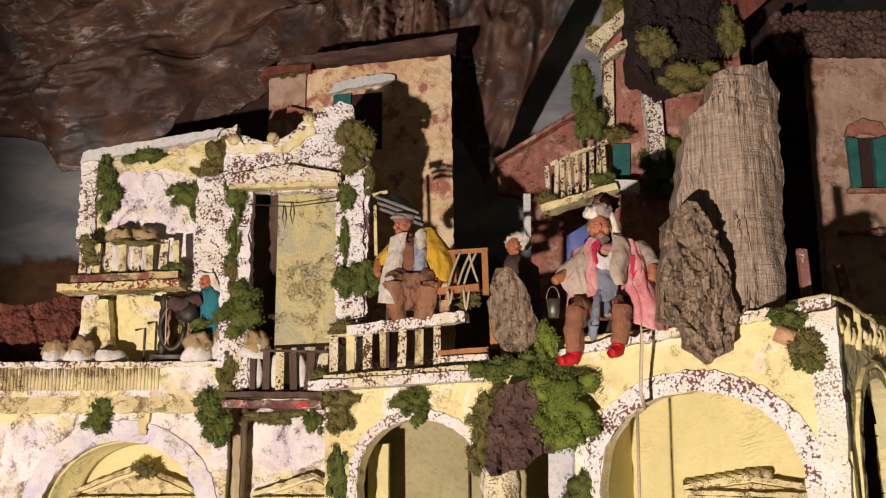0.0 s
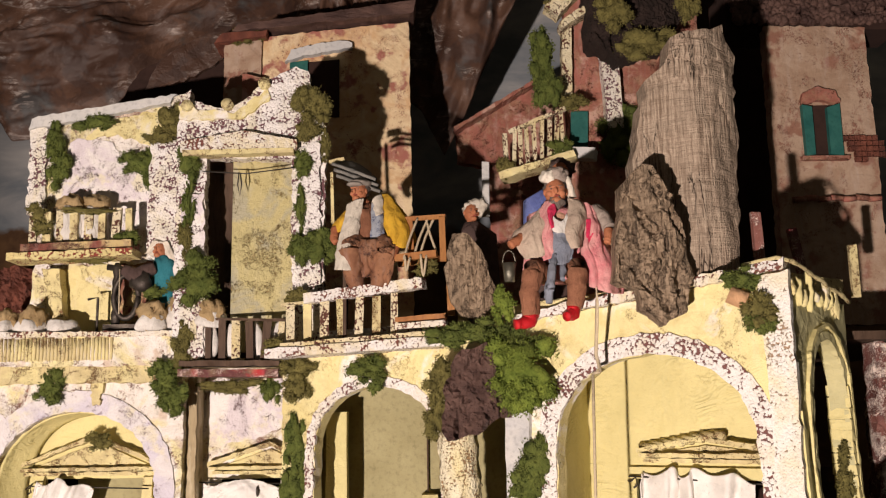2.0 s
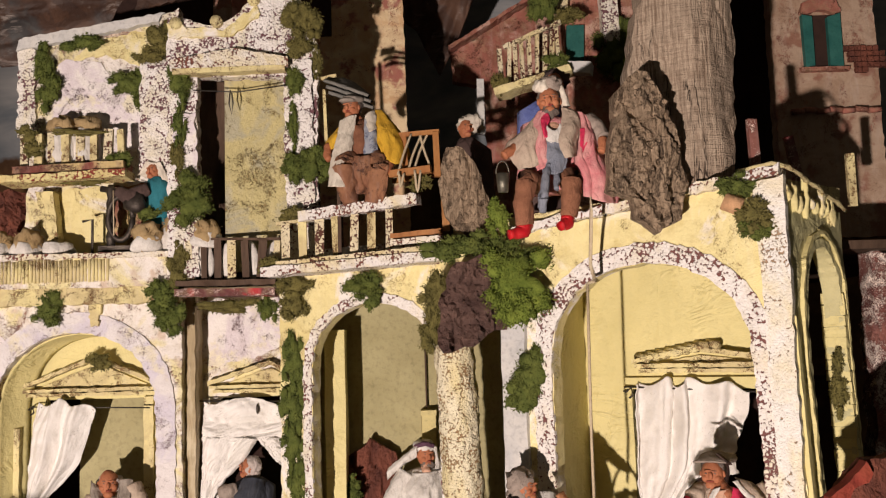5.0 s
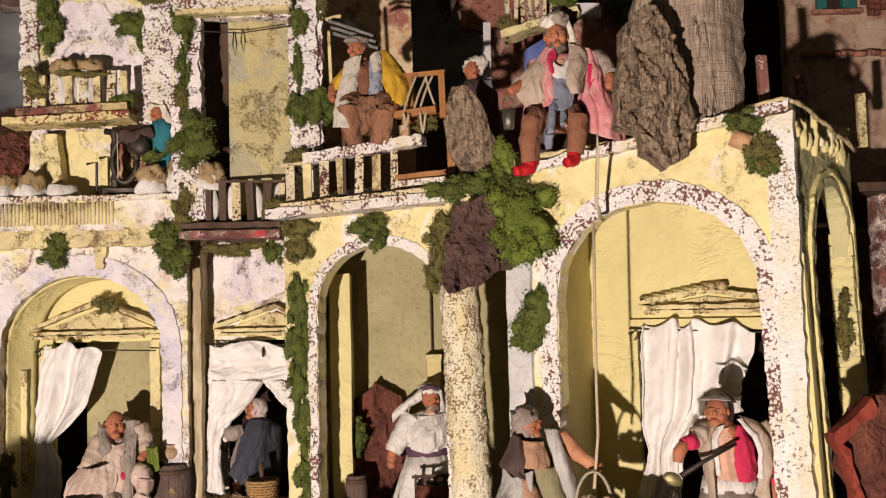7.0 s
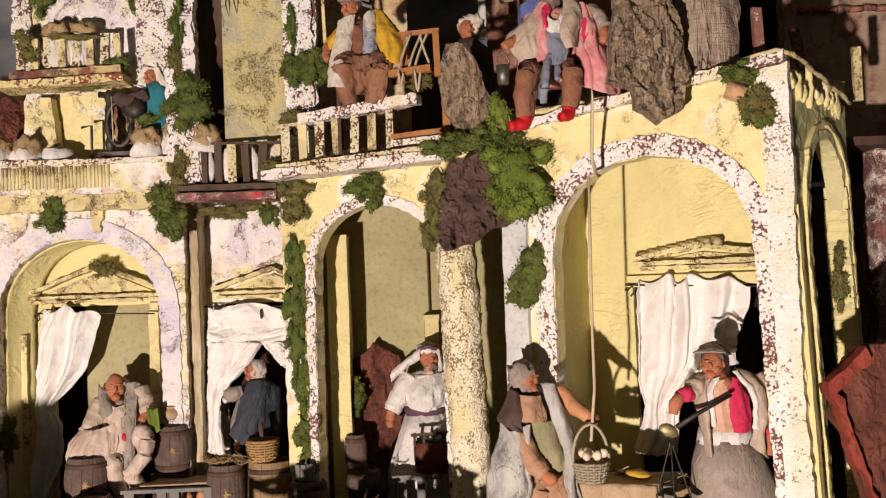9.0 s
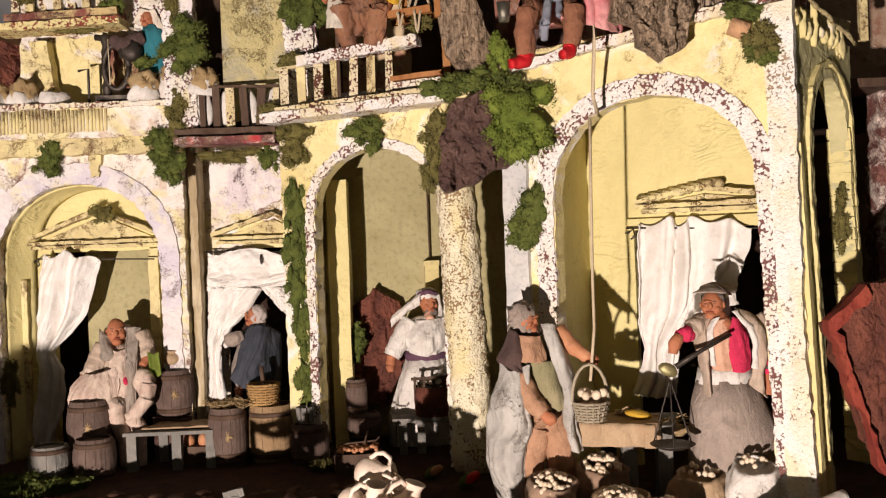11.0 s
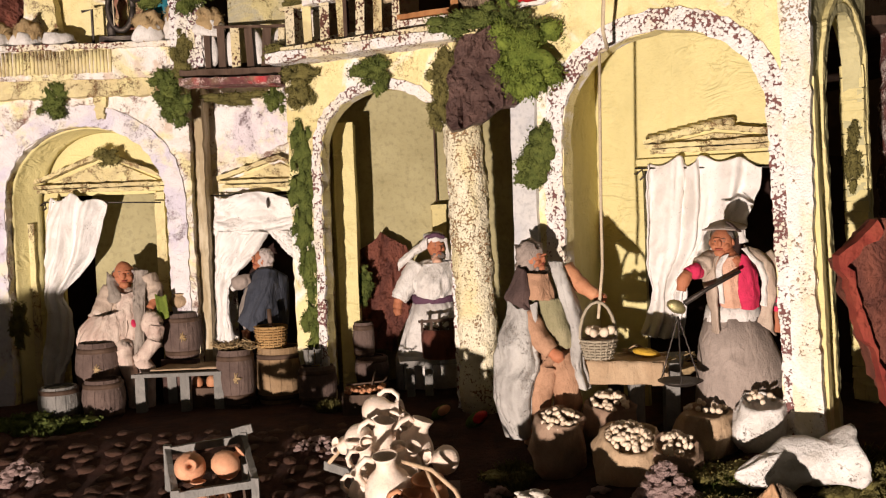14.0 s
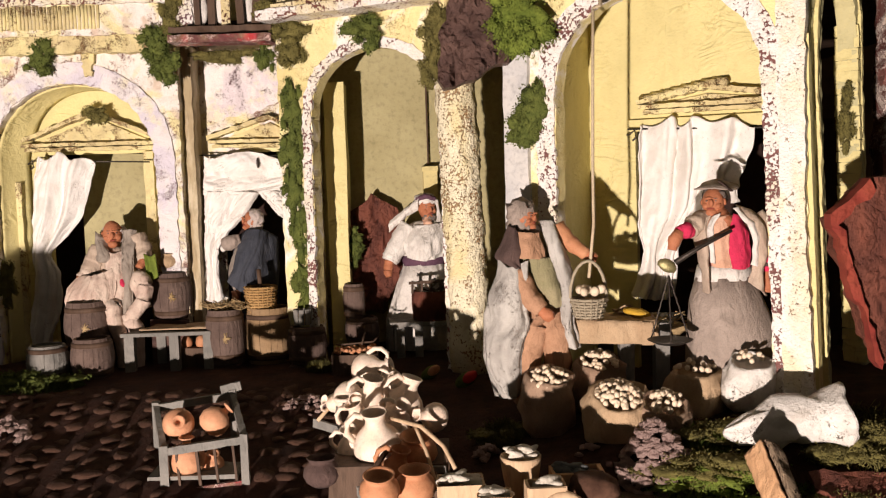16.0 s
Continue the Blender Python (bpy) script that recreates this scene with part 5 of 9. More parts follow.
for dx in (-0.025, 0.025):
    for dy in (-0.008, 0.032):
        bm = bmesh.new()
        bar_bm(bm, c + V((dx, dy, -0.123)), (c.x + dx, c.y + dy, 0.615), 0.006, 0.006)
        part("leg", bm, "dark_wood", st)

# man with a lantern on the ledge
c = V((0.2325, 1.3450, 0.8165))
p = local(c, 0.000262)
figure("lantern_man_figurine", "seated bearded man figurine in pink cloak, brown trousers and red shoes", head(c, 0.0185, "hair", True, -6) + [
    ("tuft", "cream", p(-40, 84, 0), (0.012, 0.013, 0.010)), ("tuft", "taupe", p(10, 96, 26), (0.018, 0.018, 0.013)), ("limb", "cream", [p(60, 90, 10), p(76, 40, 10), p(92, -30, 20)], [0.004, 0.004, 0.007]),
    ("robe", "pink", [(p(0, -80, 40), 0.016, 0.014), (p(10, -120, 45), 0.044, 0.024), (p(10, -280, 50), 0.048, 0.028), (p(15, -490, 60), 0.054, 0.034)], 8, 0.05),
    ("limb", "peach", [p(12, -126, -6), p(8, -160, -34), p(6, -196, -58)], [0.007, 0.010, 0.008]),
    ("cape", "linen", [[p(-36, -130, -80), p(0, -190, -95), p(40, -140, -85)], [p(-44, -200, -100), p(-4, -245, -115), p(50, -200, -105)], [p(-46, -235, -105), p(-6, -262, -118), p(54, -230, -110)]], 0.001),
    ("cape", "blue_grey", [[p(-60, -240, -90), p(-4, -250, -110), p(60, -230, -95)], [p(-60, -320, -120), p(0, -330, -140), p(60, -310, -120)], [p(-70, -420, -140), p(-6, -430, -160), p(50, -410, -140)]], 0.003),
    ("limb", "brown", [c + V((-0.014, 0.004, -0.118)), c + V((-0.042, -0.038, -0.118)), c + V((-0.048, -0.042, -0.150)), c + V((-0.046, -0.038, -0.180))], [0.017, 0.0155, 0.0140, 0.0125]),
    ("limb", "brown", [c + V((0.016, 0.004, -0.118)), c + V((0.020, -0.036, -0.116)), c + V((0.018, -0.040, -0.142)), c + V((0.013, -0.036, -0.170))], [0.017, 0.0155, 0.0140, 0.0125]),
    ("limb", "red_shoe", [c + V((-0.045, -0.036, -0.178)), c + V((-0.050, -0.042, -0.190)), c + V((-0.070, -0.052, -0.195))], [0.0105, 0.0100, 0.0065]),
    ("limb", "red_shoe", [c + V((0.013, -0.034, -0.168)), c + V((0.011, -0.044, -0.180)), c + V((0.000, -0.054, -0.185))], [0.0100, 0.0095, 0.0065]),
    ("limb", "blue_grey", [c + V((-0.004, -0.022, -0.088)), c + V((-0.014, -0.042, -0.115)), c + V((-0.024, -0.060, -0.150)), c + V((-0.026, -0.060, -0.160))], [0.0045, 0.0045, 0.006, 0.0045]),
    ("limb", "blue_grey", [c + V((0.004, -0.022, -0.088)), c + V((0.000, -0.040, -0.115)), c + V((-0.004, -0.052, -0.135))], [0.004, 0.004, 0.004]),
    ("limb", "blue_grey", [p(-30, -380, -150), p(-60, -440, -190), p(-90, -560, -240), p(-96, -640, -240)], [0.006, 0.006, 0.007, 0.005]),
    ("cape", "pink", [[p(-64, -56, -10), p(-40, -60, -30), p(-20, -80, -40)], [p(-112, -180, -50), p(-76, -176, -70), p(-40, -170, -80)], [p(-112, -300, -90), p(-76, -290, -110), p(-46, -262, -110)], [p(-100, -400, -120), p(-56, -392, -140), p(-16, -350, -130)]], 0.004),
    ("cape", "magenta", [[p(-36, -66, -40), p(-24, -80, -46), p(-14, -90, -50)], [p(-60, -150, -84), p(-44, -150, -90), p(-30, -160, -90)], [p(-56, -220, -106), p(-46, -226, -112), p(-36, -220, -110)]], 0.002),
    ("cape", "beige", [[p(-50, -66, 0), p(-92, -94, 10), p(-136, -140, 40)], [p(-70, -160, -60), p(-150, -188, -50), p(-236, -222, 10)], [p(-76, -262, -100), p(-152, -290, -90), p(-244, -286, -30)], [p(-84, -366, -130), p(-132, -386, -120), p(-190, -382, -70)]], 0.004),
    ("cape", "pink", [[p(116, -46, 0), p(186, -84, 20), p(244, -140, 60)], [p(140, -196, -50), p(200, -196, -40), p(256, -190, 30)], [p(112, -330, -100), p(190, -330, -90), p(274, -300, 0)], [p(130, -430, -120), p(224, -450, -110), p(340, -400, 0)], [p(144, -540, -120), p(236, -580, -110), p(336, -570, -10)]], 0.006),
    ("cape", "beige", [[p(56, -46, -30), p(108, -56, -20), p(150, -86, 0)], [p(48, -150, -90), p(108, -146, -80), p(152, -166, -50)], [p(20, -262, -130), p(70, -272, -130), p(114, -262, -90)], [p(48, -340, -150), p(80, -346, -150), p(104, -332, -120)]], 0.004),
    ("cape", "magenta", [[p(150, -170, -60), p(172, -170, -60)], [p(140, -260, -96), p(184, -260, -90)], [p(160, -360, -110), p(206, -350, -104)]], 0.002),
    ("limb", "taupe", [p(206, -100, 20), p(256, -170, -20), p(276, -220, -60)], [0.013, 0.012, 0.010]),
    ("limb", "skin", [p(270, -230, -70), p(262, -280, -100), p(250, -306, -110)], [0.007, 0.006, 0.005]),
    ("limb", "skin", [p(-200, -262, -40), p(-240, -290, -70), p(-262, -308, -86)], [0.008, 0.0075, 0.006])],
    ["skin", "hair", "cream", "pink", "peach", "magenta", "brown", "red_shoe", "blue_grey", "beige", "linen", "taupe"], 2)
lc = c + V((-0.072, -0.024, -0.116))
ln = thing("lantern", "small tarnished tin bucket lantern hanging from the figurine's grip", "lantern")
bm = bmesh.new()
lathe_bm(bm, [(0.007, -0.016), (0.0095, 0.010), (0.0085, 0.010), (0.0062, -0.014)], Matrix.Translation(lc), 12)
part("body", bm, "tin", ln)
bm = bmesh.new()
tube_bm(bm, [lc + V((0.009 * math.cos(a), 0, 0.010 + 0.018 * math.sin(a))) for a in [math.pi * k / 8 for k in range(9)]], 0.0011, 5)
part("handle", bm, "tin", ln)

# rope from the ledge down to the basket
bm = bmesh.new()
tube_bm(bm, [(0.2812, 1.3350, 0.7484), (0.2798, 1.3150, 0.7045), (0.2771, 1.3000, 0.6476), (0.2782, 1.3300, 0.5819), (0.2872, 1.3500, 0.5600)], 0.0026, 7)
tube_bm(bm, [(0.2812, 1.3350, 0.7484), (0.2928, 1.3300, 0.7453), (0.3089, 1.3300, 0.7370), (0.3196, 1.3300, 0.7105)], 0.0026, 7)
tube_bm(bm, [(0.2783, 1.3600, 0.5577), (0.2755, 1.3600, 0.4313), (0.2739, 1.3600, 0.3372), (0.2728, 1.3550, 0.2637), (0.2629, 1.3450, 0.1919)], 0.0022, 7)
tube_bm(bm, [(0.2872, 1.3500, 0.5600), (0.2783, 1.3600, 0.5577)], 0.0022, 7)
tagged(finish("rope", bm, "rope"), "pale twisted rope hanging over the arch to the basket", "rope")

# other small figures above
c = V((0.2582, 1.4600, 0.8744))
figure("blue_woman_figurine", "woman figurine in blue dress behind the bearded man", head(c, 0.017, "hair", False, 10) + [
    ("tuft", "dark_brown", c + V((0.004, 0.008, 0.008)), (0.019, 0.018, 0.017)),
    ("robe", "blue", [(c + V((-0.006, 0.0, -0.02)), 0.014, 0.012), (c + V((-0.028, 0.0, -0.045)), 0.032, 0.02), (c + V((-0.030, 0.0, -0.09)), 0.030, 0.022), (c + V((-0.03, 0.0, -0.10)), 0.031, 0.024)], 8, 0.08),
    ("robe", "dark_brown", [(c + V((-0.03, 0.0, -0.095)), 0.030, 0.024), (c + V((-0.03, 0.002, -0.2)), 0.034, 0.03)], 8, 0.06)], ["skin", "hair", "dark_brown", "blue"], 3)
c = V((0.1321, 1.6900, 0.8606))
figure("scarf_woman_figurine", "figurine with white curled headscarf in dark dress", head(c, 0.016, "cream", False, 20) + [
    ("tuft", "cream", c + V((0.010, 0.006, 0.008)), (0.020, 0.016, 0.018)),
    ("robe", "dark_brown", [(c + V((0.0, 0.004, -0.018)), 0.014, 0.012), (c + V((0.008, 0.004, -0.04)), 0.034, 0.02), (c + V((0.01, 0.004, -0.11)), 0.036, 0.026), (c + V((0.012, 0.004, -0.225)), 0.044, 0.03)], 8, 0.06)], ["skin", "hair", "cream", "dark_brown"], 4)
c = V((-0.4427, 1.7650, 0.8128))
figure("blue_shawl_woman_figurine", "woman figurine in teal shawl and white headscarf on the terrace", head(c, 0.014, "cream", False, -20) + [
    ("drape", "cream", c + V((-0.012, -0.008, 0.016)), c + V((0.014, -0.006, 0.016)), c + V((0.034, -0.004, -0.02)), c + V((-0.030, -0.002, -0.008)), -0.004, 0.002),
    ("robe", "teal", [(c + V((0.004, 0.004, -0.012)), 0.014, 0.012), (c + V((0.012, 0.004, -0.035)), 0.026, 0.018), (c + V((0.012, 0.006, -0.09)), 0.028, 0.02), (c + V((0.012, 0.006, -0.200)), 0.032, 0.02)], 8, 0.06),
    ("limb", "dark_brown", [c + V((-0.006, -0.010, -0.035)), c + V((-0.040, -0.020, -0.050)), c + V((-0.06, -0.018, -0.04))], [0.012, 0.014, 0.012])], ["skin", "hair", "cream", "teal", "dark_brown"], 5)

# seated old man at the left bench
c = V((-0.5174, 1.7550, 0.2521))
p = local(c, 0.000368)
figure("old_man_figurine", "bald seated old man figurine in ragged grey fleece and cream clothes", [h for h in head(c, 0.0215, "white_hair", False, 14) if h[0] != "tuft"] + [
    ("tuft", "white_hair", p(-34, -10, 20), (0.013, 0.014, 0.016)), ("tuft", "white_hair", p(36, -6, 24), (0.008, 0.014, 0.015)),
    ("robe", "beige", [(p(10, -62, 20), 0.024, 0.016), (p(22, -100, 25), 0.050, 0.028), (p(26, -220, 20), 0.052, 0.034), (p(26, -360, 10), 0.052, 0.040)], 9, 0.07),
    ("cape", "fleece", [[p(-86, 16, 10), p(-62, 4, -20), p(-36, -16, -20)], [p(-80, -50, -20), p(-50, -56, -50), p(-10, -76, -50)], [p(-66, -120, -50), p(-36, -126, -70), p(14, -130, -66)]], 0.009),
    ("cape", "fleece", [[p(50, 16, -10), p(80, 22, -10), p(112, 14, 10)], [p(58, -110, -70), p(86, -110, -80), p(116, -108, -60)], [p(60, -240, -90), p(86, -246, -100), p(114, -244, -84)], [p(44, -370, -110), p(76, -380, -120), p(110, -376, -104)]], 0.009),
    ("cape", "ivory", [[p(-30, -70, -40), p(14, -90, -56), p(58, -80, -50)], [p(-16, -170, -80), p(24, -176, -90), p(64, -176, -84)], [p(6, -300, -100), p(40, -306, -110), p(76, -306, -104)]], 0.004),
    ("limb", "beige", [p(-62, -70, 10), p(-92, -140, -20), p(-118, -188, -60)], [0.021, 0.020, 0.015]), ("limb", "ivory", [p(-112, -178, -56), p(-138, -204, -80)], [0.014, 0.011]),
    ("limb", "skin", [p(-136, -204, -80), p(-152, -236, -100)], [0.009, 0.007]),
    ("cape", "ivory", [[p(-140, -186, -80), p(-60, -186, -100), p(24, -156, -90)], [p(-192, -256, -120), p(-80, -264, -140), p(44, -240, -120)], [p(-200, -330, -130), p(-90, -344, -150), p(24, -322, -130)], [p(-190, -372, -120), p(-84, -392, -140), p(14, -376, -120)]], 0.008),
    ("limb", "beige", [p(104, -20, 10), p(146, -80, -10), p(160, -132, -50)], [0.018, 0.016, 0.013]), ("limb", "skin", [p(158, -130, -54), p(140, -160, -80)], [0.009, 0.007]),
    ("limb", "ivory", [p(76, -330, -20), p(150, -200, -110), p(182, -232, -130), p(172, -310, -140), p(110, -390, -150), p(80, -400, -150)], [0.014, 0.0135, 0.0135, 0.0135, 0.0125, 0.011]),
    ("limb", "ivory", [p(10, -330, -20), p(20, -340, -140), p(36, -420, -150), p(60, -500, -140), p(66, -660, -140)], [0.016, 0.0165, 0.0145, 0.013, 0.012]),
    ("limb", "ivory", [p(100, -390, -150), p(130, -440, -140), p(120, -660, -130)], [0.014, 0.014, 0.013]),
    ("ball", "magenta", p(58, -232, -100), (0.006, 0.004, 0.010))],
    ["skin", "hair", "fleece", "ivory", "beige", "white_hair", "magenta"], 6)
bm = bmesh.new()
sheet_bm(bm, lambda a, t, p=p: p(170 + 60 * a + 10 * t, -92 - 110 * t - 14 * math.sin(a * 3.1), -96 + 14 * math.sin(5 * a)), 12, 12, 0, 0.002)
tagged(finish("green_cloth", bm, "moss_bright"), "yellow-green cloth hanging beside the old man figurine", "cloth")
bk = thing("stool", "dark wooden block stool under the old man figurine", "stool")
bm = bmesh.new()
box_bm(bm, (c.x + 0.012, c.y + 0.02, 0.5 * (0.012 + c.z - 0.132)), (0.075, 0.05, c.z - 0.132 - 0.012), None, 0.001)
part("block", bm, "dark_wood", bk)

# man in a dark coat at the curtained doorway
c = V((-0.2766, 1.7900, 0.2680))
p = local(c, 0.000368)
figure("coat_man_figurine", "grey-haired man figurine in dark blue coat, seen from behind", head(c, 0.0165, "white_hair", False, -70) + [
    ("tuft", "white_hair", p(18, 4, 0), (0.0150, 0.0175, 0.0180)), ("tuft", "white_hair", p(18, -30, 0), (0.012, 0.013, 0.014)),
    ("robe", "dark_blue", [(p(14, -50, 10), 0.018, 0.014), (p(16, -90, 10), 0.040, 0.026), (p(6, -220, 0), 0.042, 0.030), (p(0, -380, 0), 0.040, 0.03), (p(0, -660, 0), 0.034, 0.028)], 7, 0.06),
    ("cape", "dark_blue", [[p(-20, -46, -30), p(34, -44, -40), p(86, -62, -10)], [p(-56, -120, -70), p(26, -120, -90), p(98, -132, -30)], [p(-78, -220, -100), p(0, -224, -120), p(92, -232, -50)], [p(-110, -292, -110), p(-24, -344, -130), p(72, -384, -70)]], 0.005),
    ("cape", "grey_cloth", [[p(-70, -130, -60), p(-52, -130, -80)], [p(-100, -220, -80), p(-70, -230, -100)], [p(-104, -270, -90), p(-80, -310, -110)], [p(-80, -320, -100), p(-66, -352, -116)]], 0.003),
    ("limb", "taupe", [p(-120, -110, -40), p(-96, -104, -70), p(-50, -90, -60)], [0.013, 0.014, 0.010]),
    ("limb", "linen", [p(-150, -140, -30), p(-120, -116, -40)], [0.006, 0.008]),
    ("limb", "skin", [p(-72, -340, -100), p(-70, -380, -110)], [0.009, 0.007])], ["skin", "hair", "white_hair", "grey_cloth", "dark_blue", "taupe", "linen"], 7)

# potter in white
c = V((0.0440, 1.7900, 0.2790))
p = local(c, 0.000346)
figure("turbaned_man_figurine", "bearded man figurine in white tunic, white headcloth and dark sash", head(c, 0.0185, "hair", True, 22) + [
    ("tuft", "linen", p(-6, 44, 14), (0.020, 0.020, 0.013)), ("limb", "sash", [p(-52, 50, -20), p(-10, 66, -56), p(44, 52, -36)], [0.004, 0.005, 0.004]),
    ("cape", "linen", [[p(-24, 70, -20), p(-46, 40, -30), p(-52, -6, -10)], [p(-96, 14, -10), p(-110, -14, -16), p(-116, -40, -4)], [p(-200, -64, 0), p(-206, -92, -6), p(-208, -118, 0)]], 0.002),
    ("cape", "linen", [[p(30, 56, -20), p(58, 40, 0)], [p(50, -10, -20), p(72, -14, 10)], [p(44, -70, -30), p(72, -74, 0)]], 0.002),
    ("robe", "linen", [(p(0, -66, 10), 0.022, 0.016), (p(-8, -100, 10), 0.046, 0.027), (p(-20, -190, 10), 0.045, 0.031), (p(-24, -262, 10), 0.036, 0.027)], 9, 0.05),
    ("cape", "linen", [[p(-104, -84, -10), p(-6, -84, -34), p(100, -70, -10)], [p(-130, -170, -60), p(-16, -180, -96), p(104, -160, -50)], [p(-110, -250, -70), p(-26, -266, -100), p(66, -250, -60)]], 0.005),
    ("limb", "peach", [p(0, -60, -20), p(2, -86, -60)], [0.010, 0.008]),
    ("robe", "sash", [(p(-26, -246, 6), 0.038, 0.030), (p(-26, -272, 6), 0.040, 0.032), (p(-26, -296, 6), 0.038, 0.030)], 5, 0.02),
    ("robe", "linen", [(p(-26, -286, 6), 0.036, 0.028), (p(-34, -400, 0), 0.048, 0.038), (p(-44, -580, 0), 0.064, 0.042), (p(-44, -800, 0), 0.066, 0.042)], 10, 0.07),
    ("limb", "linen", [p(-96, -96, 0), p(-150, -170, -20), p(-196, -250, -40), p(-206, -268, -44)], [0.021, 0.020, 0.0175, 0.015]),
    ("limb", "skin", [p(-206, -266, -44), p(-216, -320, -50), p(-210, -350, -60)], [0.009, 0.0085, 0.006]),
    ("limb", "linen", [p(92, -90, 0), p(116, -170, -10), p(110, -260, -30)], [0.020, 0.019, 0.017])], ["skin", "hair", "linen", "sash", "peach"], 8)

# old man reaching for the basket
c = V((0.1783, 1.3850, 0.2759))
p = local(c, 0.000283)
figure("basket_man_figurine", "stooping bearded old man figurine in grey cloak and tan trousers", head(c + V((0.003, 0, 0)), 0.0175, "taupe", True, 50) + [
    ("tuft", "taupe", p(-14, 22, 10), (0.0200, 0.0195, 0.0205)), ("tuft", "taupe", p(-22, -30, 10), (0.017, 0.016, 0.020)),
    ("robe", "olive_cloth", [(p(10, -70, 20), 0.020, 0.014), (p(30, -140, 20), 0.042, 0.024), (p(50, -330, 15), 0.042, 0.028), (p(70, -480, 15), 0.036, 0.028)], 7, 0.06),
    ("cape", "tan", [[p(-42, -66, -60), p(14, -72, -76), p(64, -76, -60)], [p(-36, -130, -86), p(24, -136, -100), p(84, -142, -80)], [p(-26, -196, -100), p(34, -200, -112), p(94, -204, -96)]], 0.002),
    ("cape", "olive_cloth", [[p(16, -196, -94), p(70, -196, -104), p(124, -196, -84)], [p(40, -296, -104), p(96, -290, -116), p(152, -282, -90)], [p(80, -380, -104), p(130, -386, -116), p(186, -390, -90)], [p(116, -436, -90), p(150, -440, -100), p(184, -424, -84)]], 0.003),
    ("cape", "dark_brown", [[p(-74, -36, -20), p(-58, -46, -50), p(-42, -60, -64)], [p(-104, -110, -30), p(-66, -116, -80), p(-32, -132, -94)], [p(-142, -190, -30), p(-90, -196, -90), p(-34, -200, -110)], [p(-96, -220, -60), p(-56, -234, -100), p(-26, -252, -114)]], 0.003),
    ("cape", "grey_linen", [[p(78, -18, -40), p(126, -20, -40), p(172, -60, 0)], [p(100, -130, -90), p(148, -130, -90), p(188, -150, -40)], [p(130, -232, -110), p(180, -232, -110), p(232, -292, -50)], [p(168, -334, -110), p(198, -342, -110), p(228, -380, -60)], [p(162, -432, -100), p(194, -440, -110), p(218, -442, -80)], [p(160, -520, -100), p(196, -540, -110), p(232, -532, -70)], [p(184, -630, -80), p(220, -650, -90), p(262, -650, -60)]], 0.005),
    ("limb", "terracotta", [p(160, -64, 0), p(216, -126, -40), p(300, -192, -66)], [0.0155, 0.0125, 0.0085]),
    ("limb", "skin", [p(296, -188, -66), p(336, -206, -72), p(352, -214, -74)], [0.007, 0.0075, 0.005]),
    ("limb", "tan", [p(-44, -270, -70), p(16, -396, -120), p(66, -448, -150)], [0.0165, 0.0150, 0.0125]),
    ("limb", "skin", [p(62, -446, -150), p(100, -474, -160), p(112, -490, -160)], [0.008, 0.0095, 0.006]),
    ("limb", "tan", [p(60, -440, 0), p(40, -540, -50), p(0, -700, -40), p(-14, -930, -20)], [0.022, 0.023, 0.020, 0.016]),
    ("limb", "tan", [p(120, -440, 0), p(136, -560, -60), p(150, -720, -50), p(146, -930, -20)], [0.022, 0.021, 0.020, 0.016]),
    ("cape", "grey_linen", [[p(-132, -196, -40), p(-80, -236, -90), p(6, -206, -104)], [p(-138, -280, -40), p(-88, -296, -100), p(0, -264, -120)], [p(-186, -390, -40), p(-110, -394, -120), p(0, -400, -124)], [p(-172, -500, -40), p(-90, -520, -120), p(4, -520, -124)], [p(-204, -606, -30), p(-120, -620, -110), p(-26, -620, -110)], [p(-196, -740, -30), p(-116, -750, -90), p(-36, -740, -90)], [p(-130, -862, -20), p(-86, -880, -60), p(-30, -868, -60)]], 0.009),
    ("robe", "grey_linen", [(p(-50, -280, 30), 0.024, 0.016), (p(-100, -480, 20), 0.028, 0.02), (p(-110, -700, 20), 0.028, 0.02), (p(-90, -900, 20), 0.018, 0.018)], 7, 0.12)],
    ["skin", "hair", "taupe", "dark_brown", "olive_cloth", "tan", "grey_linen", "terracotta"], 9)

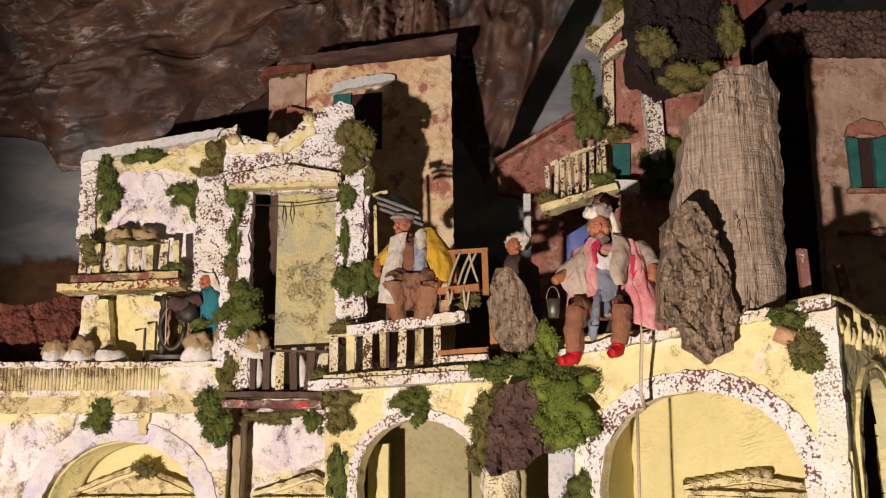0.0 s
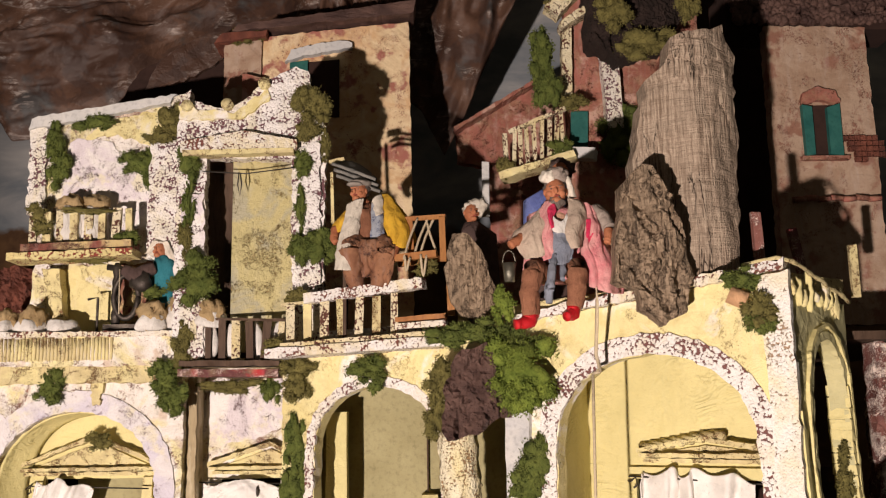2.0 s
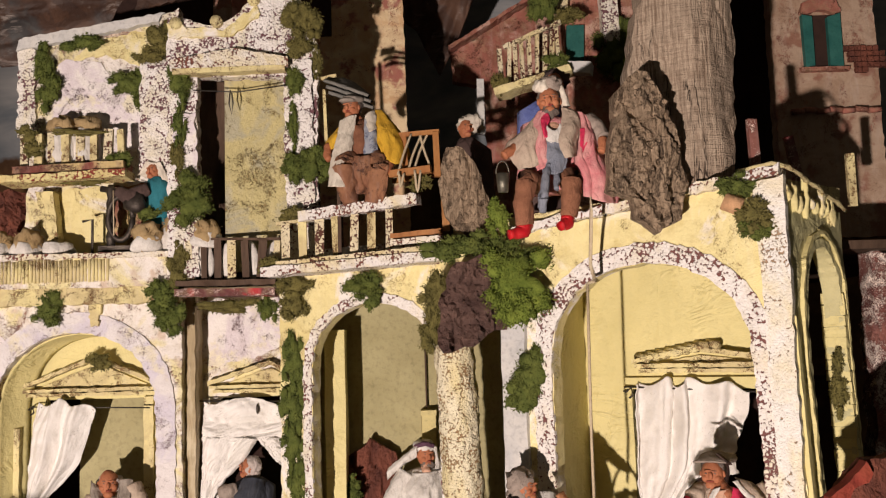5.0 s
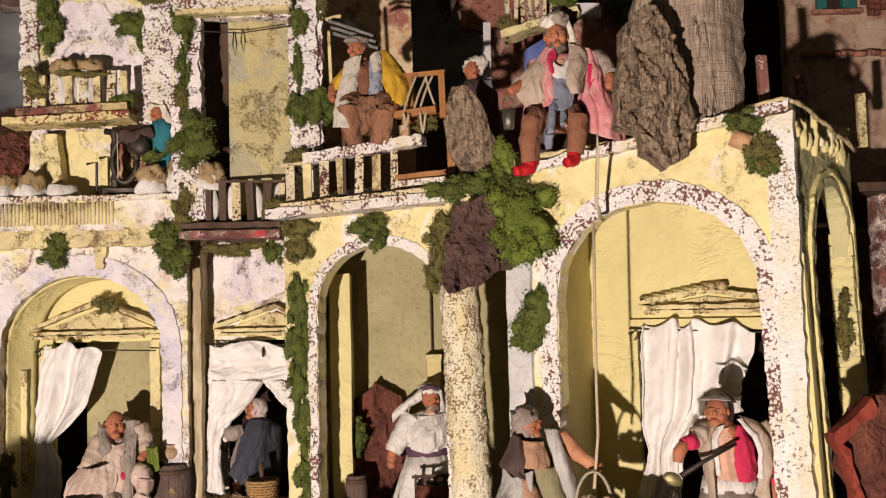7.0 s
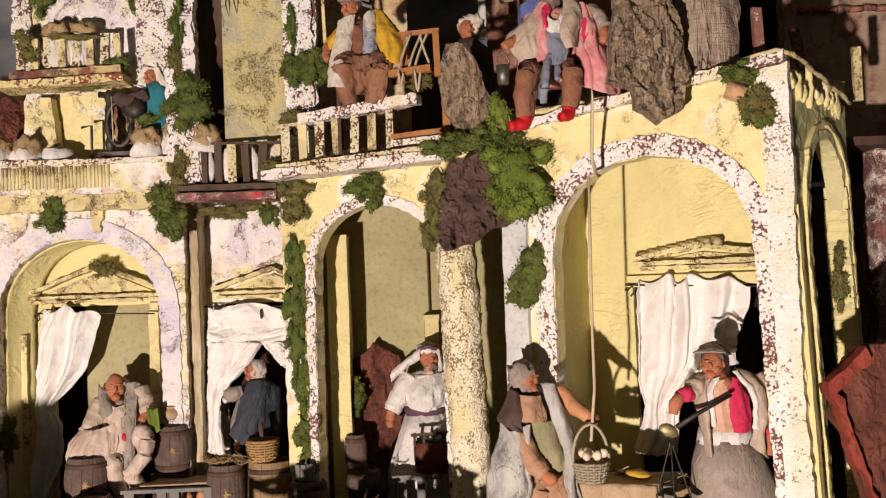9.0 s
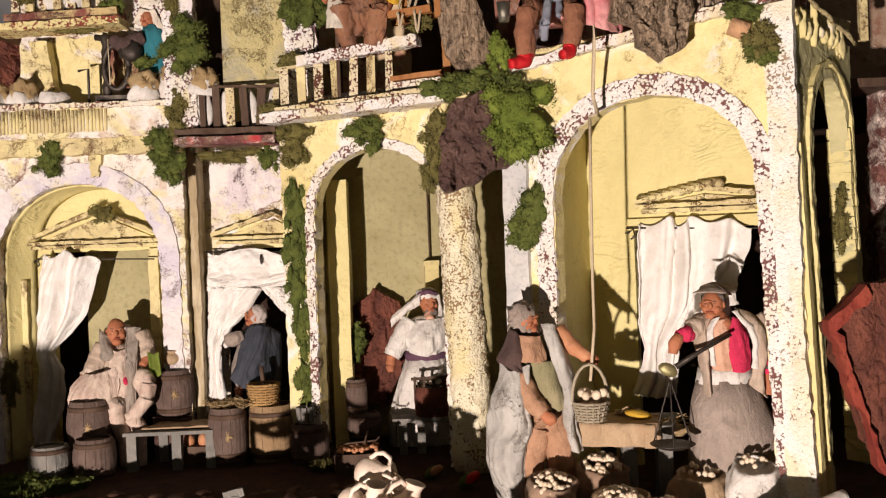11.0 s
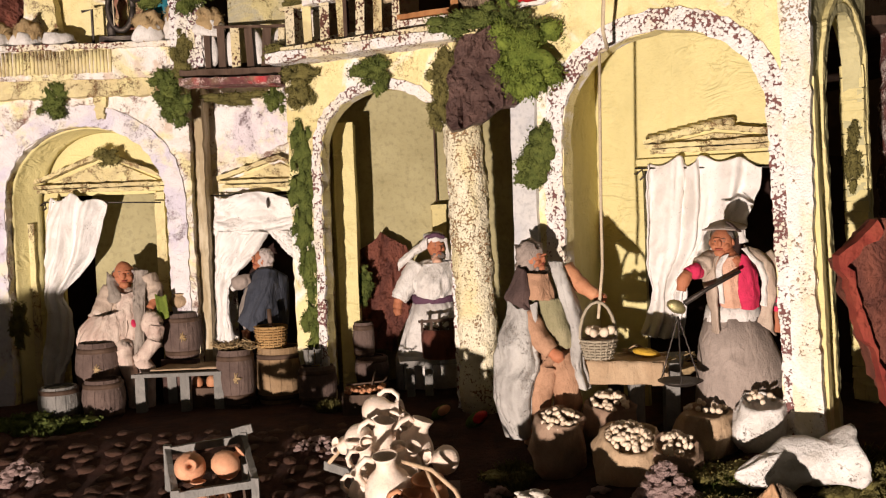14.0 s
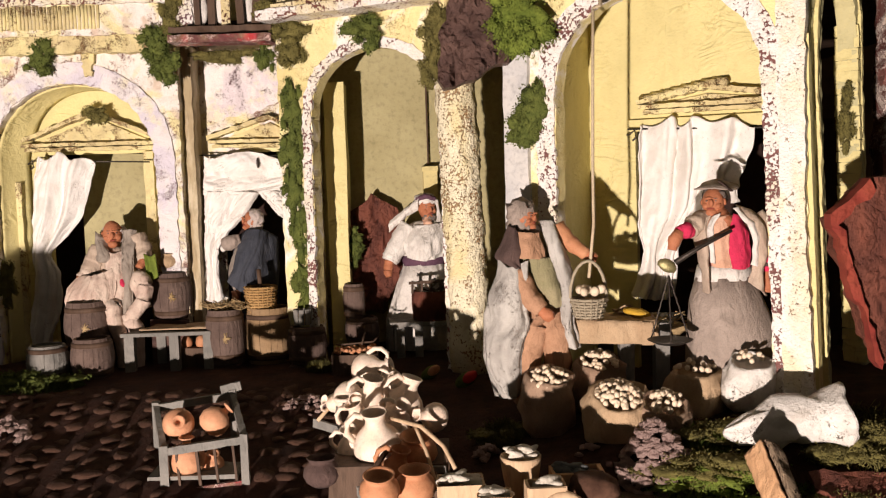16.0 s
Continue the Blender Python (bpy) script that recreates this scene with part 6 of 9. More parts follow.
# merchant with the steelyard
c = V((0.4374, 1.3500, 0.2900))
p = local(c, 0.000283)
figure("merchant_figurine", "merchant figurine in pink vest, beige jacket and flat cap", head(c, 0.0185, "hair", False, -30) + [
    ("cape", "taupe", [[p(-108, 62, -40), p(-50, 86, 20)], [p(-40, 64, -84), p(10, 104, 30)], [p(40, 58, -90), p(72, 92, 40)], [p(84, 56, -60), p(126, 76, 40)]], 0.0004),
    ("cape", "dark_brown", [[p(2, 98, -44), p(22, 94, -44)], [p(30, 70, -84), p(48, 66, -80)], [p(46, 50, -96), p(60, 48, -90)]], 0.0005),
    ("cape", "linen", [[p(72, 62, 20), p(118, 74, 30)], [p(78, 20, 10), p(122, 24, 20)], [p(84, -8, 10), p(124, -6, 20)]], 0.002),
    ("robe", "pink", [(p(20, -66, 20), 0.019, 0.014), (p(40, -130, 14), 0.040, 0.024), (p(46, -300, 14), 0.034, 0.026), (p(46, -400, 14), 0.034, 0.026)], 6, 0.03),
    ("limb", "skin", [p(14, -50, -10), p(34, -96, -64), p(30, -130, -84)], [0.012, 0.013, 0.008]),
    ("cape", "peach", [[p(-24, -66, -50), p(6, -70, -72), p(32, -64, -76)], [p(-52, -130, -70), p(-12, -136, -96), p(30, -132, -100)], [p(-46, -222, -80), p(-8, -228, -104), p(34, -224, -110)], [p(-32, -304, -84), p(6, -310, -104), p(46, -312, -110)]], 0.001),
    ("cape", "magenta", [[p(66, -56, -70), p(88, -66, -66), p(112, -90, -50)], [p(36, -140, -100), p(84, -146, -104), p(132, -150, -80)], [p(34, -230, -110), p(88, -234, -112), p(142, -232, -84)], [p(46, -316, -110), p(92, -318, -110), p(136, -312, -84)]], 0.001),
    ("robe", "linen", [(p(46, -306, 14), 0.036, 0.028), (p(46, -380, 14), 0.040, 0.031)], 5, 0.02),
    ("robe", "taupe", [(p(46, -366, 14), 0.038, 0.030), (p(56, -480, 8), 0.050, 0.036), (p(76, -620, 0), 0.060, 0.042), (p(86, -780, 0), 0.066, 0.044), (p(86, -860, 0), 0.066, 0.044)], 9, 0.035),
    ("limb", "teal", [p(42, -840, -10), p(42, -1010, -20)], [0.016, 0.014]), ("limb", "teal", [p(150, -840, -10), p(150, -1010, -20)], [0.016, 0.014]),
    ("cape", "beige", [[p(86, -18, -30), p(166, -46, 0), p(222, -90, 40)], [p(150, -110, -90), p(206, -118, -60), p(256, -150, 20)], [p(164, -204, -104), p(206, -230, -80), p(250, -240, 10)], [p(150, -304, -104), p(186, -320, -90), p(216, -332, -10)], [p(132, -384, -110), p(176, -424, -100), p(234, -462, -30)]], 0.004),
    ("cape", "linen", [[p(66, -30, -66), p(82, -28, -60), p(96, -30, -50)], [p(130, -112, -104), p(142, -110, -104), p(156, -112, -98)], [p(150, -192, -116), p(162, -192, -116), p(174, -192, -110)], [p(138, -300, -118), p(150, -304, -118), p(164, -308, -114)]], 0.0008),
    ("cape", "beige", [[p(-30, -58, -50), p(-50, -68, -40), p(-74, -82, 0)], [p(-60, -150, -84), p(-86, -150, -70), p(-112, -150, -20)], [p(-58, -290, -96), p(-74, -296, -90), p(-90, -300, -50)], [p(-54, -420, -100), p(-66, -430, -96), p(-80, -432, -60)]], 0.003),
    ("cape", "linen", [[p(-22, -64, -70), p(0, -54, -76)], [p(-62, -150, -96), p(-42, -142, -104)], [p(-50, -284, -104), p(-34, -290, -110)]], 0.0008),
    ("limb", "beige", [p(196, -70, 14), p(240, -150, -10), p(248, -232, -30)], [0.016, 0.017, 0.0145]),
    ("limb", "magenta", [p(246, -226, -34), p(246, -300, -50)], [0.0115, 0.010]), ("limb", "dark_brown", [p(246, -300, -50), p(244, -318, -52)], [0.0108, 0.0108]), ("limb", "magenta", [p(244, -318, -52), p(242, -340, -54)], [0.0105, 0.0095]),
    ("limb", "skin", [p(242, -338, -54), p(240, -390, -64), p(234, -440, -70)], [0.0078, 0.0085, 0.006]),
    ("limb", "beige", [p(-50, -84, 10), p(-110, -106, -40), p(-142, -132, -70)], [0.0155, 0.0145, 0.013]),
    ("limb", "magenta", [p(-140, -126, -70), p(-170, -130, -92), p(-200, -138, -104)], [0.0115, 0.0112, 0.0090]),
    ("limb", "skin", [p(-196, -136, -104), p(-222, -166, -116), p(-236, -216, -122)], [0.0085, 0.0095, 0.006])],
    ["skin", "hair", "taupe", "linen", "pink", "magenta", "peach", "beige", "teal", "dark_brown"], 10)
sc = thing("steelyard", "brass and iron steelyard scale with a hanging pan", "scale")
bm = bmesh.new()
tube_bm(bm, [(0.4459, 1.3000, 0.2537), (0.4007, 1.3000, 0.2312), (0.3704, 1.3000, 0.2135)], [0.0022, 0.0028, 0.0040], 8)
part("beam", bm, "iron", sc)
bm = bmesh.new()
blob_bm(bm, (0.3591, 1.3000, 0.2101), (0.014, 0.005, 0.009), (0, 25, 0), 0, 2, 0.15, 60)
part("head", bm, "brass", sc)
pan = V((0.3623, 1.3000, 0.1102))
bm = bmesh.new()
lathe_bm(bm, [(0.001, -0.006), (0.018, -0.005), (0.029, 0.0), (0.030, 0.001), (0.018, -0.003), (0.001, -0.004)], Matrix.Translation(pan), 24)
part("pan", bm, "iron", sc)
top = V((0.3612, 1.3000, 0.1965))
for a in (0.3, 2.4, 4.5):
    bm = bmesh.new()
    e = pan + V((0.028 * math.cos(a), 0.028 * math.sin(a), 0.001))
    tube_bm(bm, [top.lerp(e, k / 14) + V((0.0006 * (k % 2), 0, 0)) for k in range(15)], 0.0011, 5)
    part("chain", bm, "iron", sc)


# ---- balconies, bark and things of the upper storey ----
def baluster_row(parent, a, b, n, height, w, material, seed, lean=0.004):
    """n separate posts between the feet a and b."""
    r = random.Random(seed)
    a, b = V(a), V(b)
    for k in range(n):
        p = a.lerp(b, k / (n - 1))
        bm = bmesh.new()
        q = p + V((r.uniform(-lean, lean), r.uniform(-0.002, 0.002), height + r.uniform(-0.003, 0.003)))
        bar_bm(bm, p, q, w * r.uniform(0.85, 1.2), w * 0.7, (0, 1, 0), 0.0009, r)
        part("baluster", bm, material if isinstance(material, str) else material[k % len(material)], parent)


def board(parent, name, a, b, w, d, material, label="", seed=0, n=10, rough=0.0015):
    """A worn board from a to b, w high and d deep, in short uneven lengths."""
    a, b = V(a), V(b)
    bm = bmesh.new()
    x = (b - a).normalized()
    y = V((-x.y, x.x, 0)).normalized()
    z = x.cross(y)
    rings = []
    for k in range(n + 1):
        p = a.lerp(b, k / n)
        ring = []
        for sy, sz in ((-1, -1), (1, -1), (1, 1), (-1, 1)):
            j = V([rough * noise.noise((k * 1.7 + seed, sy * 3 + c, sz * 5 + seed)) for c in range(3)])
            ring.append(bm.verts.new(p + y * sy * d / 2 + z * sz * w / 2 + j))
        rings.append(ring)
    for p, q in zip(rings, rings[1:]):
        for k in range(4):
            bm.faces.new((p[k], p[(k + 1) % 4], q[(k + 1) % 4], q[k]))
    bm.faces.new(rings[0][::-1])
    bm.faces.new(rings[-1])
    return part(name, bm, material, parent, label)


b = thing("red_balcony", "small balcony with a worn red ledge and dark posts", "balcony")
board(b, "ledge", (-0.3828, 1.7150, 0.5832), (-0.2059, 1.6950, 0.5789), 0.013, 0.05, "red_paint", "", 1, 16, 0.003)
board(b, "ledge", (-0.3838, 1.7200, 0.5997), (-0.2062, 1.7000, 0.5962), 0.010, 0.04, "dark_wood", "dark board above the ledge", 2, 16, 0.003)
board(b, "handrail", (-0.3674, 1.7150, 0.6786), (-0.1961, 1.6950, 0.6726), 0.004, 0.006, "dark_wood", "", 2, 10, 0.002)
baluster_row(b, (-0.3627, 1.7150, 0.6046), (-0.2120, 1.7000, 0.6013), 7, 0.072, 0.013, ["worn_wood", "dark_wood", "dark_wood"], 4, 0.006)

b = thing("cream_balcony", "balcony of flaking cream wood with a heavy white handrail", "balcony")
board(b, "floor_board", (-0.2190, 1.6830, 0.6115), (0.0991, 1.5550, 0.6205), 0.016, 0.06, "rail_white", "", 3, 24, 0.003)
board(b, "floor_board", (-0.1942, 1.6750, 0.6237), (0.0942, 1.5600, 0.6341), 0.010, 0.05, "worn_wood", "", 4, 24, 0.002)
board(b, "handrail", (-0.16, 1.66, 0.705), (0.044, 1.585, 0.72), 0.018, 0.022, "rail_white", "thick chipped white handrail", 5, 26, 0.003)
board(b, "low_rail", (-0.1372, 1.6900, 0.6437), (0.0774, 1.6000, 0.6512), 0.012, 0.006, "rail_white", "", 6, 10, 0.002)
board(b, "corner_rail", (-0.2046, 1.6900, 0.6978), (-0.1477, 1.6650, 0.7012), 0.005, 0.012, "worn_wood", "", 7, 5)
baluster_row(b, (-0.1870, 1.6730, 0.6291), (-0.0069, 1.6000, 0.6346), 7, 0.070, 0.013, ["worn_wood", "trim_yellow"], 8, 0.003)

b = thing("upper_balcony", "high balcony with a yellow and red ledge and flaking posts", "balcony")
board(b, "ledge", (-0.7028, 1.7450, 0.7954), (-0.4788, 1.7450, 0.8031), 0.014, 0.06, "ledge", "", 9, 20, 0.004)
board(b, "ledge", (-0.6797, 1.7450, 0.8122), (-0.4827, 1.7450, 0.8191), 0.012, 0.055, "maroon_ledge", "", 10, 20, 0.003)
baluster_row(b, (-0.6668, 1.7400, 0.8219), (-0.4923, 1.7400, 0.8290), 8, 0.058, 0.013, ["worn_wood", "trim_yellow"], 11, 0.003)
part("bracket", slab_bm(xz(1.765), ragged([(-0.6587, 1.7650, 0.7809)[::2], (-0.6450, 1.7650, 0.7329)[::2], (-0.6335, 1.7650, 0.6854)[::2], (-0.6146, 1.7650, 0.6853)[::2], (-0.6247, 1.7650, 0.7806)[::2]], 0.008, 0.0014, 5), 0.03, 0), "trim_yellow", b, "curved yellow bracket")

b = thing("hut_balcony", "slanting balcony with cream rails on the red hut", "balcony")
board(b, "ledge", (0.2031, 1.8400, 0.9611), (0.3466, 1.8000, 0.9954), 0.014, 0.05, "trim_yellow", "", 12, 14, 0.004)
board(b, "handrail", (0.2205, 1.8400, 1.0563), (0.3286, 1.8000, 1.0921), 0.007, 0.010, "worn_wood", "", 13, 10, 0.003)
baluster_row(b, (0.2148, 1.8400, 0.9771), (0.3218, 1.8000, 1.0059), 9, 0.075, 0.008, "worn_wood", 14, 0.004)
part("shutter", slab_bm(xz(1.85), [(0.3484, 1.8500, 1.1019)[::2], (0.3826, 1.8500, 1.1015)[::2], (0.3792, 1.8500, 1.0271)[::2], (0.3453, 1.8500, 1.0274)[::2]], 0.01, 0), "green_wood", b, "dark green shutter")
board(b, "sill", (0.3338, 1.8200, 1.0054), (0.3852, 1.8000, 0.9973), 0.022, 0.03, "grey_trim", "", 15, 5, 0.002)
bm = bmesh.new()
bar_bm(bm, (0.1795, 1.9500, 1.0232), (0.1779, 1.9500, 0.9077), 0.014, 0.014, (0, 1, 0), 0.001)
part("prop", bm, "grey_trim", b, "thin grey prop")


def bark_piece(name, label, pts, y, thick, material, seed, bulge=0.02, cells=26, back="bark_dark", rough=0.010, lean=0.0, category="bark", fibres=False):
    """A curved plate of bark: outline (x, z) at the depth y, with ridges and clefts."""
    bm = slab_bm(lambda u, v, w=0.0: V((u, w, v)), ragged(pts, 0.012, 0.004, seed), thick, 0, None, 1e-9, 0.0042, seed)
    xs, zs = [p[0] for p in pts], [p[1] for p in pts]
    cx, hw, z0 = (min(xs) + max(xs)) / 2, (max(xs) - min(xs)) / 2, min(zs)
    for v in bm.verts:
        x, z = v.co.x, v.co.z
        warp = 0.02 * noise.noise((x * 20, z * 20, seed))
        ridge = 1 - 2 * abs(noise.noise(((x + warp) * 48 + seed, z * 13, seed)))
        cleft = max(0.0, 0.16 - abs(noise.noise(((x + warp) * 26 + 7, z * 9 + seed, 3)))) * 6
        cross = max(0.0, 0.09 - abs(noise.noise((x * 9, (z + warp) * 30 + seed, 8)))) * 6
        fine = noise.noise((x * 190, z * 120, seed)) + 0.7 * noise.noise((x * 330, z * 260, seed)) - 2.2 * max(0.0, noise.noise((x * 75, z * 60, seed + 4)) - 0.18)
        if fibres:
            ridge, cleft = 1.6 * noise.noise((x * 14, z * 9, seed)) + 0.5 * noise.noise((x * 60, z * 7, seed)), 0.25 * cleft * smooth01((x - cx) / hw * 2 - 0.4)
            cross, fine = 1.3 * cross * smooth01((z - z0) * 4 - 0.9), 0.30 * noise.noise((x * 260, z * 22, seed)) + 0.45 * noise.noise((x * 16 + 9, z * 75 + 12 * x, seed)) + 0.3 * noise.noise((x * 90, z * 60, seed))
        v.co.y += y - bulge * (1 - min(1, ((x - cx) / hw) ** 2)) - rough * (0.45 * ridge - 0.9 * cleft - 0.6 * cross + 0.3 * fine) + lean * (z - z0)
    return tagged(finish(name, bm, material), label, category)


def outline_xz(*pts):
    return [(p[0], p[2]) for p in pts]


bark_piece("cork_slab", "rough grey-brown cork bark slab leaning on the ledge",
           outline_xz((0.3449, 1.2850, 0.8378), (0.3166, 1.2850, 0.8180), (0.3022, 1.2850, 0.7508), (0.2979, 1.2850, 0.6810), (0.3235, 1.2850, 0.6617), (0.3296, 1.2850, 0.6350), (0.3551, 1.2850, 0.6182), (0.3901, 1.2850, 0.6345), (0.4053, 1.2850, 0.6801), (0.3915, 1.2850, 0.7500), (0.3786, 1.2850, 0.7896), (0.3599, 1.2850, 0.8280)),
           1.285, 0.03, "bark", 3, 0.022, rough=0.016)
stump = bark_piece("tree_stump", "tall grey fibrous tree bark stump on the terrace",
           outline_xz((0.4023, 1.3700, 1.0360), (0.4502, 1.3700, 1.0517), (0.4898, 1.3700, 1.0676), (0.5024, 1.3700, 1.0422), (0.5154, 1.3700, 1.0330), (0.5043, 1.3700, 0.9530), (0.5090, 1.3700, 0.8832), (0.4973, 1.3700, 0.7728), (0.4895, 1.3700, 0.6901), (0.3768, 1.3700, 0.6788), (0.3633, 1.3700, 0.7992), (0.3540, 1.3700, 0.8847), (0.3739, 1.3700, 0.9853), (0.3958, 1.3700, 0.9984)),
           1.37, 0.05, "stump", 5, 0.058, rough=0.015, fibres=True)
top_bark = bark_piece("stump_top", "reddish broken top of the stump bark",
           outline_xz((0.4113, 1.3850, 1.0489), (0.5037, 1.3850, 1.0754), (0.4991, 1.3850, 1.0480), (0.4608, 1.3850, 1.0166), (0.4053, 1.3850, 1.0217)), 1.385, 0.03, "bark_red", 6, 0.02, rough=0.006)
bark_piece("small_cork_slab", "brown cork bark slab standing by the balcony",
           outline_xz((0.0915, 1.5000, 0.7811), (0.0742, 1.5000, 0.7341), (0.0925, 1.5000, 0.6670), (0.1309, 1.5000, 0.6306), (0.1511, 1.5000, 0.6566), (0.1574, 1.5000, 0.6874), (0.1349, 1.5000, 0.7549), (0.1181, 1.5000, 0.7822)),
           1.50, 0.02, "bark", 8, 0.016, rough=0.009)
bark_piece("hanging_rock", "dark brown wedge of bark hanging above the column",
           outline_xz((0.097, 1.45, 0.599), (0.073, 1.45, 0.553), (0.066, 1.45, 0.478), (0.076, 1.45, 0.463), (0.12, 1.45, 0.477), (0.167, 1.45, 0.501), (0.178, 1.45, 0.529), (0.168, 1.45, 0.58), (0.133, 1.45, 0.605)),
           1.46, 0.05, "bark_dark", 9, 0.018, rough=0.018, lean=-0.22)
bark_piece("tower_bark", "large bark roof over the red tower, its shade painted near-black",
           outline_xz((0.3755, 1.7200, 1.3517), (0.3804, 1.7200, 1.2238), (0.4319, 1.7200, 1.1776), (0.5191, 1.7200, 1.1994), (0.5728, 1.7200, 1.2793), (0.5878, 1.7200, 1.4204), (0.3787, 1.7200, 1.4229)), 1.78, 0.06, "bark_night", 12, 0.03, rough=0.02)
red_board = bark_piece("red_edged_bark", "brown bark board with a red broken edge",
           outline_xz((0.5936, 1.2150, 0.3164), (0.5439, 1.2150, 0.2714), (0.5622, 1.2150, 0.2043), (0.5835, 1.2150, 0.1471), (0.6050, 1.2150, 0.0824), (0.6619, 1.2150, 0.0875), (0.6600, 1.2150, 0.3268)), 1.225, 0.025, "bark_red", 13, 0.0, rough=0.007)
raw_edge = bark_piece("red_bark_edge", "raw red edge of the bark board",
           outline_xz((0.5912, 1.2100, 0.3165), (0.5404, 1.2100, 0.2731), (0.5600, 1.2100, 0.2049), (0.5812, 1.2100, 0.1480), (0.6026, 1.2100, 0.0799), (0.6082, 1.2100, 0.0904), (0.5847, 1.2100, 0.1584), (0.5684, 1.2100, 0.2116), (0.5529, 1.2100, 0.2644), (0.5961, 1.2100, 0.3025)), 1.212, 0.02, "red_edge", 14, 0.0, rough=0.004)
bark_piece("niche_bark", "dark reddish bark panel standing in the niche",
           outline_xz((-0.1106, 1.8400, 0.2763), (-0.1156, 1.8400, 0.0945), (-0.0433, 1.8400, 0.0813), (-0.0059, 1.8400, 0.1715), (-0.0086, 1.8400, 0.2784), (-0.0564, 1.8400, 0.3064), (-0.0783, 1.8400, 0.2891)), 1.845, 0.02, "bark_red", 15, 0.012, rough=0.008)
bark_piece("speckled_cork_post", "dark speckled cork post beside the arcade",
           outline_xz((0.8007, 1.6000, 0.6118), (0.7776, 1.6000, 0.0480), (0.8603, 1.6000, 0.0452), (0.8885, 1.6000, 0.6096)), 1.60, 0.04, "cork_speck", 16, 0.0, rough=0.004)

bark_piece("terrace_bark", "dark brown bark hillside beyond the terrace",
           [(-0.99, 0.60), (-0.99, 0.775), (-0.90, 0.79), (-0.82, 0.782), (-0.74, 0.80), (-0.69, 0.79), (-0.672, 0.72), (-0.668, 0.60)], 1.86, 0.03, "bark_red", 21, 0.01, rough=0.02)
for child, holder in ((top_bark, stump), (raw_edge, red_board)):
    child.parent = holder
    del child["category"]

# posts on the terrace
for name, lab, a, q, mt in (("terrace_post", "dark worn wooden terrace post", (0.5183, 1.3300, 0.6988), (0.5155, 1.3300, 0.7801), "cork_speck"), ("terrace_post", "red worn wooden terrace post", (0.6139, 1.4200, 0.7264), (0.6025, 1.4200, 0.7740), "red_paint"),
                            ("terrace_post", "cream flaking wooden terrace post", (0.7311, 1.5000, 0.6955), (0.7306, 1.5000, 0.7607), "trim_yellow")):
    bm = bmesh.new()
    a = V(a)
    bar_bm(bm, a - V((0, 0, 0.02)), q, 0.013, 0.010, (0, 1, 0), 0.001)
    tagged(finish(name, bm, mt), lab, "post")
bm = bmesh.new()
edge = [FR(0.30, 0.697, -0.006), FR(0.345, 0.702, -0.010), FS(0.012, 0.698, -0.008), FS(0.05, 0.692, -0.012), FS(0.09, 0.688, -0.008), FS(0.13, 0.682, -0.012), FS(0.17, 0.678, -0.006), FS(0.22, 0.672, -0.010), FS(0.275, 0.664, -0.006)]
tube_bm(bm, densify(edge, [0.006] * len(edge), 4)[0], [0.0025 + 0.003 * abs(noise.noise((k * 0.7, 3, 1))) for k in range(4 * (len(edge) - 1) + 1)], 8)
tagged(finish("terrace_edge", bm, "trim_yellow"), "rough rolled edge along the terrace corner", "edging", kind="structure")
bm = bmesh.new()
tube_bm(bm, [(0.4463, 1.2620, 0.6558), (0.4672, 1.2550, 0.6451)], 0.012, 12)
tagged(finish("cut_branch", bm, "cut_wood"), "short cut branch stuck on the corner among moss", "branch")

# awning, loom stool, panel
aw = thing("awning", "three grey weathered slabs of a small awning on a cream stick", "awning")
for k in range(3):
    bm = bmesh.new()
    a0, a1 = V((-0.1185, 1.7200, 0.9603)), V((-0.0388, 1.6800, 0.9200))
    off = V((0.004 * k, 0.004, -0.011 * k))
    sheet_bm(bm, lambda s, t, off=off, a0=a0, a1=a1: a0.lerp(a1, s) + off + V((0, -0.05 * t, -0.012 * t + 0.016 * math.sin(math.pi * s) * (1 - t) + 0.0015 * noise.noise((s * 9, t * 9, off.x * 99)))), 12, 8, 0, 0.005)
    part("slate", bm, "grey_wood", aw)
board(aw, "batten", (-0.1245, 1.7000, 0.9606), (-0.0972, 1.7000, 0.9661), 0.006, 0.008, "trim_yellow")
bm = bmesh.new()
bar_bm(bm, (-0.1218, 1.7200, 0.9469), (-0.1184, 1.7200, 0.8178), 0.006, 0.006, (0, 1, 0), 0.0005)
part("stick", bm, "trim_yellow", aw)

lo = thing("rush_chair", "small orange wooden chair frame strung with pale cord", "chair")
for nm, a, b2, w in (
        ("post", (0.021, 1.62, 0.837), (0.024, 1.61, 0.754), 0.009),
        ("post", (0.076, 1.6, 0.835), (0.077, 1.59, 0.757), 0.01),
        ("top_rail", (0.01, 1.622, 0.836), (0.082, 1.6, 0.836), 0.008),
        ("seat_rail", (-0.022, 1.6, 0.763), (0.066, 1.575, 0.768), 0.012),
        ("seat_rail", (0.001, 1.64, 0.761), (0.079, 1.61, 0.766), 0.009),
        ("leg", (-0.018, 1.6, 0.763), (-0.015, 1.6, 0.73), 0.008)):
    bm = bmesh.new()
    bar_bm(bm, a, b2, w, w * 0.8, (0, 1, 0), 0.0007)
    part(nm, bm, "orange_wood", lo)
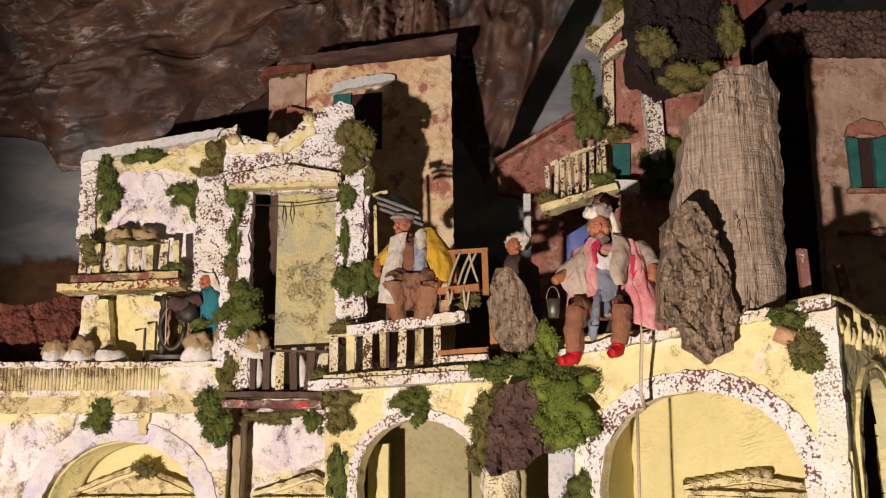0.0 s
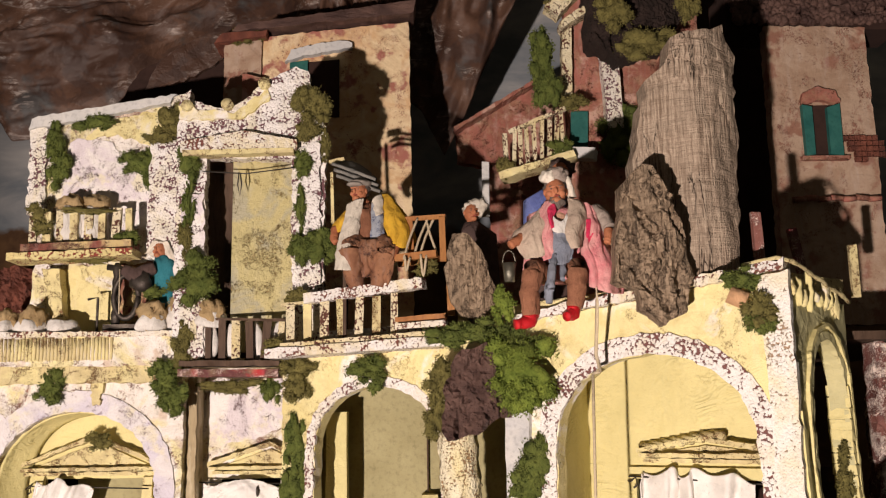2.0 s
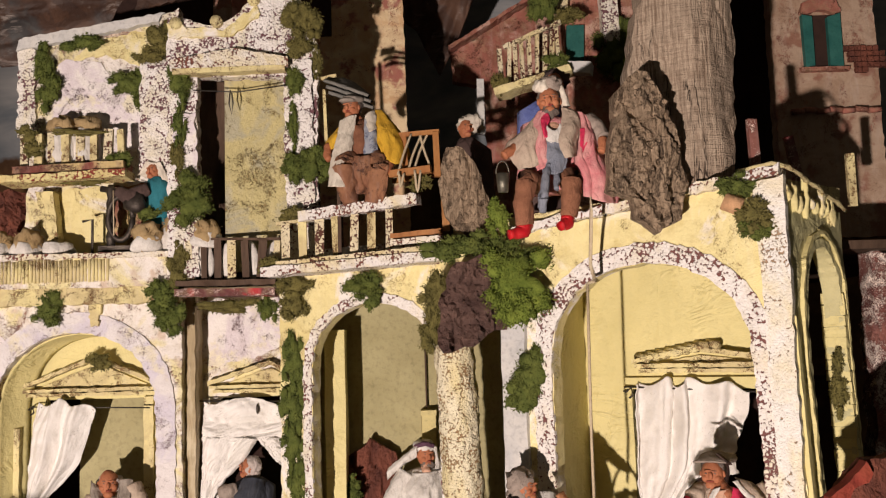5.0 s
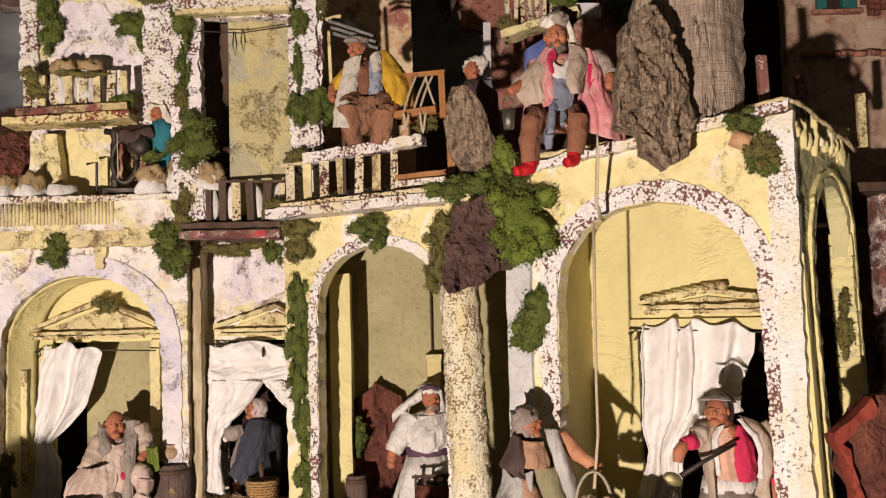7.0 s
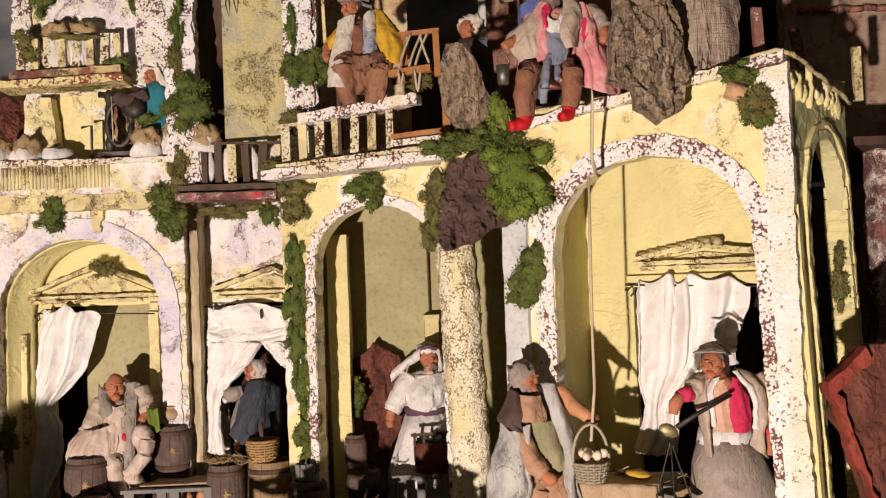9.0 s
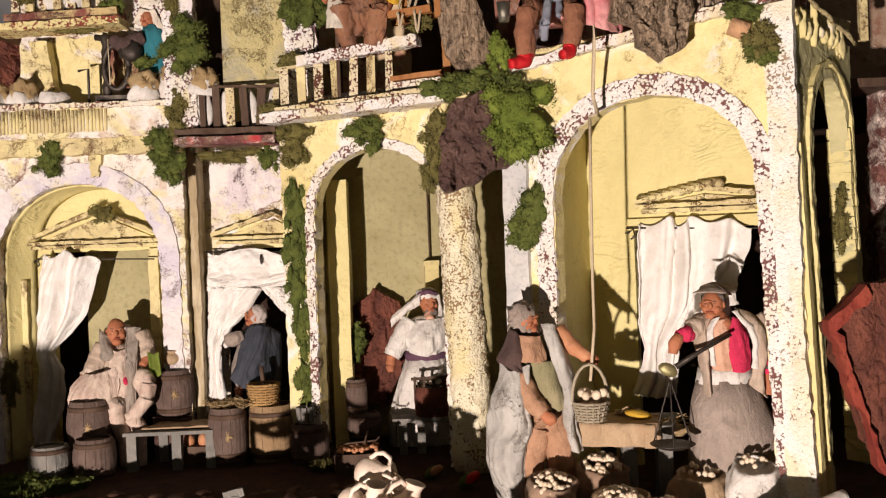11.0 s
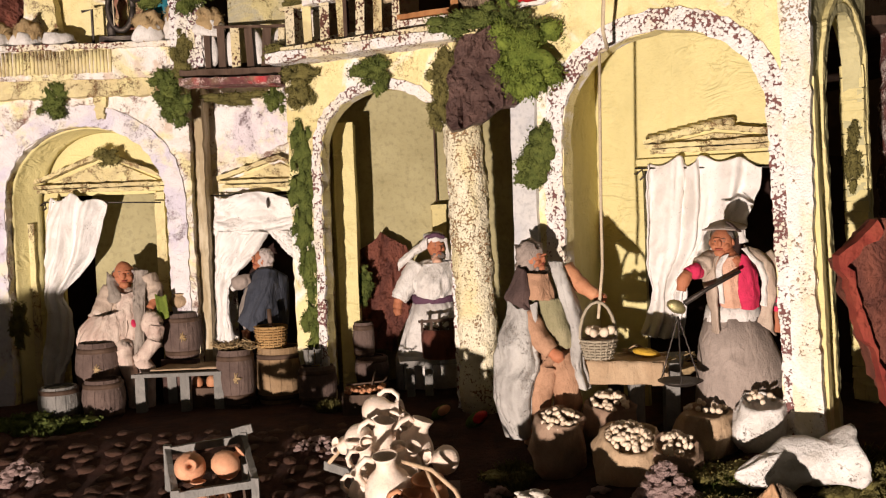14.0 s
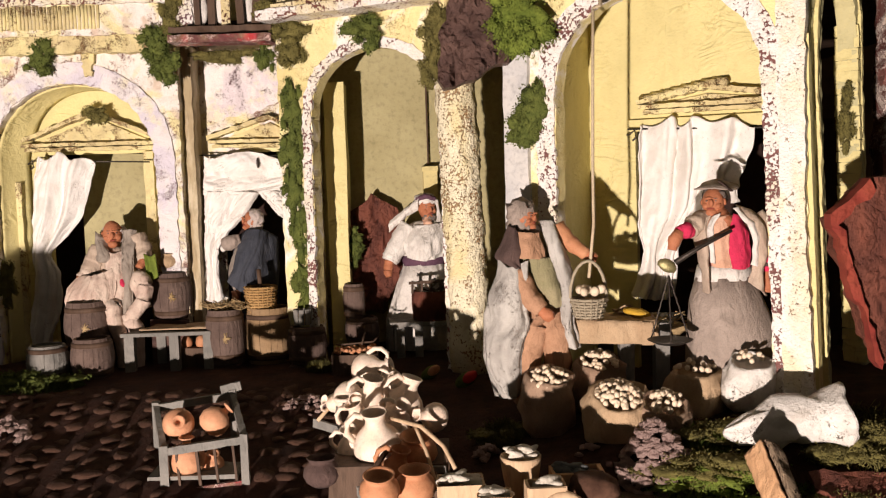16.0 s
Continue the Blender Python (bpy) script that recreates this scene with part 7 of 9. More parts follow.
for pts in (
        ((0.035, 1.612, 0.836), (0.021, 1.598, 0.798), (0.011, 1.585, 0.761)),
        ((0.054, 1.612, 0.838), (0.038, 1.598, 0.8), (0.027, 1.585, 0.763)),
        ((0.064, 1.612, 0.838), (0.048, 1.598, 0.801), (0.037, 1.585, 0.764)),
        ((0.049, 1.612, 0.837), (0.056, 1.598, 0.804), (0.066, 1.585, 0.772)),
        ((0.013, 1.578, 0.764), (0.015, 1.574, 0.739), (0.021, 1.578, 0.762)),
        ((0.039, 1.576, 0.767), (0.043, 1.572, 0.73), (0.049, 1.576, 0.766))):
    bm = bmesh.new()
    tube_bm(bm, [spline([V(q) for q in pts], k / 8) for k in range(9)], 0.0022, 6)
    part("cord", bm, "rope", lo)
pn = thing("wood_panel", "low brown wooden panel and posts behind the handrail", "panel")
board(pn, "post", (0.0870, 1.5700, 0.7222), (0.0880, 1.5700, 0.6636), 0.012, 0.010, "orange_wood")
board(pn, "rail", (-0.0032, 1.6000, 0.6608), (0.0807, 1.5700, 0.6638), 0.008, 0.010, "orange_wood")
board(pn, "rail", (-0.0035, 1.6000, 0.6495), (0.0803, 1.5700, 0.6518), 0.010, 0.010, "rail_white")

# washing line and hook in the ruin doorway
bm = bmesh.new()
tube_bm(bm, [(-0.3530, 1.7000, 0.9454), (-0.2748, 1.7000, 0.9404), (-0.1865, 1.7000, 0.9513)], 0.0012, 5)
tube_bm(bm, [(-0.2874, 1.7000, 0.9437), (-0.2899, 1.7000, 0.9202), (-0.2852, 1.7000, 0.8990), (-0.2826, 1.7000, 0.9202), (-0.2852, 1.7000, 0.9415)], 0.0013, 5)
tagged(finish("wire_line", bm, "wire"), "thin wire with a hook across the ruin doorway", "wire")


def sack(name, label, c, r, h, material, fill, n, seed, hay=False, tilt=0.0, mouth=0.8, lumps=0.006):
    """A standing sack with a rolled mouth, filled with n nuts or a heap of hay."""
    s = thing(name, label, "sack", "sacks")
    c = V(c)
    m = Matrix.Translation(c) @ pose(0, 0, 0, tilt, 0, 0)
    bm = bmesh.new()
    prof = [(r * 0.86, 0), (r * 1.05, h * 0.2), (r * 1.08, h * 0.45), (r * 0.98, h * 0.75), (r * mouth * 1.12, h * 0.95), (r * mouth * 1.06, h * 1.03), (r * mouth * 0.92, h * 1.0), (r * mouth * 0.85, h * 0.86)]
    lathe_bm(bm, prof, m, 30, 0, True, 0.34, seed)
    for v in bm.verts:
        v.co += lumps * 0.9 * V((noise.noise(v.co * 70), noise.noise(v.co * 70 + V((4, 0, 0))), 0.6 * noise.noise(v.co * 70 + V((0, 4, 0)))))
    part("bag", bm, material, s)
    rr = random.Random(seed)
    if hay:
        bm = bmesh.new()
        blob_bm(bm, m @ V((0, 0, h * 1.05)), (r * 1.02, r * 0.9, r * 1.05), (0, 0, 0), 0, 3, 0.35, 120, seed)
        for k in range(140):
            a, b2 = rr.uniform(0, 6.28), rr.uniform(0, 1.3)
            d = V((math.cos(a) * math.cos(b2), math.sin(a) * math.cos(b2), math.sin(b2)))
            p = m @ V((0, 0, h * 0.98)) + V((d.x * r * 0.95, d.y * r * 0.85, d.z * r * 0.85))
            t = V((rr.uniform(-1, 1), rr.uniform(-1, 1), rr.uniform(-0.6, 0.8))) * 0.010
            w = d.cross(t).normalized() * 0.0006
            bm.faces.new([bm.verts.new(q) for q in (p - w, p + w, p + w + t, p - w + t)])
        tagged(part("hay", bm, "straw", s), kind="stuff")
    for k in range(n):
        a, q = rr.uniform(0, 6.28), math.sqrt(rr.random()) * r * mouth * 0.88
        bm = bmesh.new()
        z = h * 0.95 + 0.014 * (1 - (q / (r * mouth)) ** 2)
        blob_bm(bm, m @ V((q * math.cos(a), q * math.sin(a), z + rr.uniform(-0.002, 0.003))), (0.0052, 0.0040, 0.0038), (rr.uniform(0, 90), rr.uniform(0, 90), rr.uniform(0, 180)), 0, 1)
        part("nut", bm, fill, s)
    return s


for k, (p, r, h, hay) in enumerate((((-0.7099, 1.7450, 0.6617), 0.020, 0.022, True), ((-0.6616, 1.7450, 0.6613), 0.024, 0.022, True), ((-0.6111, 1.7500, 0.6615), 0.025, 0.022, False), ((-0.4446, 1.7350, 0.6593), 0.026, 0.026, True), ((-0.3966, 1.7450, 0.6807), 0.022, 0.040, True), ((-0.3373, 1.7250, 0.6765), 0.025, 0.024, True))):
    p = V(p)
    sack("flour_sack", "small white cloth sack " + ("with hay" if hay else "open and half empty") + " on the terrace parapet", (p.x, p.y, 0.660 if k < 4 else 0.664), r, h, "linen", "nut", 0, 20 + k, hay)
for k, p in enumerate(((-0.6058, 1.7600, 0.9041), (-0.5647, 1.7650, 0.9081))):
    p = V(p)
    sack("balcony_sack", "white cloth sack with hay on the high balcony", (p.x, p.y, 0.83), 0.024, 0.062, "linen", "nut", 0, 30 + k, True)
bm = bmesh.new()
for k in range(4):
    blob_bm(bm, V((-0.3407, 1.7100, 0.6898)) + V((0.040 * k + 0.004, 0.010, -0.052)), (0.015, 0.007, 0.036), (0, 0, 0), 0, 2, 0.2, 60, k)
tagged(finish("laundry", bm, "linen"), "white cloth bundles behind the balcony posts", "cloth")

wn = thing("spinning_winch", "dark iron winch with a wheel and crank on the terrace", "winch")
bm = bmesh.new()
base = V((-0.5027, 1.7500, 0.6606))
base.z = 0.662
box_bm(bm, base + V((0.0, 0, 0.006)), (0.06, 0.03, 0.012), None, 0.001)
part("base", bm, "iron", wn)
bm = bmesh.new()
lathe_bm(bm, [(0.007, 0), (0.009, 0.02), (0.006, 0.03), (0.010, 0.05), (0.006, 0.06), (0.009, 0.08), (0.006, 0.09), (0.010, 0.105), (0.004, 0.115)], Matrix.Translation(base + V((-0.012, 0, 0.010))), 10)
part("post", bm, "iron", wn)
bm = bmesh.new()
tube_bm(bm, [base + V((0.008 + 0.022 * math.cos(a), -0.008, 0.062 + 0.04 * math.sin(a))) for a in [6.283 * k / 18 for k in range(19)]], 0.0055, 6)
part("wheel", bm, "iron", wn)
bm = bmesh.new()
tube_bm(bm, [base + V((-0.03, 0, 0.118)), base + V((0.03, 0, 0.108))], 0.006, 8)
blob_bm(bm, base + V((0.035, -0.006, 0.09)), (0.022, 0.014, 0.02), (0, 0, 0), 0, 2, 0.4, 70)
part("spool", bm, "iron", wn)
bm = bmesh.new()
tube_bm(bm, [base + V((-0.045, 0, 0.0)), base + V((-0.045, 0, 0.062)), base + V((-0.062, -0.004, 0.058))], 0.0025, 6)
part("crank", bm, "iron", wn)
bm = bmesh.new()
tube_bm(bm, [base + V((-0.004, -0.012, 0.112)), base + V((-0.002, -0.014, 0.03))], 0.0012, 5)
part("thread", bm, "rope", wn)

# pebbles of the far roof
rf = thing("pebble_roof", "dark roof of small round stones on the pink house", "roof")
bm = bmesh.new()
rr = random.Random(2)
for k in range(950):
    pz = rr.uniform(0, 0.10)
    blob_bm(bm, (rr.uniform(0.68, 1.02), 1.798 + 0.25 * pz + rr.uniform(0, 0.012), 1.270 + pz), [rr.uniform(0.005, 0.0095)] * 3, (0, 0, 0), 0, 1)
tagged(part("pebbles", bm, "bark_dark", rf), kind="stuff")
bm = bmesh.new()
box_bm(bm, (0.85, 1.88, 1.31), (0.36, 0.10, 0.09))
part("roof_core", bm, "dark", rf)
bm = bmesh.new()
bar_bm(bm, (0.58, 1.76, 1.34), (0.84, 1.74, 1.56), 0.05, 0.02, (0, 1, 0), 0.003)
part("roof_beam", bm, "bark_red", rf, "slanting brown roof beam")


# ---- curtains ----
def curtain(label, panels, fold, folds, seed, rod):
    """Starched cloth on a rod: smooth sheets through rows of points, in deep uneven folds that sag over the rod at the top."""
    c = thing("curtain", label, "curtain", "doorway curtains")
    for k, rows in enumerate(panels):
        rows = [[V(p) for p in r] for r in rows]

        def fn(s, t, rows=rows, k=k):
            p = surface(rows, s, t)
            ph = s * folds[k] * 6.283 + seed + 1.6 * noise.noise((s * 2.2 + seed, t * 1.1, k)) + 0.8 * t
            deep = 0.55 + 0.45 * math.sin(math.pi * min(1, t * 1.6 + 0.15))
            p.y -= fold * deep * (1.0 - abs(math.sin(ph * 0.5)) * 1.7) + 0.25 * fold * math.sin(ph * 1.7 + 2 * t)
            p.y -= 0.010 * noise.noise((s * 3 + seed, t * 4, 2 + k)) + 0.0035 * (1 - 2 * abs(noise.noise((s * 7 + 3 * t, t * 9 + seed, 5)))) + 0.0012 * noise.noise((s * 40, t * 60, seed))
            p.z += (0.006 * math.sin(ph) * (1 - t) ** 3 if k == 0 else 0) + 0.003 * noise.noise((s * 16, seed, k)) * t ** 4
            p.x += 0.0025 * noise.noise((t * 18, seed, s * 2)) * (1 if s > 0.9 or s < 0.1 else 0.3)
            return p
        bm = bmesh.new()
        sheet_bm(bm, fn, 84, 70, 0, 0.0018)
        part("cloth", bm, "stiff_linen", c)
    bm = bmesh.new()
    tube_bm(bm, [V(p) for p in rod], 0.0014, 6)
    part("rod", bm, "wire", c)
    return c


M["stiff_linen"] = stucco("starched_white_linen", (0.80, 0.77, 0.73), (0.72, 0.69, 0.64), 0.4, (0.22, 0.19, 0.16), -0.62, 0.45, (0.55, 0.51, 0.46))
curtain("starched white linen curtain in deep folds across the doorway", [[
    [(0.381, 1.55, 0.400), (0.397, 1.54, 0.409), (0.426, 1.521, 0.412), (0.444, 1.509, 0.406), (0.465, 1.496, 0.414), (0.497, 1.473, 0.406), (0.529, 1.45, 0.399)],
    [(0.377, 1.551, 0.367), (0.396, 1.54, 0.371), (0.425, 1.521, 0.372), (0.445, 1.508, 0.371), (0.465, 1.495, 0.372), (0.496, 1.473, 0.369), (0.525, 1.452, 0.368)],
    [(0.379, 1.55, 0.322), (0.396, 1.539, 0.326), (0.424, 1.521, 0.325), (0.445, 1.507, 0.325), (0.463, 1.496, 0.325), (0.488, 1.478, 0.324), (0.513, 1.46, 0.326)],
    [(0.378, 1.55, 0.277), (0.393, 1.54, 0.277), (0.421, 1.522, 0.277), (0.441, 1.509, 0.279), (0.454, 1.5, 0.28), (0.477, 1.485, 0.29), (0.502, 1.468, 0.295)],
    [(0.377, 1.55, 0.241), (0.391, 1.541, 0.237), (0.409, 1.529, 0.237), (0.423, 1.52, 0.239), (0.434, 1.513, 0.243), (0.443, 1.507, 0.251), (0.452, 1.502, 0.259)],
    [(0.384, 1.545, 0.205), (0.401, 1.534, 0.205), (0.418, 1.523, 0.210), (0.433, 1.513, 0.220)],
    [(0.378, 1.548, 0.173), (0.398, 1.535, 0.168), (0.415, 1.524, 0.170), (0.430, 1.514, 0.178)],
    [(0.367, 1.554, 0.137), (0.389, 1.54, 0.133), (0.409, 1.527, 0.134), (0.426, 1.516, 0.140)]]], 0.013, (3.6,), 1, [(0.366, 1.562, 0.402), (0.58, 1.425, 0.392)])
curtain("starched white linen curtain knotted aside in an arched doorway", [[
    [(-0.660, 1.80, 0.391), (-0.637, 1.80, 0.396), (-0.612, 1.80, 0.396), (-0.584, 1.80, 0.388), (-0.556, 1.80, 0.379)],
    [(-0.670, 1.80, 0.355), (-0.646, 1.80, 0.356), (-0.621, 1.80, 0.355), (-0.595, 1.80, 0.352), (-0.569, 1.80, 0.339)],
    [(-0.677, 1.80, 0.299), (-0.654, 1.80, 0.298), (-0.633, 1.80, 0.295), (-0.610, 1.80, 0.289), (-0.587, 1.80, 0.284)],
    [(-0.680, 1.80, 0.252), (-0.665, 1.80, 0.252), (-0.649, 1.80, 0.250), (-0.635, 1.80, 0.248), (-0.622, 1.80, 0.245)],
    [(-0.681, 1.80, 0.214), (-0.663, 1.80, 0.214), (-0.648, 1.80, 0.216)],
    [(-0.679, 1.80, 0.177), (-0.655, 1.80, 0.176), (-0.634, 1.80, 0.180)],
    [(-0.687, 1.80, 0.114), (-0.661, 1.80, 0.109), (-0.636, 1.80, 0.116)],
    [(-0.690, 1.80, 0.083), (-0.667, 1.80, 0.080), (-0.648, 1.80, 0.081)],
    [(-0.691, 1.80, 0.052), (-0.674, 1.80, 0.048), (-0.660, 1.80, 0.050)]]], 0.010, (2.2,), 2, [(-0.675, 1.806, 0.388), (-0.46, 1.806, 0.380)])
curtain("starched white linen curtain parted over the narrow doorway", [
    [[(-0.361, 1.808, 0.387), (-0.323, 1.808, 0.389), (-0.283, 1.808, 0.387), (-0.243, 1.808, 0.385), (-0.204, 1.808, 0.382)],
     [(-0.364, 1.808, 0.342), (-0.325, 1.808, 0.337), (-0.285, 1.808, 0.336), (-0.245, 1.808, 0.335), (-0.206, 1.808, 0.336)],
     [(-0.366, 1.808, 0.316), (-0.329, 1.808, 0.314), (-0.293, 1.808, 0.313), (-0.264, 1.808, 0.315), (-0.208, 1.808, 0.308)]],
    [[(-0.364, 1.803, 0.322), (-0.338, 1.803, 0.322), (-0.312, 1.803, 0.321), (-0.287, 1.803, 0.320), (-0.263, 1.803, 0.318)],
     [(-0.364, 1.803, 0.286), (-0.349, 1.803, 0.283), (-0.331, 1.803, 0.281), (-0.314, 1.803, 0.278), (-0.293, 1.803, 0.274)],
     [(-0.365, 1.803, 0.251), (-0.344, 1.803, 0.246), (-0.325, 1.803, 0.244)],
     [(-0.366, 1.803, 0.215), (-0.354, 1.803, 0.212), (-0.341, 1.803, 0.214)],
     [(-0.368, 1.803, 0.166), (-0.355, 1.803, 0.165), (-0.343, 1.803, 0.167)],
     [(-0.370, 1.803, 0.124), (-0.352, 1.803, 0.117), (-0.334, 1.803, 0.117)]],
    [[(-0.266, 1.803, 0.320), (-0.243, 1.803, 0.319), (-0.224, 1.803, 0.318), (-0.205, 1.803, 0.315)],
     [(-0.246, 1.803, 0.297), (-0.233, 1.803, 0.299), (-0.217, 1.803, 0.298), (-0.204, 1.803, 0.296)],
     [(-0.227, 1.803, 0.276), (-0.218, 1.803, 0.279), (-0.209, 1.803, 0.278), (-0.201, 1.803, 0.276)],
     [(-0.199, 1.803, 0.244), (-0.198, 1.803, 0.247), (-0.197, 1.803, 0.250), (-0.195, 1.803, 0.252)]]], 0.004, (1.5, 1.6, 1.0), 3, [(-0.372, 1.812, 0.389), (-0.196, 1.812, 0.383)])

# small iron hooks beside the doorways
for p in ((-0.6836, 1.8200, 0.3830), (-0.3553, 1.8250, 0.3733), (0.3692, 1.5700, 0.3938)):
    p = V(p)
    bm = bmesh.new()
    tube_bm(bm, [p + V((0, 0.012, 0)), p + V((0, -0.006, 0)), p + V((0.008, -0.008, 0.006)), p + V((0.010, -0.008, -0.006)), p + V((0.004, -0.008, -0.010))], 0.0018, 6)
    tagged(finish("iron_hook", bm, "iron"), "small bent iron hook beside a doorway", "hook")
bm = bmesh.new()
blob_bm(bm, (-0.2620, 1.8000, 0.3716), (0.003, 0.004, 0.010), (0, 0, 0), 0, 2, 0.2, 90)
tagged(finish("curtain_weight", bm, "iron"), "small dark iron clip on the curtain", "clip")


# ---- things of the square ----
def on_ground(p, lift=0.0):
    return V((p[0], p[1], ground_z(p[0], p[1]) + lift))


def barrel(label, p, r, h, material="barrel", z=None, mark=True, n=14, seed=0, tilt=0.0):
    """A stave barrel with hoops and a sunken lid."""
    b = thing("barrel", label, "barrel", "barrels")
    base = on_ground(p, -0.002) if z is None else V((p[0], p[1], z))
    m = Matrix.Translation(base) @ pose(0, 0, 0, 0, tilt, 17 * seed)
    hs = [0, 0.12, 0.3, 0.5, 0.7, 0.88, 1.0]
    for k in range(n):
        a0, a1 = 2 * math.pi * k / n, 2 * math.pi * (k + 0.965) / n
        bm = bmesh.new()
        out, inn = [], []
        for t in hs:
            rr = r * (0.77 + 0.25 * math.sin(math.pi * (0.08 + 0.84 * t)))
            out.append([bm.verts.new(m @ V((rr * math.cos(a), rr * math.sin(a), h * t))) for a in (a0, (a0 + a1) / 2, a1)])
            inn.append([bm.verts.new(m @ V(((rr - 0.004) * math.cos(a), (rr - 0.004) * math.sin(a), h * t))) for a in (a0, (a0 + a1) / 2, a1)])
        for i in range(len(hs) - 1):
            for j in range(2):
                bm.faces.new((out[i][j], out[i][j + 1], out[i + 1][j + 1], out[i + 1][j]))
                bm.faces.new((inn[i][j + 1], inn[i][j], inn[i + 1][j], inn[i + 1][j + 1]))
            bm.faces.new((out[i][0], out[i + 1][0], inn[i + 1][0], inn[i][0]))
            bm.faces.new((out[i + 1][2], out[i][2], inn[i][2], inn[i + 1][2]))
        for j in range(2):
            bm.faces.new((out[-1][j], out[-1][j + 1], inn[-1][j + 1], inn[-1][j]))
            bm.faces.new((out[0][j + 1], out[0][j], inn[0][j], inn[0][j + 1]))
        part("stave", bm, material, b)
    bm = bmesh.new()
    lathe_bm(bm, [(r * 0.79, h * 0.03), (r * 0.93, h * 0.4), (r * 0.93, h * 0.6), (r * 0.79, h * 0.93)], m, 20)
    part("lid", bm, material, b)
    for t in (0.13, 0.85):
        rr = r * (0.77 + 0.25 * math.sin(math.pi * (0.08 + 0.84 * t))) + 0.0008
        bm = bmesh.new()
        lathe_bm(bm, [(rr - 0.002, h * t - 0.004), (rr, h * t - 0.004), (rr, h * t + 0.004), (rr - 0.002, h * t + 0.004)], m, 28, 0, False)
        part("hoop", bm, "dark_wood", b)
    if mark:
        bm = bmesh.new()
        f = base + V((0.2 * r, -r * 1.0, h * 0.5))
        rr = random.Random(seed)
        for k in range(26):
            a = rr.uniform(0, 6.28)
            q = f + V((math.cos(a), 0, math.sin(a))) * rr.uniform(0.003, 0.010)
            tube_bm(bm, [f + V((0, -0.001, 0)), q + V((0, 0.001, 0))], 0.0009, 4)
        part("straw_rosette", bm, "straw", b, "straw rosette on the staves")
    return b


barrel("dark wooden barrel with a straw rosette", (-0.5517, 1.7000, 0.0741), 0.039, 0.086, z=(-0.5529, 1.7000, 0.0543)[2], seed=1)
barrel("dark tapered barrel standing in the shade", (-0.5250, 1.6400, -0.0077), 0.035, 0.066, mark=False, seed=2)
barrel("small weathered wooden keg on grass", (-0.6000, 1.6400, 0.0170), 0.034, 0.056, "grey_wood", mark=False, seed=3)
barrel("dark wooden barrel behind the bench", (-0.4191, 1.7600, 0.1025), 0.035, 0.082, z=(-0.4193, 1.7600, 0.0984)[2], seed=4)
barrel("dark wooden barrel topped with hay", (-0.3120, 1.6900, 0.0180), 0.034, 0.092, z=(-0.3115, 1.6900, 0.0279)[2], seed=5)
barrel("broad tan wooden barrel under a basket", (-0.2404, 1.7200, 0.0195), 0.044, 0.098, "barrel_tan", z=(-0.2404, 1.7200, 0.0195)[2], mark=False, seed=6)
barrel("short weathered barrel beside the pier", (-0.1687, 1.6700, 0.0308), 0.034, 0.062, "barrel", z=(-0.1689, 1.6700, 0.0269)[2], mark=False, seed=7)
barrel("small dark jar-shaped barrel in the niche", (-0.0935, 1.7700, 0.0879), 0.020, 0.062, z=(-0.0936, 1.7700, 0.0859)[2], mark=False, seed=8)
barrel("low dark tub under the small barrel", (-0.0803, 1.7600, 0.0373), 0.031, 0.045, z=(-0.0801, 1.7600, 0.0424)[2], mark=False, seed=9)
for p, r in (((-0.5529, 1.7000, 0.0543), 0.03), ((-0.4193, 1.7600, 0.0984), 0.035), ((-0.3115, 1.6900, 0.0279), 0.03), ((-0.2404, 1.7200, 0.0195), 0.04), ((-0.1689, 1.6700, 0.0269), 0.03), ((-0.0801, 1.7600, 0.0424), 0.03)):
    bm = bmesh.new()
    g = ground_z(p[0], p[1]) - 0.01
    if p[2] - g > 0.004:
        box_bm(bm, (p[0], p[1], (p[2] + g) / 2 - 0.001), (r * 1.8, r * 1.6, p[2] - g), None, 0.003)
        tagged(finish("stone_block", bm, "bark_dark"), "dark block of bark under a barrel", "block")
    else:
        bm.free()


def basket(name, label, c, r, h, material, rows=9, n=18, taper=0.75, handle=True, thick=0.0018):
    """A woven basket: upright stakes and rings that pass in front of and behind them."""
    b = thing(name, label, "basket", "baskets")
    c = V(c)
    for k in range(n):
        a = 6.283 * k / n
        bm = bmesh.new()
        tube_bm(bm, [c + V((r * taper * math.cos(a), r * taper * math.sin(a), 0)), c + V((r * math.cos(a), r * math.sin(a), h))], thick * 0.7, 5)
        part("stake", bm, material, b)
    for j in range(rows):
        t = (j + 0.5) / rows
        rr = r * (taper + (1 - taper) * t)
        bm = bmesh.new()
        tube_bm(bm, [c + V(((rr + thick * (1 if (k + j) % 2 else -1)) * math.cos(6.283 * k / n), (rr + thick * (1 if (k + j) % 2 else -1)) * math.sin(6.283 * k / n), h * t)) for k in range(n + 1)], h / rows * 0.48, 5)
        part("weave", bm, material, b)
    bm = bmesh.new()
    lathe_bm(bm, [(r * taper * 0.95, 0.001), (r * 0.93, h * 0.9)], Matrix.Translation(c), 16)
    part("lining", bm, "burlap_dark", b)
    if handle:
        bm = bmesh.new()
        tube_bm(bm, [c + V((r * math.cos(a), 0, h + handle * math.sin(a))) for a in [math.pi * k / 10 for k in range(11)]], thick * 1.2, 6)
        part("handle", bm, material, b)
    return b


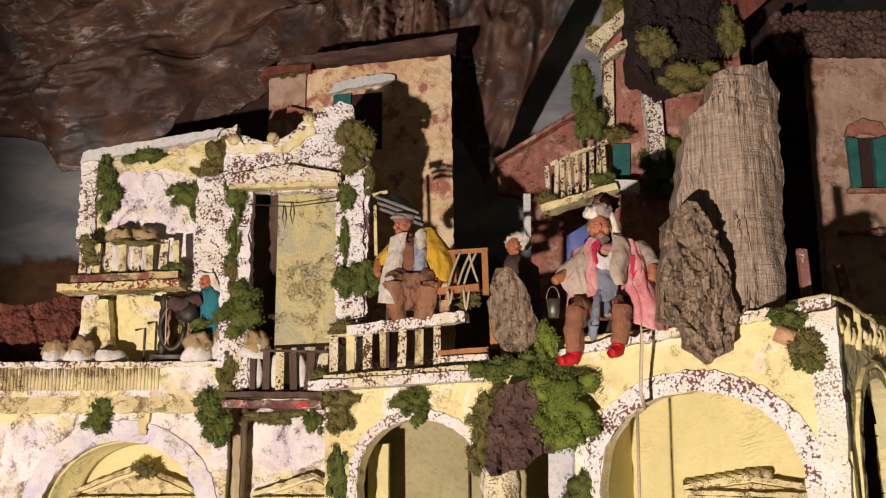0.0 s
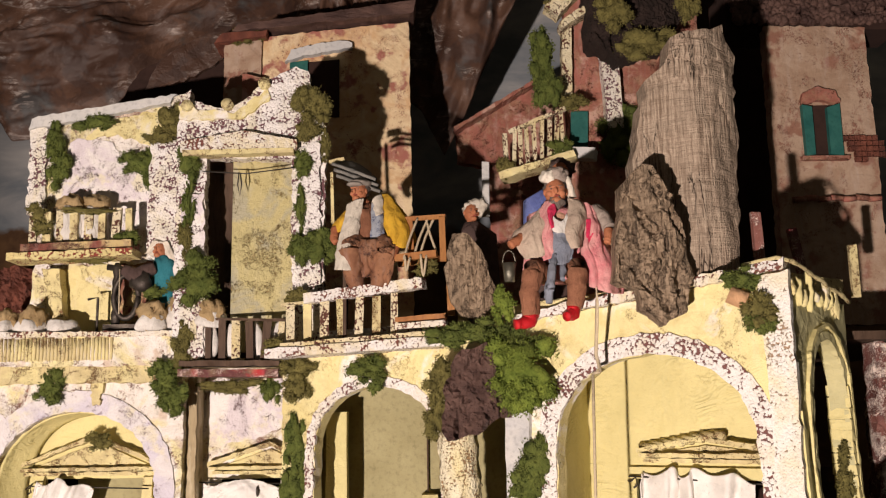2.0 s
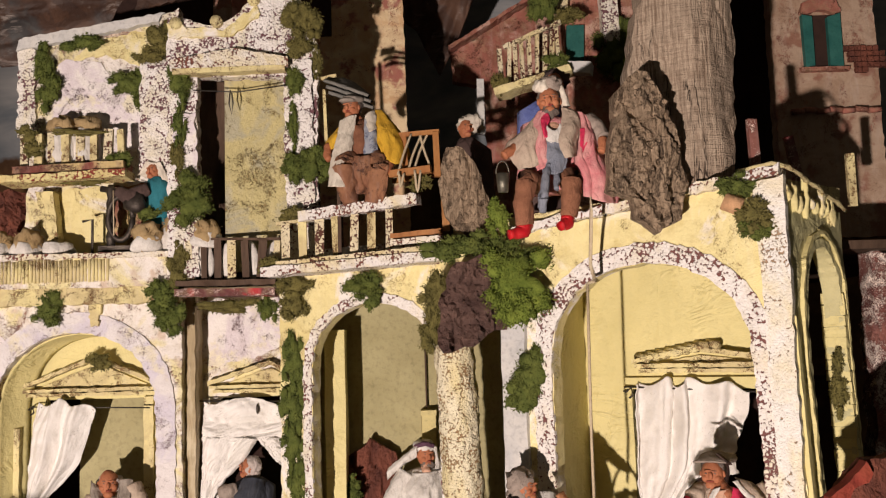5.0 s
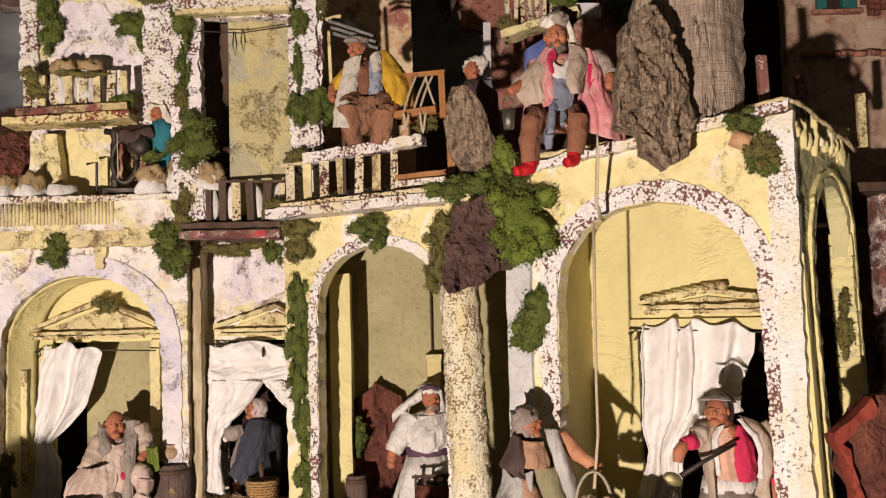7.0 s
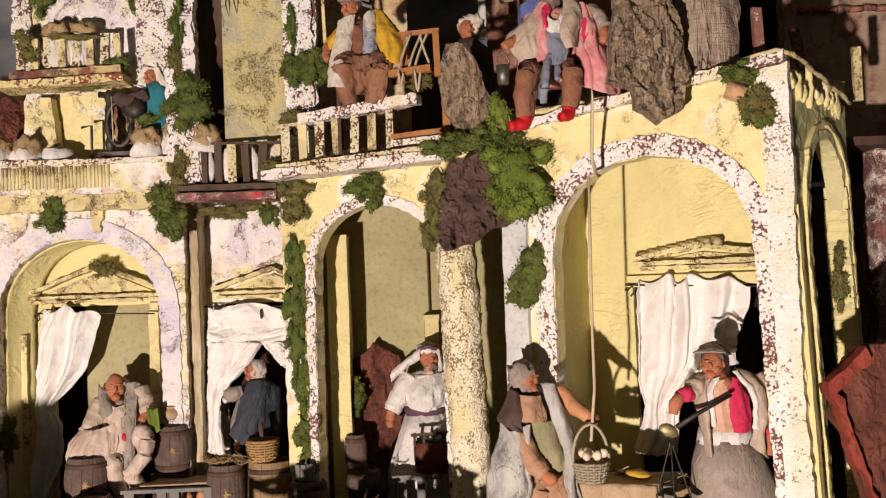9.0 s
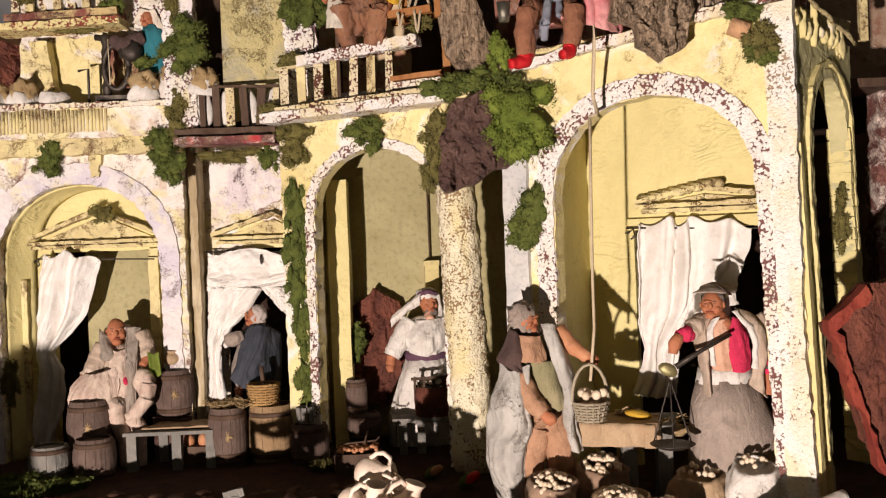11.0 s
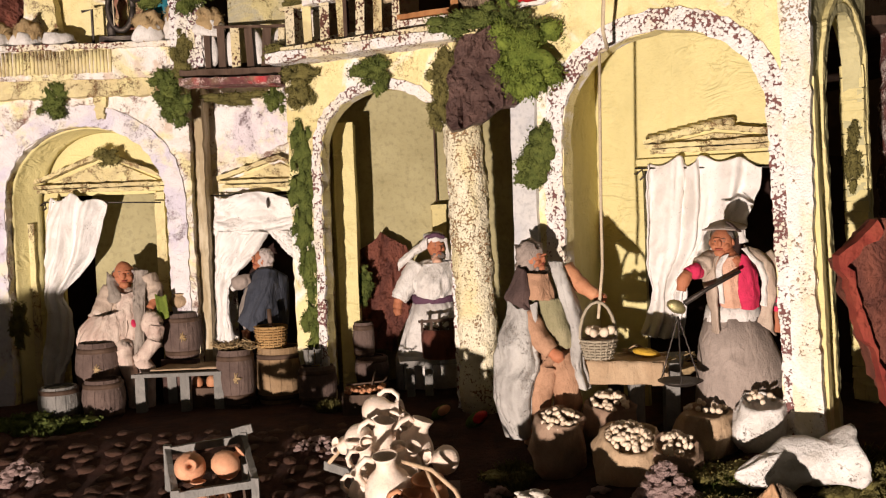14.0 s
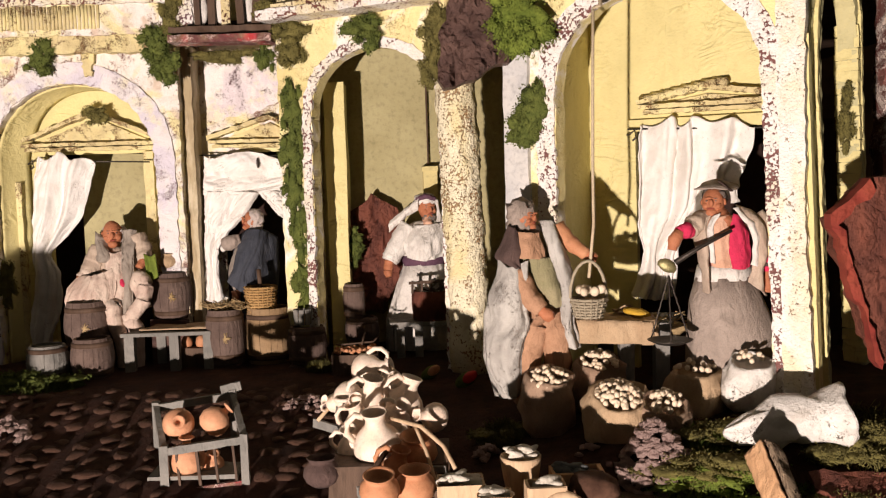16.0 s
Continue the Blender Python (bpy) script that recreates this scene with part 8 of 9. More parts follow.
bm = bmesh.new()
rh = random.Random(12)
for k in range(150):
    a, q = rh.uniform(0, 6.283), math.sqrt(rh.random()) * 0.036
    h0 = V((-0.3115 + q * math.cos(a), 1.690 + 0.7 * q * math.sin(a), 0.119 + rh.uniform(0, 0.012)))
    tube_bm(bm, [h0, h0 + V((rh.uniform(-0.016, 0.016), rh.uniform(-0.012, 0.012), rh.uniform(-0.004, 0.008)))], 0.0008, 4)
tagged(finish("hay_tuft", bm, "straw"), "tuft of dry hay lying on a barrel", "hay", kind="stuff")
c = V((-0.2523, 1.7150, 0.1095))
basket("wicker_basket", "orange wicker basket on the tan barrel", c, 0.027, 0.046, "wicker", 10, 20, 0.85, 0)
bm = bmesh.new()
tube_bm(bm, [c + V((0, 0, 0.04)), c + V((-0.002, 0, 0.075))], 0.004, 8)
tagged(finish("wooden_pestle", bm, "dark_wood"), "dark wooden stick in the wicker basket", "stick")
hb = V((0.2619, 1.3450, 0.1372))
basket("hanging_basket", "grey wicker basket of eggs hanging from the rope", hb, 0.025, 0.028, "grey_wicker", 7, 16, 0.7, 0.050, 0.0020)
rr = random.Random(8)
for k in range(7):
    bm = bmesh.new()
    blob_bm(bm, hb + V((rr.uniform(-0.016, 0.016), rr.uniform(-0.016, 0.016), 0.036 + rr.uniform(0, 0.006))), (0.0066, 0.0058, 0.0074), (20 * k, 15 * k, 0), 0, 2)
    tagged(finish("egg", bm, "nut"), "pale egg in the hanging basket", "egg", "eggs")
sb = thing("slatted_box", "small pale slatted box on the short barrel", "box")
c = V((-0.1748, 1.6700, 0.0918))
for k in range(8):
    a = 6.283 * k / 8
    bm = bmesh.new()
    bar_bm(bm, c + V((0.013 * math.cos(a), 0.013 * math.sin(a), 0)), c + V((0.014 * math.cos(a), 0.014 * math.sin(a), 0.026)), 0.008, 0.003, (math.cos(a), math.sin(a), 0), 0.0006, rr)
    part("slat", bm, "grey_wood", sb)
bm = bmesh.new()
lathe_bm(bm, [(0.012, 0.0), (0.012, 0.018)], Matrix.Translation(c), 10)
part("filling", bm, "burlap", sb)


def table(name, label, corners, top_z, thick, material, legs, leg_w=0.014):
    t = thing(name, label, "table")
    bm = bmesh.new()
    vs = [bm.verts.new((x, y, top_z)) for x, y in corners]
    f = bm.faces.new(vs)
    e = bmesh.ops.extrude_face_region(bm, geom=[f])
    for v in e["geom"]:
        if isinstance(v, bmesh.types.BMVert):
            v.co.z -= thick
    part("top", bm, material, t)
    for x, y in legs:
        bm = bmesh.new()
        bar_bm(bm, (x, y, ground_z(x, y) - 0.003), (x, y, top_z - thick), leg_w, leg_w, (0, 1, 0), 0.0005)
        part("leg", bm, material, t)
    return t


bz = (-0.4805, 1.6600, 0.0864)[2]
bx0, bx1 = (-0.4843, 1.6600, 0.0865)[0], (-0.3312, 1.6600, 0.0851)[0]
table("work_bench", "low grey wooden bench covered by a strip of brown cloth", [(bx0, 1.66), (bx1, 1.66), (bx1 + 0.03, 1.745), (bx0 + 0.04, 1.745)], bz, 0.006, "grey_wood", [(bx0 + 0.014, 1.668), (bx0 + 0.09, 1.668), (bx1 - 0.006, 1.67), (bx0 + 0.05, 1.735)], 0.016)
bm = bmesh.new()
sheet_bm(bm, lambda s, t: V((bx0 + 0.028 + (bx1 - bx0) * s * 0.95 + 0.02 * t, 1.675 + 0.06 * t, bz + 0.005 + 0.0035 * noise.noise((s * 5, t * 3, 1)))), 16, 6, 0, 0.003)
tagged(finish("bench_cloth", bm, "burlap"), "rough brown cloth lying on the bench", "cloth")
jc = thing("jar_crate", "small dark crate with two jars under the bench", "crate")
c = on_ground((-0.3703, 1.7000, 0.0180))
bm = bmesh.new()
box_bm(bm, c + V((0, 0, 0.016)), (0.055, 0.03, 0.032), None, 0.001)
part("box", bm, "dark_wood", jc)
for dx in (-0.012, 0.013):
    bm = bmesh.new()
    blob_bm(bm, c + V((dx, 0, 0.040)), (0.010, 0.010, 0.013), (0, 0, 0), 0, 2, 0.08, 60)
    part("jar", bm, "terracotta", jc)

gz = (-0.0272, 1.7000, 0.0841)[2]
gx = (-0.0272, 1.7000, 0.0841)[0]
table("potter_table", "low grey wooden table", [(gx, 1.70), (gx + 0.12, 1.70), (gx + 0.12, 1.775), (gx - 0.006, 1.775)], gz, 0.008, "grey_wood", [(gx + 0.018, 1.708), (gx + 0.05, 1.708), (gx + 0.112, 1.71), (gx + 0.01, 1.768)], 0.014)
tb = thing("tool_box", "dark round wooden tub full of small tools on the table", "tub")
c = V(((0.0477, 1.7350, 0.0985)[0], 1.735, gz))
bm = bmesh.new()
lathe_bm(bm, [(0.034, 0), (0.036, 0.03), (0.036, 0.052), (0.033, 0.052), (0.032, 0.03)], Matrix.Translation(c), 18, 0, True, 0.03)
part("tub", bm, "bark_red", tb)
for k in range(14):
    bm = bmesh.new()
    p = c + V((rr.uniform(-0.028, 0.028), rr.uniform(-0.02, 0.02), 0.048))
    d = V((rr.uniform(-1, 1), rr.uniform(-0.6, 0.6), rr.uniform(0.15, 0.8))).normalized() * rr.uniform(0.014, 0.028)
    bar_bm(bm, p, p + d, 0.004, 0.003)
    part("tool", bm, ("tin", "dark_wood", "silver", "dark_wood")[k % 4], tb)
for k in range(5):
    bm = bmesh.new()
    x = c.x - 0.034 + 0.0165 * k
    bar_bm(bm, (x, c.y - 0.026, c.z + 0.05), (x + 0.001, c.y - 0.026, c.z + 0.072), 0.004, 0.003, (0, 1, 0))
    part("rack_bar", bm, "dark_wood", tb)
board(tb, "rack_rail", c + V((-0.04, -0.026, 0.068)), c + V((0.036, -0.026, 0.070)), 0.005, 0.004, "dark_wood")

fc = thing("fruit_crate", "small dark crate of chestnuts with a ladle", "crate")
c = on_ground((-0.0811, 1.6000, 0.0282))
c.z = (-0.0813, 1.6000, 0.0235)[2]
for k in range(4):
    a, b2 = [((-0.036, -0.02), (0.036, -0.02)), ((0.036, -0.02), (0.036, 0.02)), ((0.036, 0.02), (-0.036, 0.02)), ((-0.036, 0.02), (-0.036, -0.02))][k]
    board(fc, "side", c + V((*a, 0.012)), c + V((*b2, 0.012)), 0.034, 0.003, "dark_wood", "", k, 4)
for k in range(70):
    bm = bmesh.new()
    blob_bm(bm, c + V((rr.uniform(-0.032, 0.032), rr.uniform(-0.017, 0.017), 0.030 + rr.uniform(0, 0.008))), (0.004, 0.0036, 0.0034), (rr.uniform(0, 90), 0, 0), 0, 1)
    part("chestnut", bm, "terracotta", fc)
bm = bmesh.new()
tube_bm(bm, [c + V((-0.03, -0.01, 0.044)), c + V((0.03, 0.0, 0.046)), c + V((0.036, 0.0, 0.052))], 0.0016, 6)
tube_bm(bm, [c + V((0.012, -0.012, 0.044)), c + V((0.016, 0.012, 0.060))], 0.0016, 6)
part("ladle", bm, "dark_wood", fc)
bm = bmesh.new()
box_bm(bm, (c.x, c.y, (c.z + ground_z(c.x, c.y)) / 2 - 0.006), (0.06, 0.034, max(0.01, c.z - ground_z(c.x, c.y)) + 0.012), None, 0.002)
part("foot", bm, "dark_wood", fc)

# burlap table of the merchant
tz = (0.2564, 1.3700, 0.1257)[2]
tx0, tx1 = (0.2420, 1.3700, 0.1238)[0], (0.3548, 1.3500, 0.1112)[0]
tt = table("market_table", "low market table wrapped in burlap on grey legs", [(tx0, 1.375), (tx1 + 0.02, 1.345), (tx1 + 0.06, 1.44), (tx0 + 0.03, 1.46)], tz, 0.008, "grey_wood", [(tx0 + 0.075, 1.368), (tx1 + 0.01, 1.36), (tx0 + 0.06, 1.44)], 0.020)
bm = bmesh.new()


def cloth_fn(s, t):
    x = tx0 - 0.003 + (tx1 - tx0 + 0.005) * s
    if t < 0.4:
        return V((x, 1.370 - 0.028 * s - 0.003 + 0.002 * math.sin(s * 20), tz + 0.002 - 0.030 * (0.4 - t) / 0.4))
    return V((x + 0.03 * (t - 0.4), 1.368 - 0.028 * s + 0.085 * (t - 0.4) / 0.6, tz + 0.004 + 0.003 * noise.noise((s * 6, t * 6, 3))))


sheet_bm(bm, cloth_fn, 30, 20, 0, 0.003)
tagged(finish("burlap_cloth", bm, "burlap"), "coarse burlap cloth draped over the market table", "cloth")
bm = bmesh.new()
sheet_bm(bm, lambda s, t: V((tx0 + 0.092 + 0.016 * s, 1.342 - 0.002 * s, tz + 0.003 - 0.032 * t)), 4, 6, 0, 0.002)
tagged(finish("cloth_fold", bm, "burlap"), "pale folded edge of the burlap cloth", "cloth")
bm = bmesh.new()
blob_bm(bm, V((0.3367, 1.3800, 0.1359)), (0.020, 0.012, 0.007), (0, 12, 0), 0, 3, 0.15, 60)
tagged(finish("yellow_fish", bm, "ochre"), "ochre yellow cheese piece on the market table", "food")
bm = bmesh.new()
for k in range(90):
    p = V((0.3702, 1.3800, 0.1219)) + V((rr.uniform(-0.04, 0.035), rr.uniform(-0.02, 0.02), rr.uniform(-0.008, 0.012)))
    tube_bm(bm, [p, p + V((rr.uniform(-0.02, 0.02), rr.uniform(-0.01, 0.01), rr.uniform(-0.006, 0.006)))], 0.0008, 4)
blob_bm(bm, V((0.3621, 1.3800, 0.1141)), (0.042, 0.022, 0.012), (0, 0, 0), 0, 3, 0.3, 90)
tagged(finish("hay_heap", bm, "straw"), "heap of dry hay on the market table", "hay", kind="stuff")
bm = bmesh.new()
sheet_bm(bm, lambda s, t: V((0.3103, 1.4000, 0.1356)) + V((0.04 * s, 0.03 * t, 0.010 * math.sin(s * 4) * (1 - t))), 10, 6, 0, 0.002)
tagged(finish("paper_wrap", bm, "burlap"), "crumpled brown wrapping beside the cheese", "paper")

# nut sacks
for k, (p, r, h, n, mt, tilt, lab) in enumerate((
        ((0.1995, 1.3200, 0.0675), 0.037, 0.052, 60, "burlap_dark", 14, "brown burlap sack heaped with pale nuts"),
        ((0.2789, 1.2500, 0.0587), 0.043, 0.055, 110, "burlap", 22, "large open burlap sack spilling pale nuts"),
        ((0.2777, 1.3700, 0.0768), 0.038, 0.050, 50, "burlap_dark", 16, "brown burlap sack of pale nuts beside the table"),
        ((0.3321, 1.2300, 0.0513), 0.032, 0.048, 34, "burlap_dark", 26, "dark burlap sack leaning forward with pale nuts"),
        ((0.3979, 1.3100, 0.0665), 0.040, 0.054, 16, "burlap", 5, "squat burlap sack patched with grey cloth"),
        ((0.4621, 1.2850, 0.0671), 0.034, 0.062, 12, "dirty_linen", 14, "worn white sack with a wide open mouth"))):
    p = V(p)
    g = ground_z(p.x, p.y)
    sack("nut_sack", lab, (p.x, p.y + 0.004, g - 0.003), r, max(h, p.z - g + 0.003), mt, "nut", n, 50 + k, False, tilt, 0.78)
c = V((0.4674, 1.1800, 0.0331))
g = ground_z(c.x, c.y)
ls = thing("fallen_sack", "large worn white sack lying on its side, mouth open", "sack", "sacks")
bm = bmesh.new()
m = Matrix.Translation((c.x - 0.072, c.y, g + 0.012)) @ pose(0, 0, 0, 0, 82, -6)
lathe_bm(bm, [(0.005, -0.002), (0.009, 0.004), (0.014, 0.016), (0.018, 0.03), (0.022, 0.045), (0.025, 0.06), (0.027, 0.075), (0.027, 0.09), (0.025, 0.10), (0.026, 0.112), (0.030, 0.125), (0.034, 0.14), (0.035, 0.146), (0.032, 0.146), (0.022, 0.128)], m, 36, 0, True, 0.42, 4)
for v in bm.verts:
    v.co += 0.0065 * V((noise.noise(v.co * 45), noise.noise(v.co * 45 + V((3, 0, 0))), noise.noise(v.co * 45 + V((0, 3, 0)))))
part("bag", bm, "dirty_linen", ls)
for k in range(24):
    bm = bmesh.new()
    blob_bm(bm, V((c.x + 0.068 + rr.uniform(-0.004, 0.012), c.y - 0.008 + rr.uniform(-0.016, 0.016), g + 0.024 + rr.uniform(-0.016, 0.014))), (0.004, 0.0035, 0.0035), (0, 0, 0), 0, 1)
    part("seed", bm, ("nut", "burlap_dark")[k % 2], ls)


# ---- pottery ----
JUG = [(0.0, 0.0), (0.52, 0.0), (0.76, 0.2), (0.95, 0.55), (0.94, 0.85), (0.74, 1.2), (0.44, 1.5), (0.36, 1.75), (0.42, 1.98), (0.50, 2.1), (0.45, 2.11), (0.31, 1.8), (0.26, 1.5)]
POT = [(0.0, 0.0), (0.5, 0.0), (0.85, 0.25), (1.0, 0.6), (0.92, 0.95), (0.70, 1.2), (0.62, 1.32), (0.74, 1.45), (0.80, 1.5), (0.72, 1.52), (0.54, 1.34), (0.50, 1.1)]
ROUND = [(0.0, 0.0), (0.5, 0.05), (0.86, 0.35), (1.0, 0.8), (0.86, 1.3), (0.5, 1.6), (0.22, 1.72), (0.22, 1.9), (0.42, 2.0), (0.44, 2.05), (0.30, 2.03), (0.13, 1.9), (0.12, 1.6)]


def jug(label, c, r, tilt, profile=JUG, material="pale_clay", handle=True, seed=0):
    """A clay vessel whose middle is at c; tilt turns it about x, y and z."""
    j = thing("clay_jug" if profile is JUG else "clay_pot", label, "pottery", "clay jugs and pots")
    h = max(p[1] for p in profile) * r
    m = Matrix.Translation(V(c)) @ pose(0, 0, 0, *tilt) @ Matrix.Translation((0, 0, -h * 0.42))
    bm = bmesh.new()
    lathe_bm(bm, [(max(q[0], 0.01) * r, q[1] * r) for q in profile], m, 24, 0, True, 0.04, seed)
    part("body", bm, material, j)
    if handle:
        bm = bmesh.new()
        tube_bm(bm, [m @ V((-r * x, 0, r * z)) for x, z in ((0.40, 1.92), (0.72, 2.04), (1.04, 1.75), (1.10, 1.35), (0.90, 0.95))], [r * 0.13] * 5, 8)
        part("handle", bm, material, j)
    return j


jug("pale clay jug lying on its side on the heap", (-0.0427, 1.3700, 0.0695), 0.026, (0, 80, -15), seed=1)
jug("pale clay jug with its mouth to the front", (-0.0698, 1.3300, 0.0420), 0.021, (88, 0, 25), seed=2)
jug("tall pale clay jug with a narrow neck", (-0.0417, 1.3300, 0.0332), 0.030, (14, 8, 10), seed=3)
jug("pale clay jug with a high handle", (0.0052, 1.3300, 0.0315), 0.030, (8, 18, 20), seed=4)
jug("large pale clay jug with a big handle", (-0.0287, 1.2500, 0.0020), 0.034, (14, -4, 0), seed=5)
jug("terracotta pot with a wide mouth", (0.0216, 1.2400, -0.0117), 0.027, (12, 0, 0), POT, "terracotta", False, 6)
jug("pale clay jug tipped over the heap's edge", (0.0424, 1.2900, 0.0201), 0.021, (20, -70, 10), seed=7)
jug("orange terracotta pot standing in front", (-0.0215, 1.1400, -0.0264), 0.024, (14, 0, 0), POT, "terracotta", False, 8)
jug("terracotta pot in the cart's slats", (0.0195, 1.1700, -0.0339), 0.026, (6, 0, 0), POT, "terracotta", False, 9)
jug("pale clay jug among the heap", (-0.0066, 1.3000, 0.0177), 0.024, (30, 25, 0), seed=10)
jug("small pale clay jug at the heap's side", (-0.0927, 1.3400, 0.0326), 0.014, (40, -60, 0), seed=11)
jug("brown clay bowl in the shade", (-0.0976, 1.2200, -0.0289), 0.024, (0, 0, 0), POT, "dark_brown", False, 12)
jug("orange clay amphora with a pale round lip", (-0.2948, 1.3000, 0.0204), 0.021, (70, -15, 20), ROUND, "peach_clay", False, 13)
jug("orange clay amphora lying in the crate", (-0.2491, 1.3100, 0.0200), 0.021, (-25, 50, 0), ROUND, "peach_clay", False, 14)
jug("ochre clay pot low in the crate", (-0.2800, 1.2800, -0.0216), 0.024, (0, 0, 0), ROUND, "peach_clay", False, 15)
jug("orange clay amphora low in the crate", (-0.2558, 1.3000, -0.0385), 0.020, (20, 20, 0), ROUND, "peach_clay", False, 16)

jug("brown clay jar on a barrel behind the bench", (-0.4215, 1.7560, 0.2000), 0.017, (0, 0, 0), POT, "burlap", False, 31)
jug("pale clay jug behind the others", (-0.0527, 1.3100, 0.0130), 0.026, (20, -20, 0), seed=21)
jug("pale clay jug sunk in the heap", (-0.0082, 1.2700, -0.0119), 0.028, (25, 10, 0), seed=22)
jug("pale clay jug with its foot upward", (-0.0151, 1.3600, 0.0546), 0.020, (60, 40, 0), seed=23)
jug("pale orange clay jug low in the cart", (-0.0057, 1.2200, -0.0301), 0.026, (10, 15, 0), JUG, "terracotta", True, 24)
jug("pale clay jug low in the cart", (-0.0627, 1.2800, -0.0128), 0.024, (20, -10, 0), seed=25)
ct = thing("jug_cart", "small cart of weathered slats and poles under the clay jugs", "cart")
for p, q, w in (((-0.1202, 1.3400, 0.0052), (-0.0639, 1.3000, -0.0032), 0.012), ((-0.0890, 1.3400, 0.0277), (-0.0633, 1.2400, -0.0527), 0.016), ((-0.0815, 1.2800, -0.0197), (-0.0477, 1.2000, -0.0542), 0.012), ((-0.0057, 1.2200, -0.0301), (0.0579, 1.2000, -0.0225), 0.008)):
    board(ct, "slat", p, q, w, 0.005, "grey_wood")
for p, q in (((-0.0121, 1.2300, -0.0002), (-0.0456, 1.1800, -0.0334)), ((0.0040, 1.1800, -0.0247), (-0.0047, 1.1700, -0.0469)), ((0.0425, 1.1900, -0.0223), (0.0461, 1.1800, -0.0579)), ((0.0590, 1.2200, 0.0001), (0.0607, 1.2000, -0.0440))):
    bm = bmesh.new()
    tube_bm(bm, [p, q], 0.0035, 7)
    part("stake", bm, "dark_wood", ct)
bm = bmesh.new()
a, b2 = V((-0.0867, 1.3300, -0.0343)), V((0.0583, 1.2400, -0.0351))
box_bm(bm, ((a.x + b2.x) / 2, 1.27, -0.055), (0.15, 0.12, 0.07), None, 0.004)
part("bed", bm, "dark_wood", ct)
for pts, r in ((((-0.1142, 1.3300, 0.0099), (-0.0703, 1.3600, 0.0526), (-0.0144, 1.3600, 0.0761), (-0.0023, 1.3400, 0.0664)), 0.0028), (((-0.0122, 1.2600, 0.0283), (0.0280, 1.2200, 0.0264), (0.0553, 1.2000, 0.0060), (0.0686, 1.1800, -0.0166)), 0.0028), (((0.0208, 1.2300, 0.0240), (0.0342, 1.2000, -0.0003), (0.0435, 1.1800, -0.0297)), 0.0024)):
    bm = bmesh.new()
    tube_bm(bm, densify(pts, [r] * len(pts), 4)[0], r, 7)
    part("pole", bm, "pale_wood", ct, "peeled pale stick")

cr = thing("pot_crate", "open grey wooden crate with an inner red strip", "crate")
k0, k1, k2, k3 = (-0.3412, 1.3600, 0.0286), (-0.2340, 1.3600, 0.0424), (-0.2009, 1.2600, 0.0069), (-0.3046, 1.2600, -0.0057)
for p, q in ((k0, k1), (k1, k2), (k2, k3), (k3, k0)):
    board(cr, "rim", p, q, 0.010, 0.008, "grey_wood")
lowz = 0.055
for p in (k0, k1, k2, k3):
    bm = bmesh.new()
    bar_bm(bm, V(p) + V((0, 0, 0.008)), V(p) - V((0, 0, lowz + 0.05)), 0.010, 0.010, (0, 1, 0), 0.001)
    part("post", bm, "grey_wood", cr)
for s in (0.15, 0.4, 0.62, 0.85):
    p = V(k3).lerp(V(k2), s)
    bm = bmesh.new()
    bar_bm(bm, p, p + V((0.004, 0, -lowz)), 0.0035, 0.003, (0, 1, 0), 0.0004)
    part("bar", bm, "dark_wood", cr)
bm = bmesh.new()
cc = (V(k0) + V(k1) + V(k2) + V(k3)) / 4
box_bm(bm, cc + V((0, 0, -lowz - 0.004)), (0.115, 0.10, 0.006), None, 0.001)
part("bottom", bm, "grey_wood", cr)
board(cr, "red_strip", V(k3) + V((0, -0.002, -lowz - 0.002)), V(k2) + V((0, -0.002, -lowz - 0.002)), 0.010, 0.005, "red_paint", "bright red strip")
board(cr, "slat_end", V(k1) + V((-0.016, 0, 0.008)), V(k1) + V((0.012, 0, 0.014)), 0.012, 0.005, "grey_wood")


# fish market in front
def fish_heap(parent, c, n, rx, ry, seed, material, ln=0.016):
    r = random.Random(seed)
    for k in range(n):
        bm = bmesh.new()
        a = r.uniform(-0.9, 0.9)
        q = math.sqrt(r.random())
        th = r.uniform(0, 6.28)
        p = V(c) + V((q * rx * math.cos(th), q * ry * math.sin(th), 0.006 * (1 - q) + r.uniform(0, 0.006)))
        blob_bm(bm, p, (ln * 0.6, ln * 0.22, ln * 0.20), (r.uniform(-20, 20), r.uniform(-20, 20), math.degrees(a)), 0, 2, 0.1, 60, k)
        part("fish", bm, material, parent)


